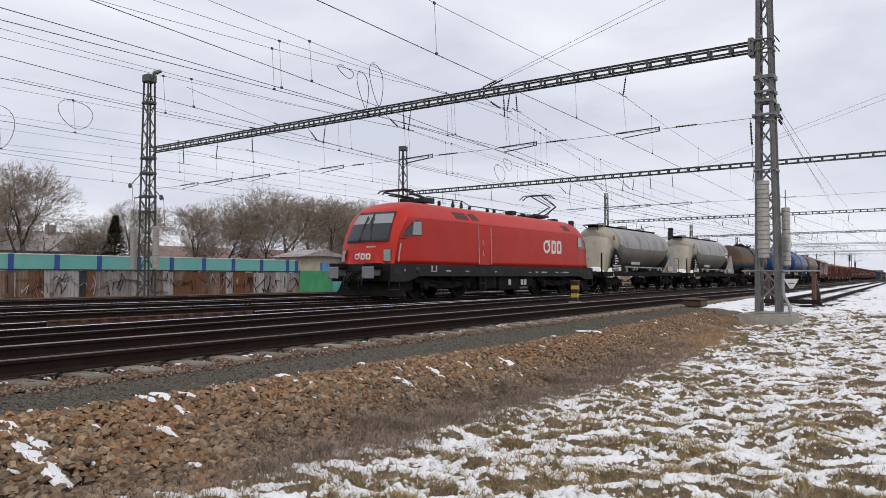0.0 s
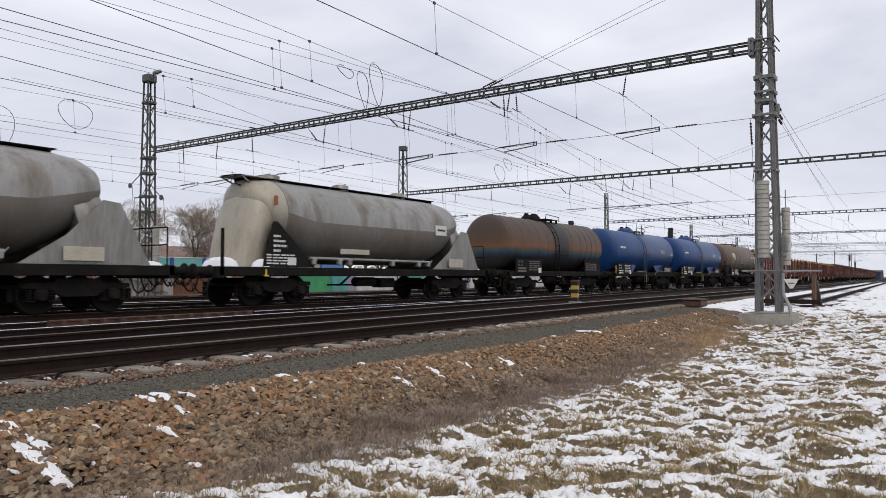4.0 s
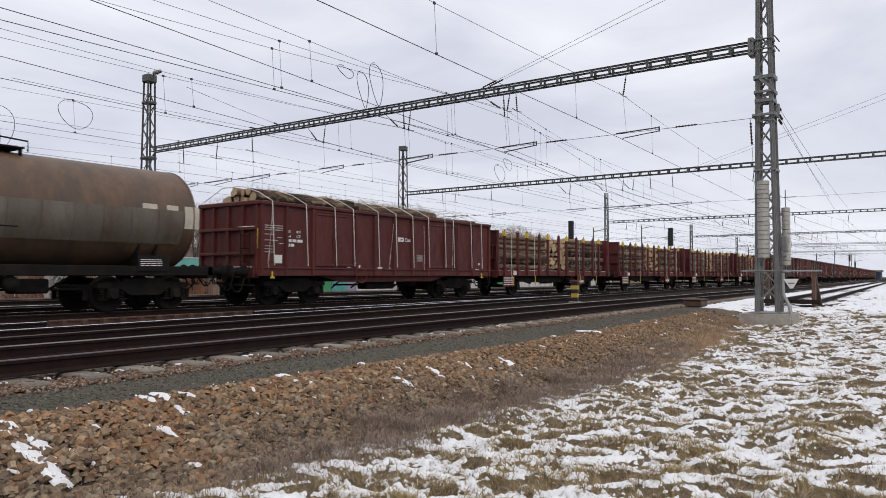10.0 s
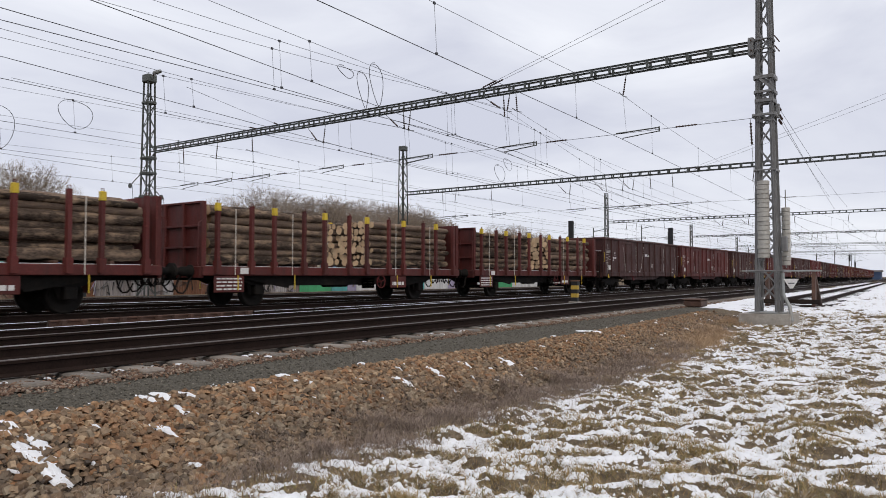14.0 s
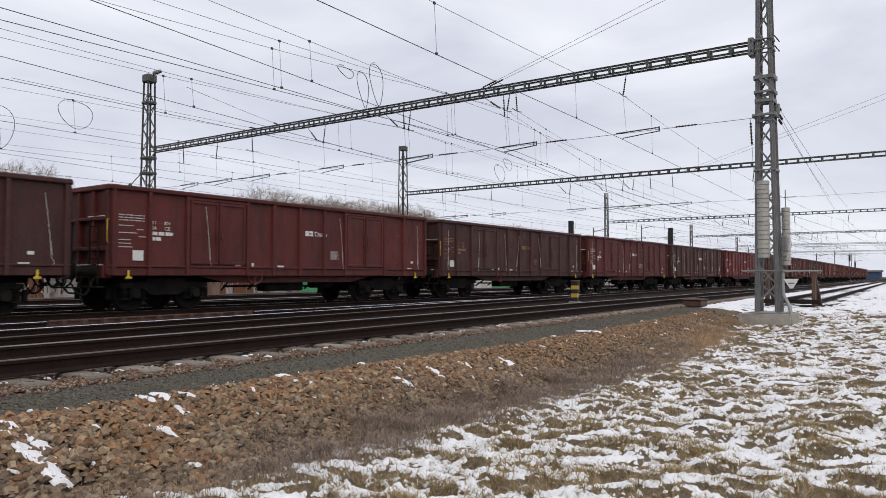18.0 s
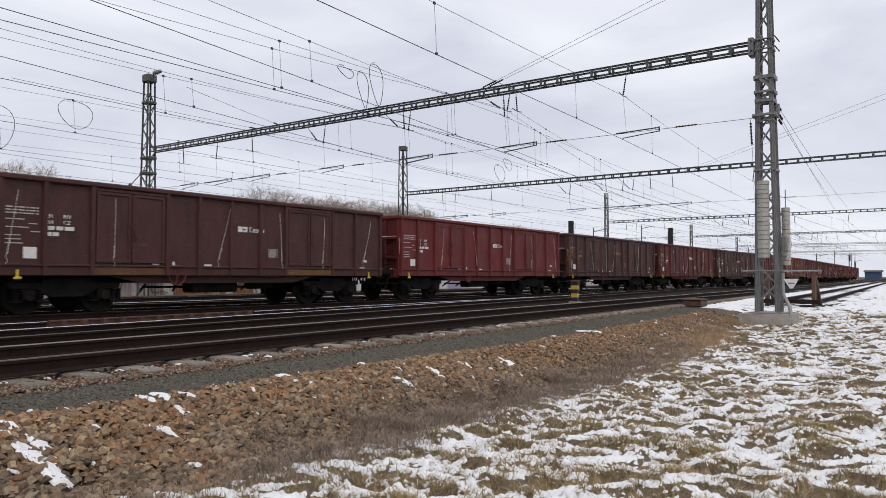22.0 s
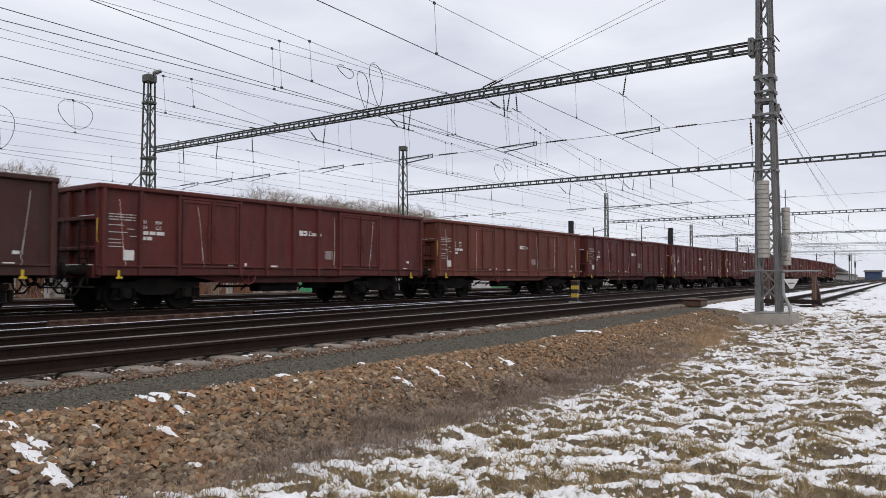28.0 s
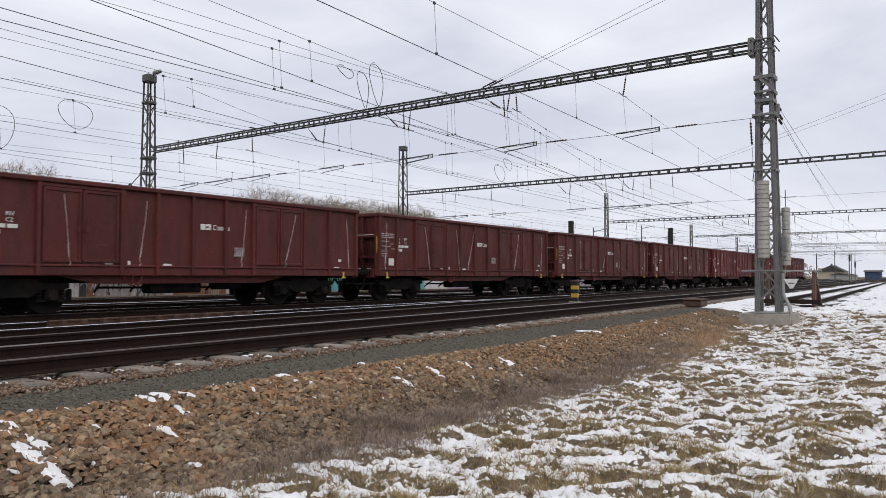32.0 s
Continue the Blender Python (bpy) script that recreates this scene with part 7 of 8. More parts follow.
for q in (69.95, 82.4):
    b = tank_wagon("tank_wagon", "bright blue tank wagon with small white lettering", TANKBLUE, [(-5.2, -3.0, 1.05, 1.72, True), (3.0, 4.7, 1.12, 1.6, False)], -0.15, -0.55, blue=True)
    part("white_logo", bars(0.8, 0.16, 1, 0.7), WHITE, b, "white logo", (-4.85, -1.385, 2.78))
    part("side_note", bars(0.75, 0.22, 3, 0.5), WHITE, b, at=(2.3, -1.385, 2.72))
    part("capacity_mark", bars(0.4, 0.25, 2, 0.6), WHITE, b, at=(4.35, -1.37, 2.6))
    part("hazard_plate", Shape().box(-0.3, -0.16, -1.39, -1.375, 2.42, 2.66, 0.004), HAZARD, b, "small orange warning plate")
    part("yellow_rail", Shape().path([(-2.1, -1.36, 1.22), (-0.6, -1.36, 1.24), (-0.4, -1.36, 1.1)], 0.016).path([(1.2, -1.36, 1.08), (1.6, -1.36, 1.3), (3.2, -1.36, 1.28)], 0.016), YELLOW, b)
    for x in (-5.45, -0.65):
        part("yellow_post", Shape().box(x - 0.02, x + 0.02, -1.34, -1.3, 0.8 if x > -2 else 1.1, 1.6 if x < -2 else 1.1, 0.005) if x < -2 else Shape().box(x - 0.02, x + 0.02, -1.46, -1.42, 0.55, 1.05, 0.005), YELLOW, b)
    guard(b, 5.35, GRIME, 1.2, 1.0)
    s = Shape()
    for k in (-1, 1):
        s.extrude([(k * 2.2, 1.2), (k * 3.3, 1.2), (k * 3.3, 1.75), (k * 1.6, 1.62)], "y", -1.1, -1.06)
    part("support_web", s, TANKBLUE, b)
    TRAIN.append((b, q))
brown = tank_wagon("tank_wagon", "oily brown tank wagon with cream patches and grey cladding", TANKBROWN, [(-3.95, -1.5, 1.05, 1.7, True), (3.2, 4.1, 1.05, 1.45, False)], -0.2, -1.0, dome=False)
for x, w, z0, z1 in ((-3.45, 0.95, 2.45, 3.0), (3.3, 0.42, 2.45, 2.8), (4.0, 0.35, 2.45, 2.8), (4.55, 0.45, 2.2, 2.8)):
    a0, a1 = math.asin((z0 - ZC) / TR), math.asin((z1 - ZC) / TR)
    rows = [[(xx, -(TR + 0.008) * math.cos(a0 + (a1 - a0) * i / 4), ZC + (TR + 0.008) * math.sin(a0 + (a1 - a0) * i / 4)) for i in range(5)] for xx in (x, x + w)]
    part("paint_patch", Shape().loft(rows, closed=False), CREAMPATCH, brown, "cream paint patch")
CLADDING = material("dull_grey_brown_cladding", (0.155, 0.135, 0.11), 0.55, 0.1, vary=0.3, scale=1.2, streak=3, dirt=(0.1, 0.075, 0.05), dirt_at=0.52, random_tint=0.5)
for x in (-3.7, -2.2, -1.5, -0.75, 0.0, 0.75, 1.5, 2.25, 3.0, 3.75):
    a0, a1 = -0.55, 0.12
    rows = [[(xx, -(TR + 0.03) * math.cos(a0 + (a1 - a0) * i / 6), ZC + (TR + 0.03) * math.sin(a0 + (a1 - a0) * i / 6)) for i in range(7)] for xx in (x, x + 0.735)]
    part("cladding_panel", Shape().loft(rows, closed=False), CLADDING, brown, "dull grey-brown cladding panel")
for y in (-1.22, 1.22):
    part("end_shield", Shape().extrude([(-5.5, 2.0), (-4.3, 2.08), (-3.95, 1.75), (-4.5, 1.2), (-5.2, 1.2), (-5.35, 1.6)], "y", y - 0.02, y + 0.02), GRIME, brown, "black shield plate under the tank end")
part("end_railing", Shape().path([(-5.75, -1.25, 1.2), (-5.75, -1.25, 2.25), (-5.2, -1.25, 2.3)], 0.02).tube((-5.75, -1.25, 1.8), (-5.75, 1.2, 1.8), 0.018), GRIME, brown)
TRAIN.append((brown, 94.55))
# ---------------------------------------------------------------- log wagons
BARK = material("dark_spruce_bark", (0.115, 0.083, 0.063), 0.95, vary=0.7, scale=5, fine=26, dirt=(0.32, 0.225, 0.15), dirt_at=0.57, dirt_scale=5.0, bump=1.0, random_tint=1.0, along=0.45, spec=0.2)
CUTWOOD = material("fresh_cut_wood", (0.5, 0.36, 0.22), 0.8, vary=0.22, scale=6, fine=50, dirt=(0.36, 0.2, 0.1), dirt_at=0.6, random_tint=0.6)


def log_mesh(length, r0, r1, seed):
    rnd = random.Random(seed)
    n, m = 11, 15
    rings = []
    for j in range(m):
        k = j / (m - 1)
        r = r0 + (r1 - r0) * k
        ox, oy = rnd.uniform(-0.015, 0.015), rnd.uniform(-0.015, 0.015)
        rings.append([(length * (k - 0.5), ox + r * math.cos(2 * math.pi * i / n) * rnd.uniform(0.9, 1.07), oy + r * math.sin(2 * math.pi * i / n) * rnd.uniform(0.9, 1.07)) for i in range(n)])
    s = Shape().loft(rings)
    me = s.mesh("log", BARK)
    me.materials.append(CUTWOOD)
    for p in me.polygons:
        if len(p.vertices) == n:
            p.material_index = 1
    return me


LOGS = [log_mesh(4.75, r, r * k, i) for i, (r, k) in enumerate(((0.12, 0.85), (0.145, 0.8), (0.105, 0.9), (0.17, 0.85), (0.135, 0.85), (0.115, 0.8), (0.155, 0.9), (0.095, 0.85)))]
STAKES = [-5.82, -4.6, -3.73, -2.49, -1.58, -0.39, 0.51, 1.71, 2.57, 3.8, 4.62, 5.82]


def pile(rnd, x, wide, z0, z1, parent, lift=None):
    """Logs laid in rows that interlock, between the stakes."""
    z, row = z0, 0
    while z < z1:
        y = -wide + 0.15 + (0.1 if row % 2 else 0)
        top = lift(0) if lift else z1
        while y < wide - 0.08:
            k = rnd.randrange(len(LOGS))
            r = (0.12, 0.145, 0.105, 0.17, 0.135, 0.115, 0.155, 0.095)[k] * 0.95
            if y + 2 * r > wide + 0.12:
                break
            if not lift or z < lift(y + r):
                m = pose(x + rnd.uniform(-0.12, 0.12), y + r, z + r + rnd.uniform(-0.02, 0.02), rnd.uniform(0, 360), 0, 180 * rnd.randrange(2) + rnd.uniform(-0.5, 0.5))
                part("log", LOGS[k], None, parent, at=m)
            y += 2 * r * 1.0
        z += 0.228
        row += 1


def stake_shape():
    s = Shape().extrude([(-0.07, 0.0), (-0.05, -0.1), (0.05, -0.1), (0.07, 0.0)], "z", 1.05, 2.98)
    s.extrude([(-0.1, 0.02), (-0.08, -0.13), (0.08, -0.13), (0.1, 0.02)], "z", 0.98, 1.35)
    s.path([(-0.03, -0.05, 2.97), (-0.03, -0.05, 3.06), (0.03, -0.05, 3.06), (0.03, -0.05, 2.97)], 0.012, 5)
    return s


STAKE = stake_shape().mesh("stake", RED)
STAKETOP = Shape().box(-0.075, 0.075, -0.11, 0.01, 2.76, 2.99, 0.01).mesh("stake_tip", YELLOW)
TIEBAR = Shape().box(-0.014, 0.014, -0.016, 0.0, 0.95, 2.85, 0.004).mesh("lashing_bar", ROPE)
YELLOWBAR = Shape().box(-0.015, 0.015, -0.02, 0.01, 0.5, 0.95, 0.004).mesh("lashing_lever", YELLOW)


def log_wagon(seed):
    t = thing("log_wagon", "dark red two-axle stake wagon loaded with two piles of logs", "goods wagon", "log wagons of the train")
    rnd = random.Random(seed)
    half = 6.93
    part("deck", Shape().box(-6.2, 6.2, -1.36, 1.36, 1.14, 1.2, 0.01), RUST, t)
    part("deck_snow", Shape().box(-6.1, 6.1, -1.3, 1.3, 1.2, 1.212), SNOW, t, "thin snow on the deck")
    for side in (-1, 1):
        part("sole_bar", Shape().box(-6.3, 6.3, min(side * 1.3, side * 1.4), max(side * 1.3, side * 1.4), 0.93, 1.19, 0.015), RED, t)
        m = Matrix.Rotation(0 if side < 0 else math.pi, 4, "Z")
        for i, x in enumerate(STAKES):
            st = part("stake", STAKE, None, t, at=m @ Matrix.Translation((x, -1.37, 0)))
            if i % 2 == 0:
                part("stake_tip", STAKETOP, None, st, "yellow stake tip")
        for x in (-5.2, -3.0, 2.1, 4.2):
            part("lashing_bar", TIEBAR, None, t, at=m @ Matrix.Translation((x, -1.42, 0)))
            part("lashing_lever", YELLOWBAR, None, t, at=m @ Matrix.Translation((x + 0.12, -1.4, 0)))
        pl = part("data_plate", Shape().box(-5.9, -4.85, -1.39, -1.36, 0.45, 0.92, 0.01), RED, t, "red plate with white lettering", m)
        part("lettering", bars(0.9, 0.4, 4, 0.45), WHITE, pl, at=(-5.82, -1.392, 0.9))
        pl = part("name_plate", Shape().box(1.85, 2.75, -1.39, -1.36, 0.5, 0.92, 0.01), RED, t, "red plate with white lettering", m)
        part("lettering", bars(0.7, 0.2, 1, 0.6), WHITE, pl, at=(1.95, -1.392, 0.75))
        pl = part("grid_plate", Shape().box(0.3, 0.95, -1.39, -1.36, 0.5, 0.88, 0.01), GRIME, t)
        part("lettering", bars(0.55, 0.3, 3, 0.5), WHITE, pl, at=(0.35, -1.392, 0.84))
        part("paper_label", Shape().box(-5.0, -4.7, -1.41, -1.4, 0.98, 1.16), WHITE, t, at=m)
    part("brake_wheel", HANDWHEEL, None, t, "red spoked brake wheel", (1.35, -1.36, 0.72))
    for end in (-1, 1):
        part("end_wall", Shape().box(min(end * 6.14, end * 6.2), max(end * 6.14, end * 6.2), -1.34, 1.34, 1.2, 3.02, 0.01), RED, t, "dark red steel end wall")
        s = Shape()
        for z in (1.7, 2.3, 2.96):
            s.box(min(end * 6.18, end * 6.28), max(end * 6.18, end * 6.28), -1.34, 1.34, z, z + 0.06, 0.01)
        for y in (-1.3, -0.45, 0.45, 1.3):
            s.box(min(end * 6.18, end * 6.3), max(end * 6.18, end * 6.3), y - 0.05, y + 0.05, 1.1, 3.02, 0.015)
        pieces("end_wall_rib", s, RED, t)
        part("headstock", Shape().box(min(end * 6.2, end * 6.32), max(end * 6.2, end * 6.32), -1.32, 1.32, 0.86, 1.19, 0.02), RED, t)
        part("hand_rail", Shape().path([(end * 6.4, -1.3, 1.2), (end * 6.42, -1.36, 2.4), (end * 6.25, -1.36, 2.5)], 0.016), RED, t)
    s = Shape()
    for y in (-0.6, 0.6):
        s.box(-6.2, 6.2, y - 0.06, y + 0.06, 0.8, 1.14)
    for side in (-1, 1):
        s.extrude([(-5.2, 0.92), (5.2, 0.92), (3.0, 0.55), (2.9, 0.55), (2.9, 0.62), (-2.9, 0.62), (-2.9, 0.55), (-3.0, 0.55)], "y", side * 1.15 - 0.02, side * 1.15 + 0.02)
    s.tube((-0.8, -0.6, 0.7), (0.3, -0.6, 0.7), 0.16, n=12)
    pieces("underframe_beam", s, GRIME, t)
    s = Shape()
    for x in (-4.05, 4.05):
        for side in (-1, 1):
            pts = [(x - 0.65, side * 1.0, 0.86), (x - 0.3, side * 1.0, 0.72), (x, side * 1.0, 0.68), (x + 0.3, side * 1.0, 0.72), (x + 0.65, side * 1.0, 0.86)]
            for a, b in zip(pts, pts[1:]):
                s.bar(a, b, 0.1, 0.1)
            s.box(x - 0.16, x + 0.16, side * 1.0 - 0.12, side * 1.0 + 0.12, 0.34, 0.66, 0.03)
            s.extrude([(x - 0.45, 0.95), (x + 0.45, 0.95), (x + 0.2, 0.35), (x - 0.2, 0.35)], "y", side * 0.9 - 0.012, side * 0.9 + 0.012)
    pieces("axle_guard", s, GRIME, t)
    for x in (-4.05, 4.05):
        part("wheelset", WHEELSET, None, t, at=(x, 0, 0.46))
    end_gear(t, half)
    bolster = Shape()
    for x in (-5, -3.6, -1.8, 1.8, 3.6, 5):
        bolster.box(x - 0.06, x + 0.06, -1.25, 1.25, 1.2, 1.29, 0.01)
    pieces("bolster", bolster, RUST, t)
    pile(rnd, -3.4, 1.27, 1.29, 2.78, t)
    pile(rnd, 3.45, 1.27, 1.29, 2.7, t)
    return t


for k, q in enumerate((121.7, 135.75, 149.6, 163.4)):
    TRAIN.append((log_wagon(40 + k), q))

# heap of logs in the first open wagon, with lashing ropes over it
rnd = random.Random(77)
for x in (-3.65, 1.1):
    pile(rnd, x + 0.1, 1.25, 2.75, 3.65, first, lambda y: 3.58 - 0.45 * abs(y) ** 1.6)
pile(rnd, 4.0, 1.2, 2.6, 3.2, first, lambda y: 3.25 - 0.35 * abs(y) ** 1.6)
for x in (-5.9, -4.5, -3.2, -2.3, -1.0, 0.0, 1.0, 2.0, 3.1, 3.7, 5.0, 5.8):
    pts = [(x + 0.12, -1.5, 1.25), (x + 0.05, -1.52, 2.2), (x, -1.52, 3.2), (x - 0.1, -1.0, 3.5), (x - 0.2, -0.3, 3.72), (x - 0.3, 0.5, 3.68), (x - 0.35, 1.52, 3.2)]
    part("lashing_rope", Shape().path(pts, 0.014, 6), WHITEROPE, first, "pale rope over the logs")
# ---------------------------------------------------------------- graffiti wall, noise barrier, houses, trees


def paint(name, col, rough=0.7):
    return material(name, col, rough, vary=0.22, scale=2.5, fine=25, streak=3, dirt=tuple(c * 0.6 + 0.02 for c in col), dirt_at=0.58)


SHEETS = {"grey": material("grey_corrugated_sheet", (0.27, 0.245, 0.235), 0.8, vary=0.4, scale=2.5, fine=25, streak=6, dirt=(0.13, 0.075, 0.055), dirt_at=0.56), "white": material("whitewashed_sheet", (0.4, 0.38, 0.38), 0.8, vary=0.35, scale=2.5, fine=25, streak=6, dirt=(0.18, 0.12, 0.1), dirt_at=0.58), "rust": material("rusted_corrugated_sheet", (0.17, 0.075, 0.04), 0.85, vary=0.4, scale=2, streak=4, dirt=(0.3, 0.24, 0.2), dirt_at=0.64), "brown": material("brown_striped_sheet", (0.24, 0.17, 0.13), 0.85, vary=0.4, scale=3, streak=6, dirt=(0.14, 0.07, 0.05), dirt_at=0.52), "black": paint("blackened_sheet", (0.03, 0.03, 0.032))}
SPRAY = {"black": paint("black_spray_paint", (0.015, 0.015, 0.017)), "white": paint("white_spray_paint", (0.6, 0.6, 0.6)), "green": paint("green_spray_paint", (0.06, 0.33, 0.14)), "teal": paint("teal_spray_paint", (0.1, 0.38, 0.38)), "lilac": paint("lilac_spray_paint", (0.34, 0.3, 0.42))}
TURQ = material("turquoise_barrier_panel", (0.16, 0.47, 0.42), 0.5, vary=0.12, scale=1.2, streak=3, dirt=(0.24, 0.46, 0.43), dirt_at=0.6)
BLUEPOST = paint("blue_barrier_post", (0.035, 0.08, 0.3))
WALL_Y = 38.5
wall = thing("fence_wall", "low fence of rusty corrugated sheets covered in graffiti", "fence", kind="structure")


def corrugated(x0, x1, z0, z1):
    n = max(4, round((x1 - x0) / 0.045))
    front, back = [], []
    for i in range(n + 1):
        x = x0 + (x1 - x0) * i / n
        d = 0.024 * math.sin(x * 2 * math.pi / 0.18)
        front.append((x, WALL_Y + d))
        back.append((x, WALL_Y + d + 0.03))
    return Shape().extrude(front + back[::-1], "z", z0, z1)


sheet_run = [(8, "grey"), (9.6, "rust"), (11, "brown"), (12.6, "rust"), (14, "grey"), (15.4, "brown"), (17.4, "brown"), (18.0, "rust"), (18.8, "white"), (20.0, "white"), (20.6, "black"), (21.0, "rust"), (21.5, "grey"), (22.5, "grey"), (23.6, "white"), (24.7, "grey"), (25.6, "white"), (26.3, "rust"), (27.4, "rust"), (28.6, "brown"), (29.6, "rust"), (30.1, "white"), (30.6, "rust"), (31.6, "rust"), (32.3, "white"), (33.2, "grey"), (34.2, "white"), (35.2, "grey"), (36.4, "grey")]
rnd = random.Random(12)
for (x0, kind), (x1, _) in zip(sheet_run, sheet_run[1:]):
    part("sheet", corrugated(x0 + 0.012, x1 - 0.012, -0.25, 1.2 + rnd.uniform(-0.04, 0.05)), SHEETS[kind], wall)
part("capping", Shape().box(8, 36.4, WALL_Y - 0.06, WALL_Y + 0.1, 1.24, 1.3, 0.01), SHEETS["black"], wall)
# sprayed strokes
strokes = [("black", [(17.0, 0.1), (17.0, 1.0)], 0.09), ("white", [(17.35, -0.1), (17.35, 1.1)], 0.07), ("black", [(17.4, 0.75), (18.0, 0.75)], 0.07), ("black", [(19.1, 0.7), (19.4, 0.95), (19.7, 0.75), (20.2, 0.95)], 0.06), ("black", [(19.3, 0.9), (19.8, 0.65), (20.3, 0.8)], 0.05), ("white", [(21.35, -0.1), (21.5, 0.6), (21.3, 1.0)], 0.09), ("black", [(22.45, 0.15), (22.5, 0.6), (23.2, 0.75), (23.9, 0.7)], 0.1), ("black", [(23.9, 0.7), (23.95, 0.3), (24.3, 0.2)], 0.22), ("black", [(24.8, 0.1), (24.85, 0.9)], 0.1), ("black", [(25.2, 0.75), (25.9, 0.65)], 0.1), ("black", [(25.0, -0.05), (25.5, 0.1), (25.9, -0.05)], 0.08), ("black", [(26.9, 0.4), (27.5, 0.7), (27.6, 0.1)], 0.08), ("black", [(28.0, 0.9), (28.6, 0.5), (29.2, 0.9)], 0.07), ("black", [(30.05, 0.9), (30.4, 0.5), (30.15, 0.2)], 0.09), ("black", [(32.4, 0.1), (32.9, 0.5), (33.4, 0.95)], 0.09), ("black", [(33.6, 0.2), (33.7, 0.95)], 0.1), ("black", [(34.1, 0.2), (34.15, 0.7), (34.7, 0.6)], 0.1), ("black", [(35.0, 0.1), (35.0, 0.95)], 0.08), ("black", [(35.4, 0.6), (35.9, 0.85), (36.3, 0.3)], 0.1)]
for col, pts, w in strokes:
    s = Shape()
    for a, b in zip(pts, pts[1:]):
        s.bar((a[0], WALL_Y - 0.03, a[1]), (b[0], WALL_Y - 0.03, b[1]), 0.012, w, (0, 1, 0))
    part("graffiti_stroke", s, SPRAY[col], wall)
rnd = random.Random(52)
for k in range(46):
    x, z, w = rnd.uniform(16.5, 35.6), rnd.uniform(-0.05, 0.9), rnd.uniform(0.02, 0.045)
    pts = [(x, z)]
    for _ in range(rnd.choice((2, 3, 3, 4))):
        x, z = x + rnd.uniform(-0.15, 0.45), min(1.1, max(-0.15, z + rnd.uniform(-0.6, 0.6)))
        pts.append((x, z))
    stroke = Shape()
    for (a, b), (c, d) in zip(pts, pts[1:]):
        stroke.bar((a, WALL_Y - 0.034 - 0.0004 * k, b), (c, WALL_Y - 0.034 - 0.0004 * k, d), 0.01, w * 1.6, (0, 1, 0))
    part("graffiti_stroke", stroke, SPRAY[rnd.choice(("black", "black", "white", "black", "lilac"))], wall)
cwall = thing("concrete_wall", "concrete wall panels painted green, teal and white", "wall", kind="structure")
for x0, x1, col in ((36.4, 39.6, "green"), (39.6, 41.3, "teal"), (41.3, 42.3, "lilac"), (42.3, 45, "white"), (45, 48, "white"), (48, 51, "teal"), (51, 54.5, "white"), (54.5, 58, "lilac"), (58, 62, "white"), (62, 66, "green"), (66, 71, "white"), (71, 77, "white"), (77, 84, "lilac"), (84, 92, "white")):
    part("wall_panel", Shape().box(x0 + 0.01, x1 - 0.01, WALL_Y, WALL_Y + 0.15, -0.25, 1.35, 0.02), SPRAY[col], cwall)
barrier = thing("noise_barrier", "turquoise noise barrier panels with blue posts and a white top edge", "noise barrier", kind="structure")
posts = [6.0, 8.4, 10.8, 13.0, 15.1]
for p in (18, 100, 175, 245, 303, 360, 412, 462, 508, 524):
    th = math.radians(35.62) + math.atan((784 - p) / 1305.5)
    posts.append((WALL_Y + 0.35) / math.tan(th))
for a, b in zip(posts, posts[1:]):
    part("panel", Shape().box(a + 0.06, b - 0.06, WALL_Y + 0.3, WALL_Y + 0.4, 1.28, 2.02, 0.01), TURQ, barrier)
    part("top_edge", Shape().box(a + 0.02, b - 0.02, WALL_Y + 0.28, WALL_Y + 0.42, 2.024, 2.08, 0.01), GREYRAIL_W, barrier)
for x in posts:
    part("post", Shape().box(x - 0.13, x + 0.13, WALL_Y + 0.24, WALL_Y + 0.46, -0.2, 2.06, 0.02), BLUEPOST, barrier)

CREAM = material("cream_render", (0.55, 0.48, 0.36), 0.9, vary=0.1, scale=1, dirt=(0.42, 0.36, 0.27))
ROOF = material("snow_dusted_roof_tiles", (0.36, 0.34, 0.34), 0.85, vary=0.2, scale=4, fine=20, dirt=(0.2, 0.15, 0.13), dirt_at=0.55)
REDROOF = material("snow_dusted_red_tiles", (0.27, 0.2, 0.185), 0.85, vary=0.25, scale=4, fine=20, dirt=(0.2, 0.11, 0.085), dirt_at=0.52)
BLUESHEET = paint("blue_awning_sheet", (0.1, 0.26, 0.55))
GREYWALL = material("grey_plaster", (0.42, 0.41, 0.4), 0.9, vary=0.15, scale=1)
DARKWIN = glass("dark_window_glass", (0.03, 0.035, 0.04), 0.1)


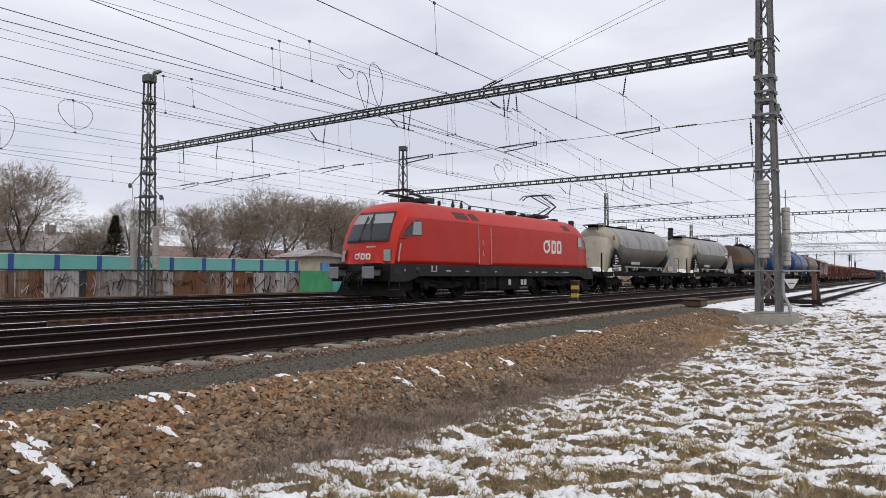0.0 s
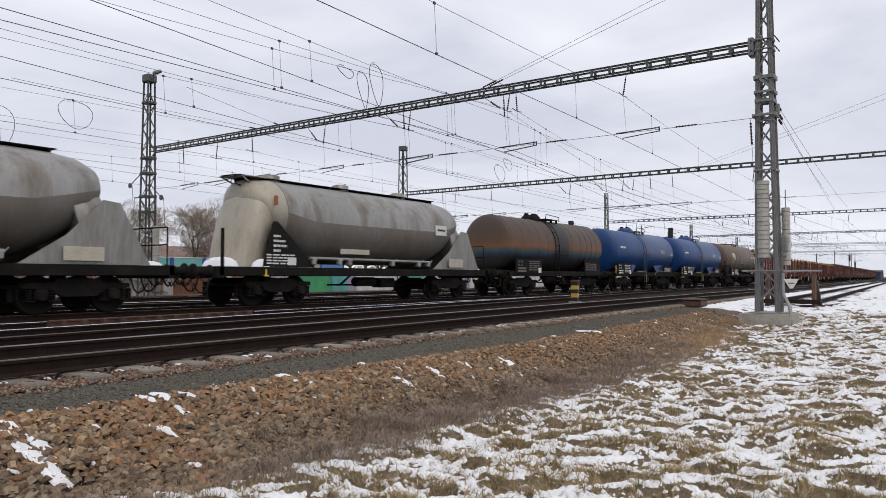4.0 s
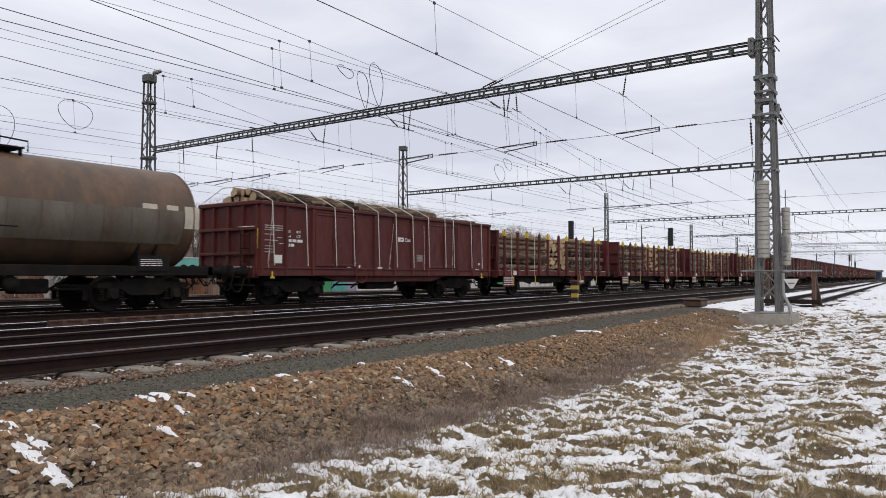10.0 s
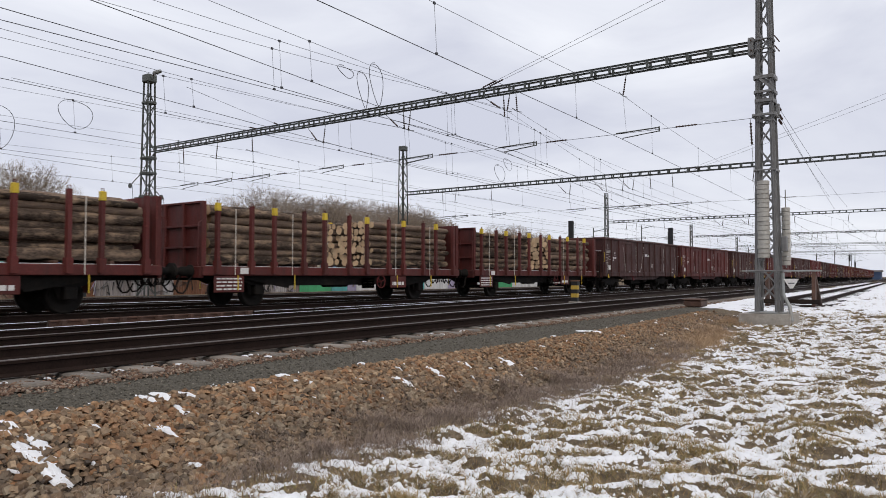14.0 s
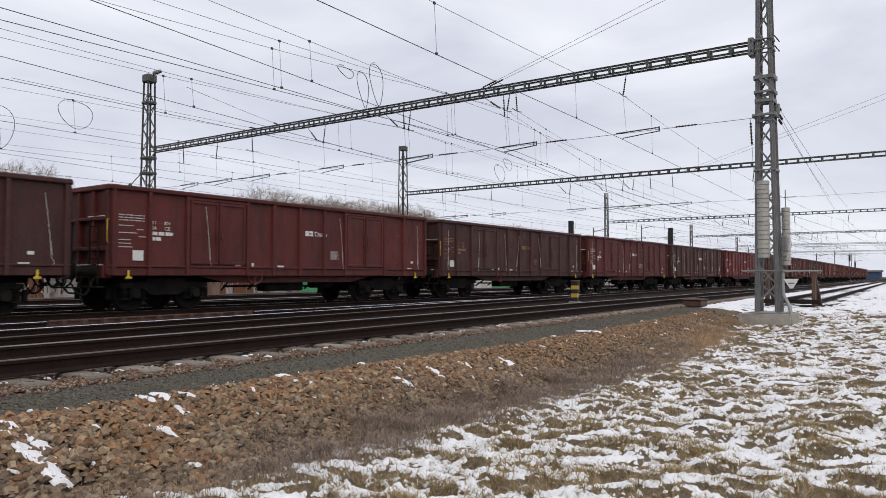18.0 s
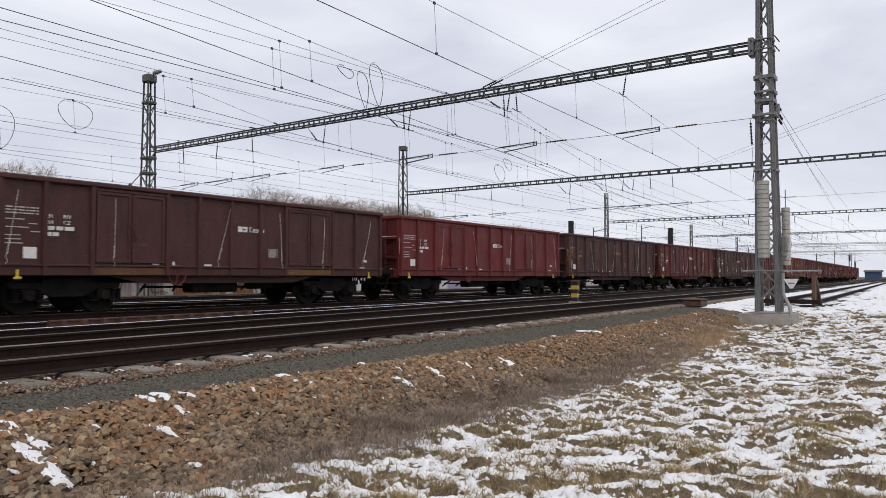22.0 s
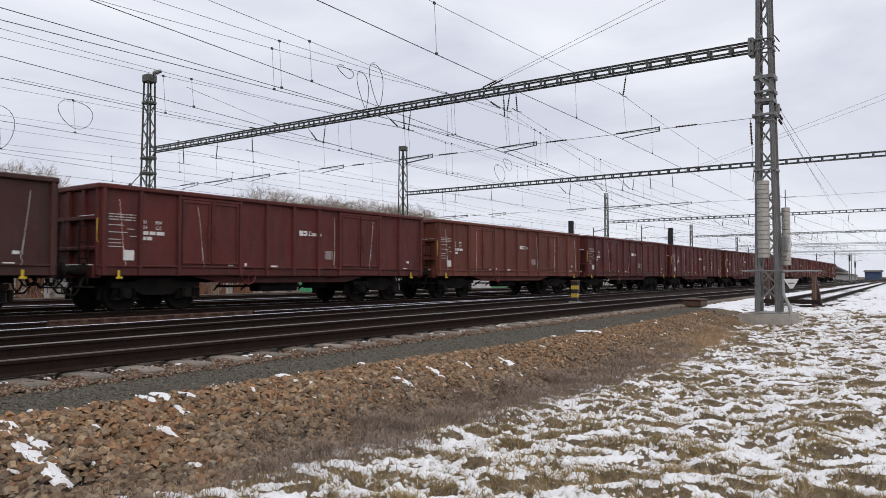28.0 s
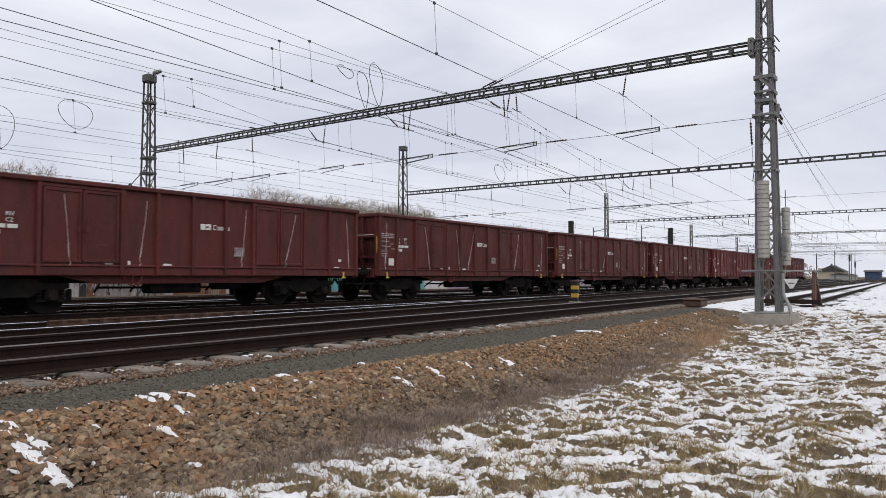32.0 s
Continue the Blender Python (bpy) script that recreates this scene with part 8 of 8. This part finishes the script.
def house(name, label, x0, x1, y0, y1, eave, ridge, wall_mat, roof_mat, along="x", chimney=None, windows=()):
    t = thing(name, label, "building")
    part("wall", Shape().box(x0, x1, y0, y1, -0.3, eave, 0.02), wall_mat, t)
    if along == "x":
        c = (y0 + y1) / 2
        part("roof", Shape().extrude([(y0 - 0.5, eave - 0.1), (c, ridge), (y1 + 0.5, eave - 0.1), (c, eave)], "x", x0 - 0.5, x1 + 0.5), roof_mat, t)
    else:
        c = (x0 + x1) / 2
        part("roof", Shape().extrude([(x0 - 0.5, eave - 0.1), (c, ridge), (x1 + 0.5, eave - 0.1), (c, eave)], "y", y0 - 0.5, y1 + 0.5), roof_mat, t)
        part("gable", Shape().extrude([(x0, eave - 0.01), (x1, eave - 0.01), (c, ridge - 0.25)], "y", y0, y0 + 0.2), wall_mat, t)
    if chimney:
        cx, cy, top = chimney
        part("chimney", Shape().box(cx - 0.3, cx + 0.3, cy - 0.3, cy + 0.3, eave, top, 0.02), roof_mat, t)
    for wx, wz in windows:
        part("window", Shape().box(wx, wx + 1.0, y0 - 0.03, y0 + 0.02, wz, wz + 1.2, 0.01), DARKWIN, t)
    return t


hut = house("shed", "small cream shed with snow-dusted roof and blue awning", 41.2, 45.8, 43.5, 46, 2.6, 3.15, CREAM, ROOF, "y")
part("awning", Shape().box(43.4, 45.9, 43.3, 43.5, 1.15, 2.05, 0.02), BLUESHEET, hut, "blue sheet awning")
house("house", "house with snow-dusted roof and chimney behind the barrier", 23, 33, 56, 63, 2.9, 4.5, GREYWALL, ROOF, "x", (29.2, 59, 5.0), ((25, 1.2), (28, 1.2)))
house("house", "low house with snow-dusted red roof behind trees", 44, 54, 66, 73, 2.6, 4.2, GREYWALL, REDROOF, "x", None, ((47, 1.2), (51, 1.2)))
house("house", "low house with snow-dusted red roof behind trees", 58, 68, 66, 73, 2.6, 4.2, CREAM, REDROOF, "x", None, ((61, 1.2),))

# trees
BARKT = material("grey_brown_tree_bark", (0.095, 0.08, 0.068), 0.95, vary=0.35, scale=3, bump=0.5)
TWIG = island_ramp("brown_twigs", [(0.22, 0.18, 0.15), (0.33, 0.27, 0.215), (0.26, 0.22, 0.19), (0.38, 0.285, 0.19)], bump=0, shade=0.15)
LEAFB = island_ramp("last_brown_leaves", [(0.13, 0.08, 0.04), (0.2, 0.125, 0.06), (0.16, 0.11, 0.06), (0.11, 0.085, 0.05)], bump=0, shade=0.15)
NEEDLE = island_ramp("dark_conifer_needles", [(0.035, 0.034, 0.022), (0.055, 0.048, 0.03), (0.075, 0.058, 0.038)], bump=0, shade=0.2)


def bare_tree(seed, height, spread, leaves, trunk_r=0.28, stems=1, wide=1.0):
    rnd = random.Random(seed)
    wood, twigs, foliage = Shape(), [], []

    def grow(p, d, length, r, level):
        steps = 3
        q = p
        dd = d.copy()
        nodes = [(p, dd)]
        for i in range(steps):
            dd = (dd + Vector((rnd.uniform(-1, 1), rnd.uniform(-1, 1), rnd.uniform(-0.35, 0.75))) * 0.22).normalized()
            nq = q + dd * length / steps
            r2 = r * (1 - 0.22)
            if level < 4:
                wood.tube(q, nq, r, r2, n=6 if level < 2 else 4, caps=False)
            q, r = nq, r2
            nodes.append((q, dd))
        if level >= 4:
            for b, bd in nodes[1:]:
                for _ in range(13):
                    v = (bd + Vector((rnd.uniform(-1, 1), rnd.uniform(-1, 1), rnd.uniform(-0.6, 0.9))) * 0.9).normalized()
                    twigs.append((b, b + v * rnd.uniform(0.18, 0.45), rnd.uniform(0.004, 0.008)))
                    if rnd.random() < leaves:
                        foliage.append(b + v * rnd.uniform(0.1, 0.6))
            twigs.append((p, q, 0.011))
            return
        kids = {0: 4, 1: 4, 2: 4, 3: 3}[level]
        for i in range(kids):
            b, bd = nodes[rnd.choice((1, 2, 2, 3, 3))] if level else nodes[rnd.choice((2, 3, 3))]
            side = Vector((rnd.uniform(-1, 1), rnd.uniform(-1, 1), rnd.uniform(-0.1, 0.5)))
            side = (side - bd * side.dot(bd)).normalized()
            nd = (bd * rnd.uniform(0.4, 0.8) + side * rnd.uniform(0.6, 0.95) * spread).normalized()
            grow(b, nd, length * rnd.uniform(0.6, 0.8), r * rnd.uniform(0.5, 0.7), level + 1)
        grow(q, dd, length * 0.65, r * 0.8, level + 1)
    for k in range(stems):
        a = 6.28 * k / stems
        d = Vector((math.cos(a) * 0.25 * (stems > 1), math.sin(a) * 0.25 * (stems > 1), 1)).normalized()
        grow(Vector((0.2 * math.cos(a) * (stems > 1), 0.2 * math.sin(a) * (stems > 1), -0.3)), d, height * 0.36, trunk_r / (1 if stems == 1 else 1.4), 0)
    top = max(max(b.z for _, b, _ in twigs), 0.1)
    k = height / top
    # fine outer twigs that round off the crown, in clusters with gaps between them
    rx, rz = 0.45 * height * wide, 0.39 * height
    for _ in range(1000):
        v = Vector((rnd.gauss(0, 1), rnd.gauss(0, 1), rnd.gauss(0.25, 1))).normalized()
        d = rnd.uniform(0.55, 0.97)
        c = Vector((v.x * rx * d, v.y * rx * d, 0.6 * height + v.z * rz * d))
        if noise.noise((c.x * 0.75 + seed, c.y * 0.75, c.z * 0.75)) < -0.12 + rnd.uniform(-0.1, 0.1) or c.z < 0.3 * height:
            continue
        for _ in range(9):
            w = (v + Vector((rnd.uniform(-1, 1), rnd.uniform(-1, 1), rnd.uniform(-0.5, 1))) * 0.9).normalized()
            p = c + Vector((rnd.uniform(-0.22, 0.22), rnd.uniform(-0.22, 0.22), rnd.uniform(-0.22, 0.22)))
            twigs.append((p / k, (p + w * rnd.uniform(0.2, 0.5)) / k, rnd.uniform(0.006, 0.01)))
    v, f = [], []
    for a, b, w in twigs:
        a, b = a * k, b * k
        e = ((b.x / (0.46 * height * wide)) ** 2 + (b.y / (0.46 * height * wide)) ** 2 + ((b.z - 0.6 * height) / (0.4 * height)) ** 2) * (1 + 0.25 * noise.noise((b.x * 0.7, b.y * 0.7, b.z * 0.7)))
        if e > 1.0 or b.z < 0.24 * height:
            continue
        o = (b - a).cross(Vector((rnd.uniform(-1, 1), rnd.uniform(-1, 1), rnd.uniform(-1, 1)))).normalized() * w
        i = len(v)
        v += [a - o, a + o, b]
        f.append((i, i + 1, i + 2))
    tw = bpy.data.meshes.new("crown")
    tw.from_pydata([p[:] for p in v], [], f)
    tw.materials.append(TWIG)
    v, f = [], []
    for p in foliage:
        p = p * k
        i = len(v)
        for _ in range(2):
            o = Vector((rnd.uniform(-1, 1), rnd.uniform(-1, 1), rnd.uniform(-1, 1))).normalized() * 0.075
            w = o.orthogonal().normalized() * 0.05
            i = len(v)
            c = p + Vector((rnd.uniform(-0.08, 0.08), rnd.uniform(-0.08, 0.08), rnd.uniform(-0.08, 0.08)))
            v += [c - o, c + w, c + o, c - w]
            f.append((i, i + 1, i + 2, i + 3))
    lf = bpy.data.meshes.new("leaves")
    lf.from_pydata([p[:] for p in v], [], f)
    lf.materials.append(LEAFB)
    wood.v = [tuple(c * k for c in p) for p in wood.v]
    return wood.mesh("trunk", BARKT), tw, lf


def plant(kind, x, y, s, label, rz=0, sz=1.0):
    t = thing("bare_tree", label, "tree", "trees behind the barrier", pose(x, y, -0.2, 0, 0, rz))
    t.scale = (s, s, s * sz)
    wood, tw, lf = kind
    part("trunk", wood, None, t)
    c = tagged(part("crown", tw, None, t), kind="stuff")
    if len(lf.polygons):
        tagged(part("leaves", lf, None, t), kind="stuff")
    return t


KINDS = [bare_tree(3, 8.0, 1.0, 0.0, 0.3, 1, 0.92), bare_tree(5, 8.0, 1.15, 0.0, 0.26), bare_tree(9, 8.0, 0.9, 0.0, 0.24, 2, 0.9), bare_tree(14, 8.0, 1.2, 0.0, 0.24, 2)]


def at_pixel_column(th_deg, y):
    return y / math.tan(radians(th_deg))


LT = "leafless brown tree with a rounded crown behind the barrier"
for k, (bearing, y, s, rz) in enumerate(((65.4, 50, 0.82, 0), (68.2, 58, 0.86, 70), (61.0, 54, 0.55, 130), (58.2, 60, 0.75, 40), (54.6, 54, 0.7, 200), (52.4, 60, 0.85, 280), (49.3, 58, 0.98, 150), (47.2, 62, 1.02, 90), (44.6, 60, 1.0, 220), (42.0, 64, 1.05, 330), (40.0, 68, 1.12, 120), (38.0, 72, 1.18, 190), (35.8, 80, 1.15, 30), (31.6, 95, 1.3, 100), (30.0, 98, 1.42, 160), (28.4, 104, 1.4, 220), (26.8, 110, 1.3, 300), (25.0, 116, 1.25, 45), (23.4, 122, 1.3, 10), (45.6, 68, 1.0, 15), (43.4, 70, 1.12, 75), (41.2, 72, 1.16, 140), (39.2, 74, 1.2, 260), (37.2, 78, 1.2, 310))):
    plant(KINDS[(k * 3 + (k == 0)) % 4], at_pixel_column(bearing, y), y, s * 1.36, LT, rz)
rnd = random.Random(31)
for k in range(5):
    b = 66 - 4.6 * k
    plant(KINDS[k % 4], at_pixel_column(b, 46 + rnd.uniform(0, 3)), 46 + rnd.uniform(0, 3), rnd.uniform(0.3, 0.42), "low tangled bare shrub behind the barrier", rnd.uniform(0, 360), 0.9)

con = thing("conifer", "dark narrow conifer behind the barrier", "tree", at=pose(at_pixel_column(59.6, 52), 52, -0.2))
part("trunk", Shape().tube((0, 0, 0), (0, 0, 5.6), 0.14, 0.03, n=7), BARKT, con)
v, f = [], []
rnd = random.Random(4)
for k in range(3600):
    h = rnd.random() ** 0.8
    z = 0.7 + 5.0 * h
    rr = (1.55 * (1 - h) + 0.08) * rnd.uniform(0.4, 1.0)
    a = rnd.uniform(0, 6.283)
    c = Vector((rr * math.cos(a), rr * math.sin(a), z - 0.15 * rr))
    o = Vector((math.cos(a), math.sin(a), rnd.uniform(-0.5, 0.1))).normalized() * rnd.uniform(0.15, 0.3)
    w = Vector((-math.sin(a), math.cos(a), rnd.uniform(-0.3, 0.3))) * 0.06
    i = len(v)
    v += [(c - o * 0.3)[:], (c + w)[:], (c + o)[:], (c - w)[:]]
    f.append((i, i + 1, i + 2, i + 3))
nm = bpy.data.meshes.new("crown")
nm.from_pydata(v, [], f)
nm.materials.append(NEEDLE)
tagged(part("crown", nm, None, con), kind="stuff")

# ---------------------------------------------------------------- lineside things
dwarf = thing("dwarf_signal", "small yellow and black striped ground signal", "signal", at=pose(28.0, 13.35, -0.17, 0, 0, 8))
DW_Y = paint("yellow_signal_paint", (0.55, 0.36, 0.05))
for k in range(5):
    part("stripe", Shape().box(-0.12, 0.12, -0.14, 0.14, 0.05 + 0.165 * k, 0.05 + 0.165 * (k + 1) - 0.002, 0.01), DW_Y if k % 2 else SPRAY["black"], dwarf)
part("cap", Shape().box(-0.13, 0.24, -0.15, 0.15, 0.875, 0.92, 0.01), SHEETS["rust"], dwarf)
part("lamp_hood", Shape().box(0.12, 0.3, -0.13, 0.12, 0.45, 0.87, 0.04), SPRAY["black"], dwarf)
part("foot", Shape().box(-0.2, 0.2, -0.22, 0.22, -0.05, 0.05, 0.01), CONCRETE, dwarf)
box = thing("switch_machine", "dark rusty switch machine box beside the rails", "switch box", at=pose(26.4, 7.95, -0.16, 0, 0, 3))
part("case", Shape().box(-0.5, 0.5, -0.3, 0.3, 0.0, 0.24, 0.05), RUST, box)
part("lid", Shape().box(-0.54, 0.54, -0.33, 0.33, 0.24, 0.28, 0.02), RUST, box)
part("rod", Shape().tube((0.2, 0.35, 0.05), (0.2, 1.2, 0.1), 0.03), RUST, box)
stop = thing("buffer_stop", "rusty buffer stop frame at the end of the stub track", "buffer stop", at=pose(30.1, 5.4, -0.2))
for y in (-0.66, 0.94):
    s = Shape().extrude([(-0.2, 0.0), (0.2, 0.0), (0.06, 1.35), (-0.06, 1.35)], "y", y - 0.06, y + 0.06)
    s.bar((0.0, y, 1.2), (1.3, y, 0.0), 0.14, 0.12)
    part("upright", s, RUST, stop)
part("cross_beam", Shape().box(-0.08, 0.05, -0.94, 1.87, 1.29, 1.35, 0.015), GALV, stop, "grey crossbar")
part("lower_beam", Shape().box(-0.3, -0.05, -0.9, 1.3, 0.1, 0.26, 0.02), SLEEPER, stop)
tri = thing("triangle_sign", "white triangular board with a black bar", "sign", at=pose(21.75, 3.98, 0.0))
part("board", Shape().extrude([(-0.19, 0.84), (0.19, 0.84), (0.04, 0.58), (-0.04, 0.58)], "x", -0.02, 0.0), WHITE, tri)
part("bar", Shape().box(-0.026, -0.02, -0.08, 0.08, 0.71, 0.735), SPRAY["black"], tri)
part("bracket", Shape().bar((0.0, 0.0, 0.78), (0.2, 0.4, 0.78), 0.03, 0.03), GALV, tri)


def light_signal(x, y, top, label):
    t = thing("light_signal", label, "signal", "light signals in the yard", pose(x, y, -0.2))
    part("mast", Shape().tube((0, 0, 0), (0, 0, top + 0.1), 0.07, n=10), GALV, t)
    part("backboard", Shape().box(-0.1, 0.12, -0.2, 0.2, top - 1.35, top + 0.2, 0.04), SPRAY["black"], t)
    for k in range(4):
        part("lamp_hood", Shape().lathe([(0.1, 0.09), (0.3, 0.09)], "x", 10, at=(0, 0, top - 1.15 + 0.36 * k)), SPRAY["black"], t)
    part("base", Shape().box(-0.3, 0.3, -0.3, 0.3, -0.1, 0.25, 0.03), CONCRETE, t)


LS = "black light signal on a grey mast in the yard"
light_signal(62.8, 20.95, 5.1, LS)
light_signal(51.8, 25.0, 5.2, LS)
light_signal(190, 22.5, 6.0, LS)
light_signal(235, 26.5, 5.0, LS)

# far station: cream building, blue hut, sheds and standing wagons
DARKROOF = material("dark_slate_roof", (0.07, 0.062, 0.06), 0.85, vary=0.25, scale=1)
house("station_building", "cream station building with a dark roof", 330, 342, 41, 50.5, 3.0, 5.6, CREAM, DARKROOF, "x", (334, 46, 6.2), ((331, 1.2), (334, 1.2), (337, 1.2), (340, 1.2)))
HUTBLUE = paint("dull_blue_boards", (0.05, 0.085, 0.17))
house("hut", "small blue hut in the yard", 330, 336, 28.6, 34, 2.9, 3.5, HUTBLUE, DARKROOF, "y")
house("shed", "long low grey shed at the far yard", 300, 326, 36, 42, 1.7, 2.3, GREYWALL, DARKROOF, "x")
for k, (x, y, m) in enumerate(((150, 33, BROWN), (166, 33.9, RUST), (184, 34.8, BROWN), (204, 35.8, GREYWALL))):
    t = thing("parked_wagon", "brown flat goods wagon standing in the yard", "goods wagon", "wagons parked in the yard", pose(x, y, 0, 0, 0, 3))
    part("body", Shape().box(-6.5, 6.5, -1.4, 1.4, 0.95, 1.9 if k % 2 else 2.6, 0.05), m, t)
    for bx in (-4.5, 4.5):
        bogie(t, bx)
    end_gear(t, 7.0)
for y0, slope in ((27, 0.056), (32, 0.056), (37, 0.056), (14, 0.056)):
    track("track_yard", "far yard track", (lambda x, y0=y0: y0 + slope * (x - 90)), 0.0, 95, 420, (RAILDULL, RAILDULL))
# thin lighting and line posts of the far yard
rnd = random.Random(64)
for k in range(22):
    x = 105 + 11 * k + rnd.uniform(-4, 4)
    y = 8 + 0.056 * (x - 90) + rnd.choice((1, 9, 15, 22, 30, 38))
    if abs(y - train_y(x)) < 2.2:
        y += 4.6
    h = rnd.uniform(5.5, 10.5)
    t = thing("yard_post", "thin grey post in the far yard", "post", "thin posts of the yard", pose(x, y, -0.2))
    part("pole", Shape().tube((0, 0, 0), (0, 0, h), 0.13, 0.08, n=6), DARKSTEEL, t)
    part("arm", Shape().tube((0, 0, h - 0.6), (0, rnd.choice((-2.2, 2.2)), h - 0.2), 0.05, n=5), DARKSTEEL, t)
# woods on the horizon
v, f = [], []
rnd = random.Random(77)
for k in range(9000):
    a = radians(rnd.uniform(1, 75))
    d = rnd.uniform(330, 420)
    x, y = d * math.cos(a), d * math.sin(a)
    if y < 60:
        continue
    z = rnd.uniform(0, 5.5 + 2.5 * noise.noise((a * 20, 0, 0)))
    o = Vector((rnd.uniform(-1, 1), rnd.uniform(-1, 1), rnd.uniform(-1, 1))).normalized() * rnd.uniform(0.5, 1.4)
    w = o.orthogonal().normalized() * rnd.uniform(0.3, 0.9)
    i = len(v)
    c = Vector((x, y, z))
    v += [(c - o)[:], (c + w)[:], (c + o)[:], (c - w)[:]]
    f.append((i, i + 1, i + 2, i + 3))
wd = bpy.data.meshes.new("far_woods")
wd.from_pydata(v, [], f)
wd.materials.append(TWIG)
tagged(new("far_woods", wd), "far brown winter woods on the horizon", "woods", kind="stuff")


def run(t):
    """The way that the train has run after t seconds."""
    return 10.55 * t + 0.015 * t * t


def motions():
    for ob, q in TRAIN:
        rows = []
        for i in range(33):
            t = float(i)
            x = 20.07 + q - run(t)
            slope = (train_y(x + 4) - train_y(x - 4)) / 8
            rows.append((t, pose(x, train_y(x), 0, 0, 0, math.degrees(math.atan(slope)))))
        walk(ob, rows)
        # each axle rolls with the way run, while it passes within sight
        ran = [i for i in range(int(CLIP * FPS) + 1) if -14 < 20.07 + q - run(i / FPS) < 75]
        if not ran:
            continue
        for axle in ob.children_recursive:
            if axle.name.split(".")[0] == "wheelset":
                place, radius = axle.location.copy(), axle.location.z
                turns = [(i / FPS, Matrix.Translation(place) @ Matrix.Rotation(-run(i / FPS) / radius, 4, "Y")) for i in ran]
                if ran[0] > 0:
                    turns.insert(0, (0.0, turns[0][1]))
                if ran[-1] < CLIP * FPS:
                    turns.append((CLIP, turns[-1][1]))
                walk(axle, turns)


motions()
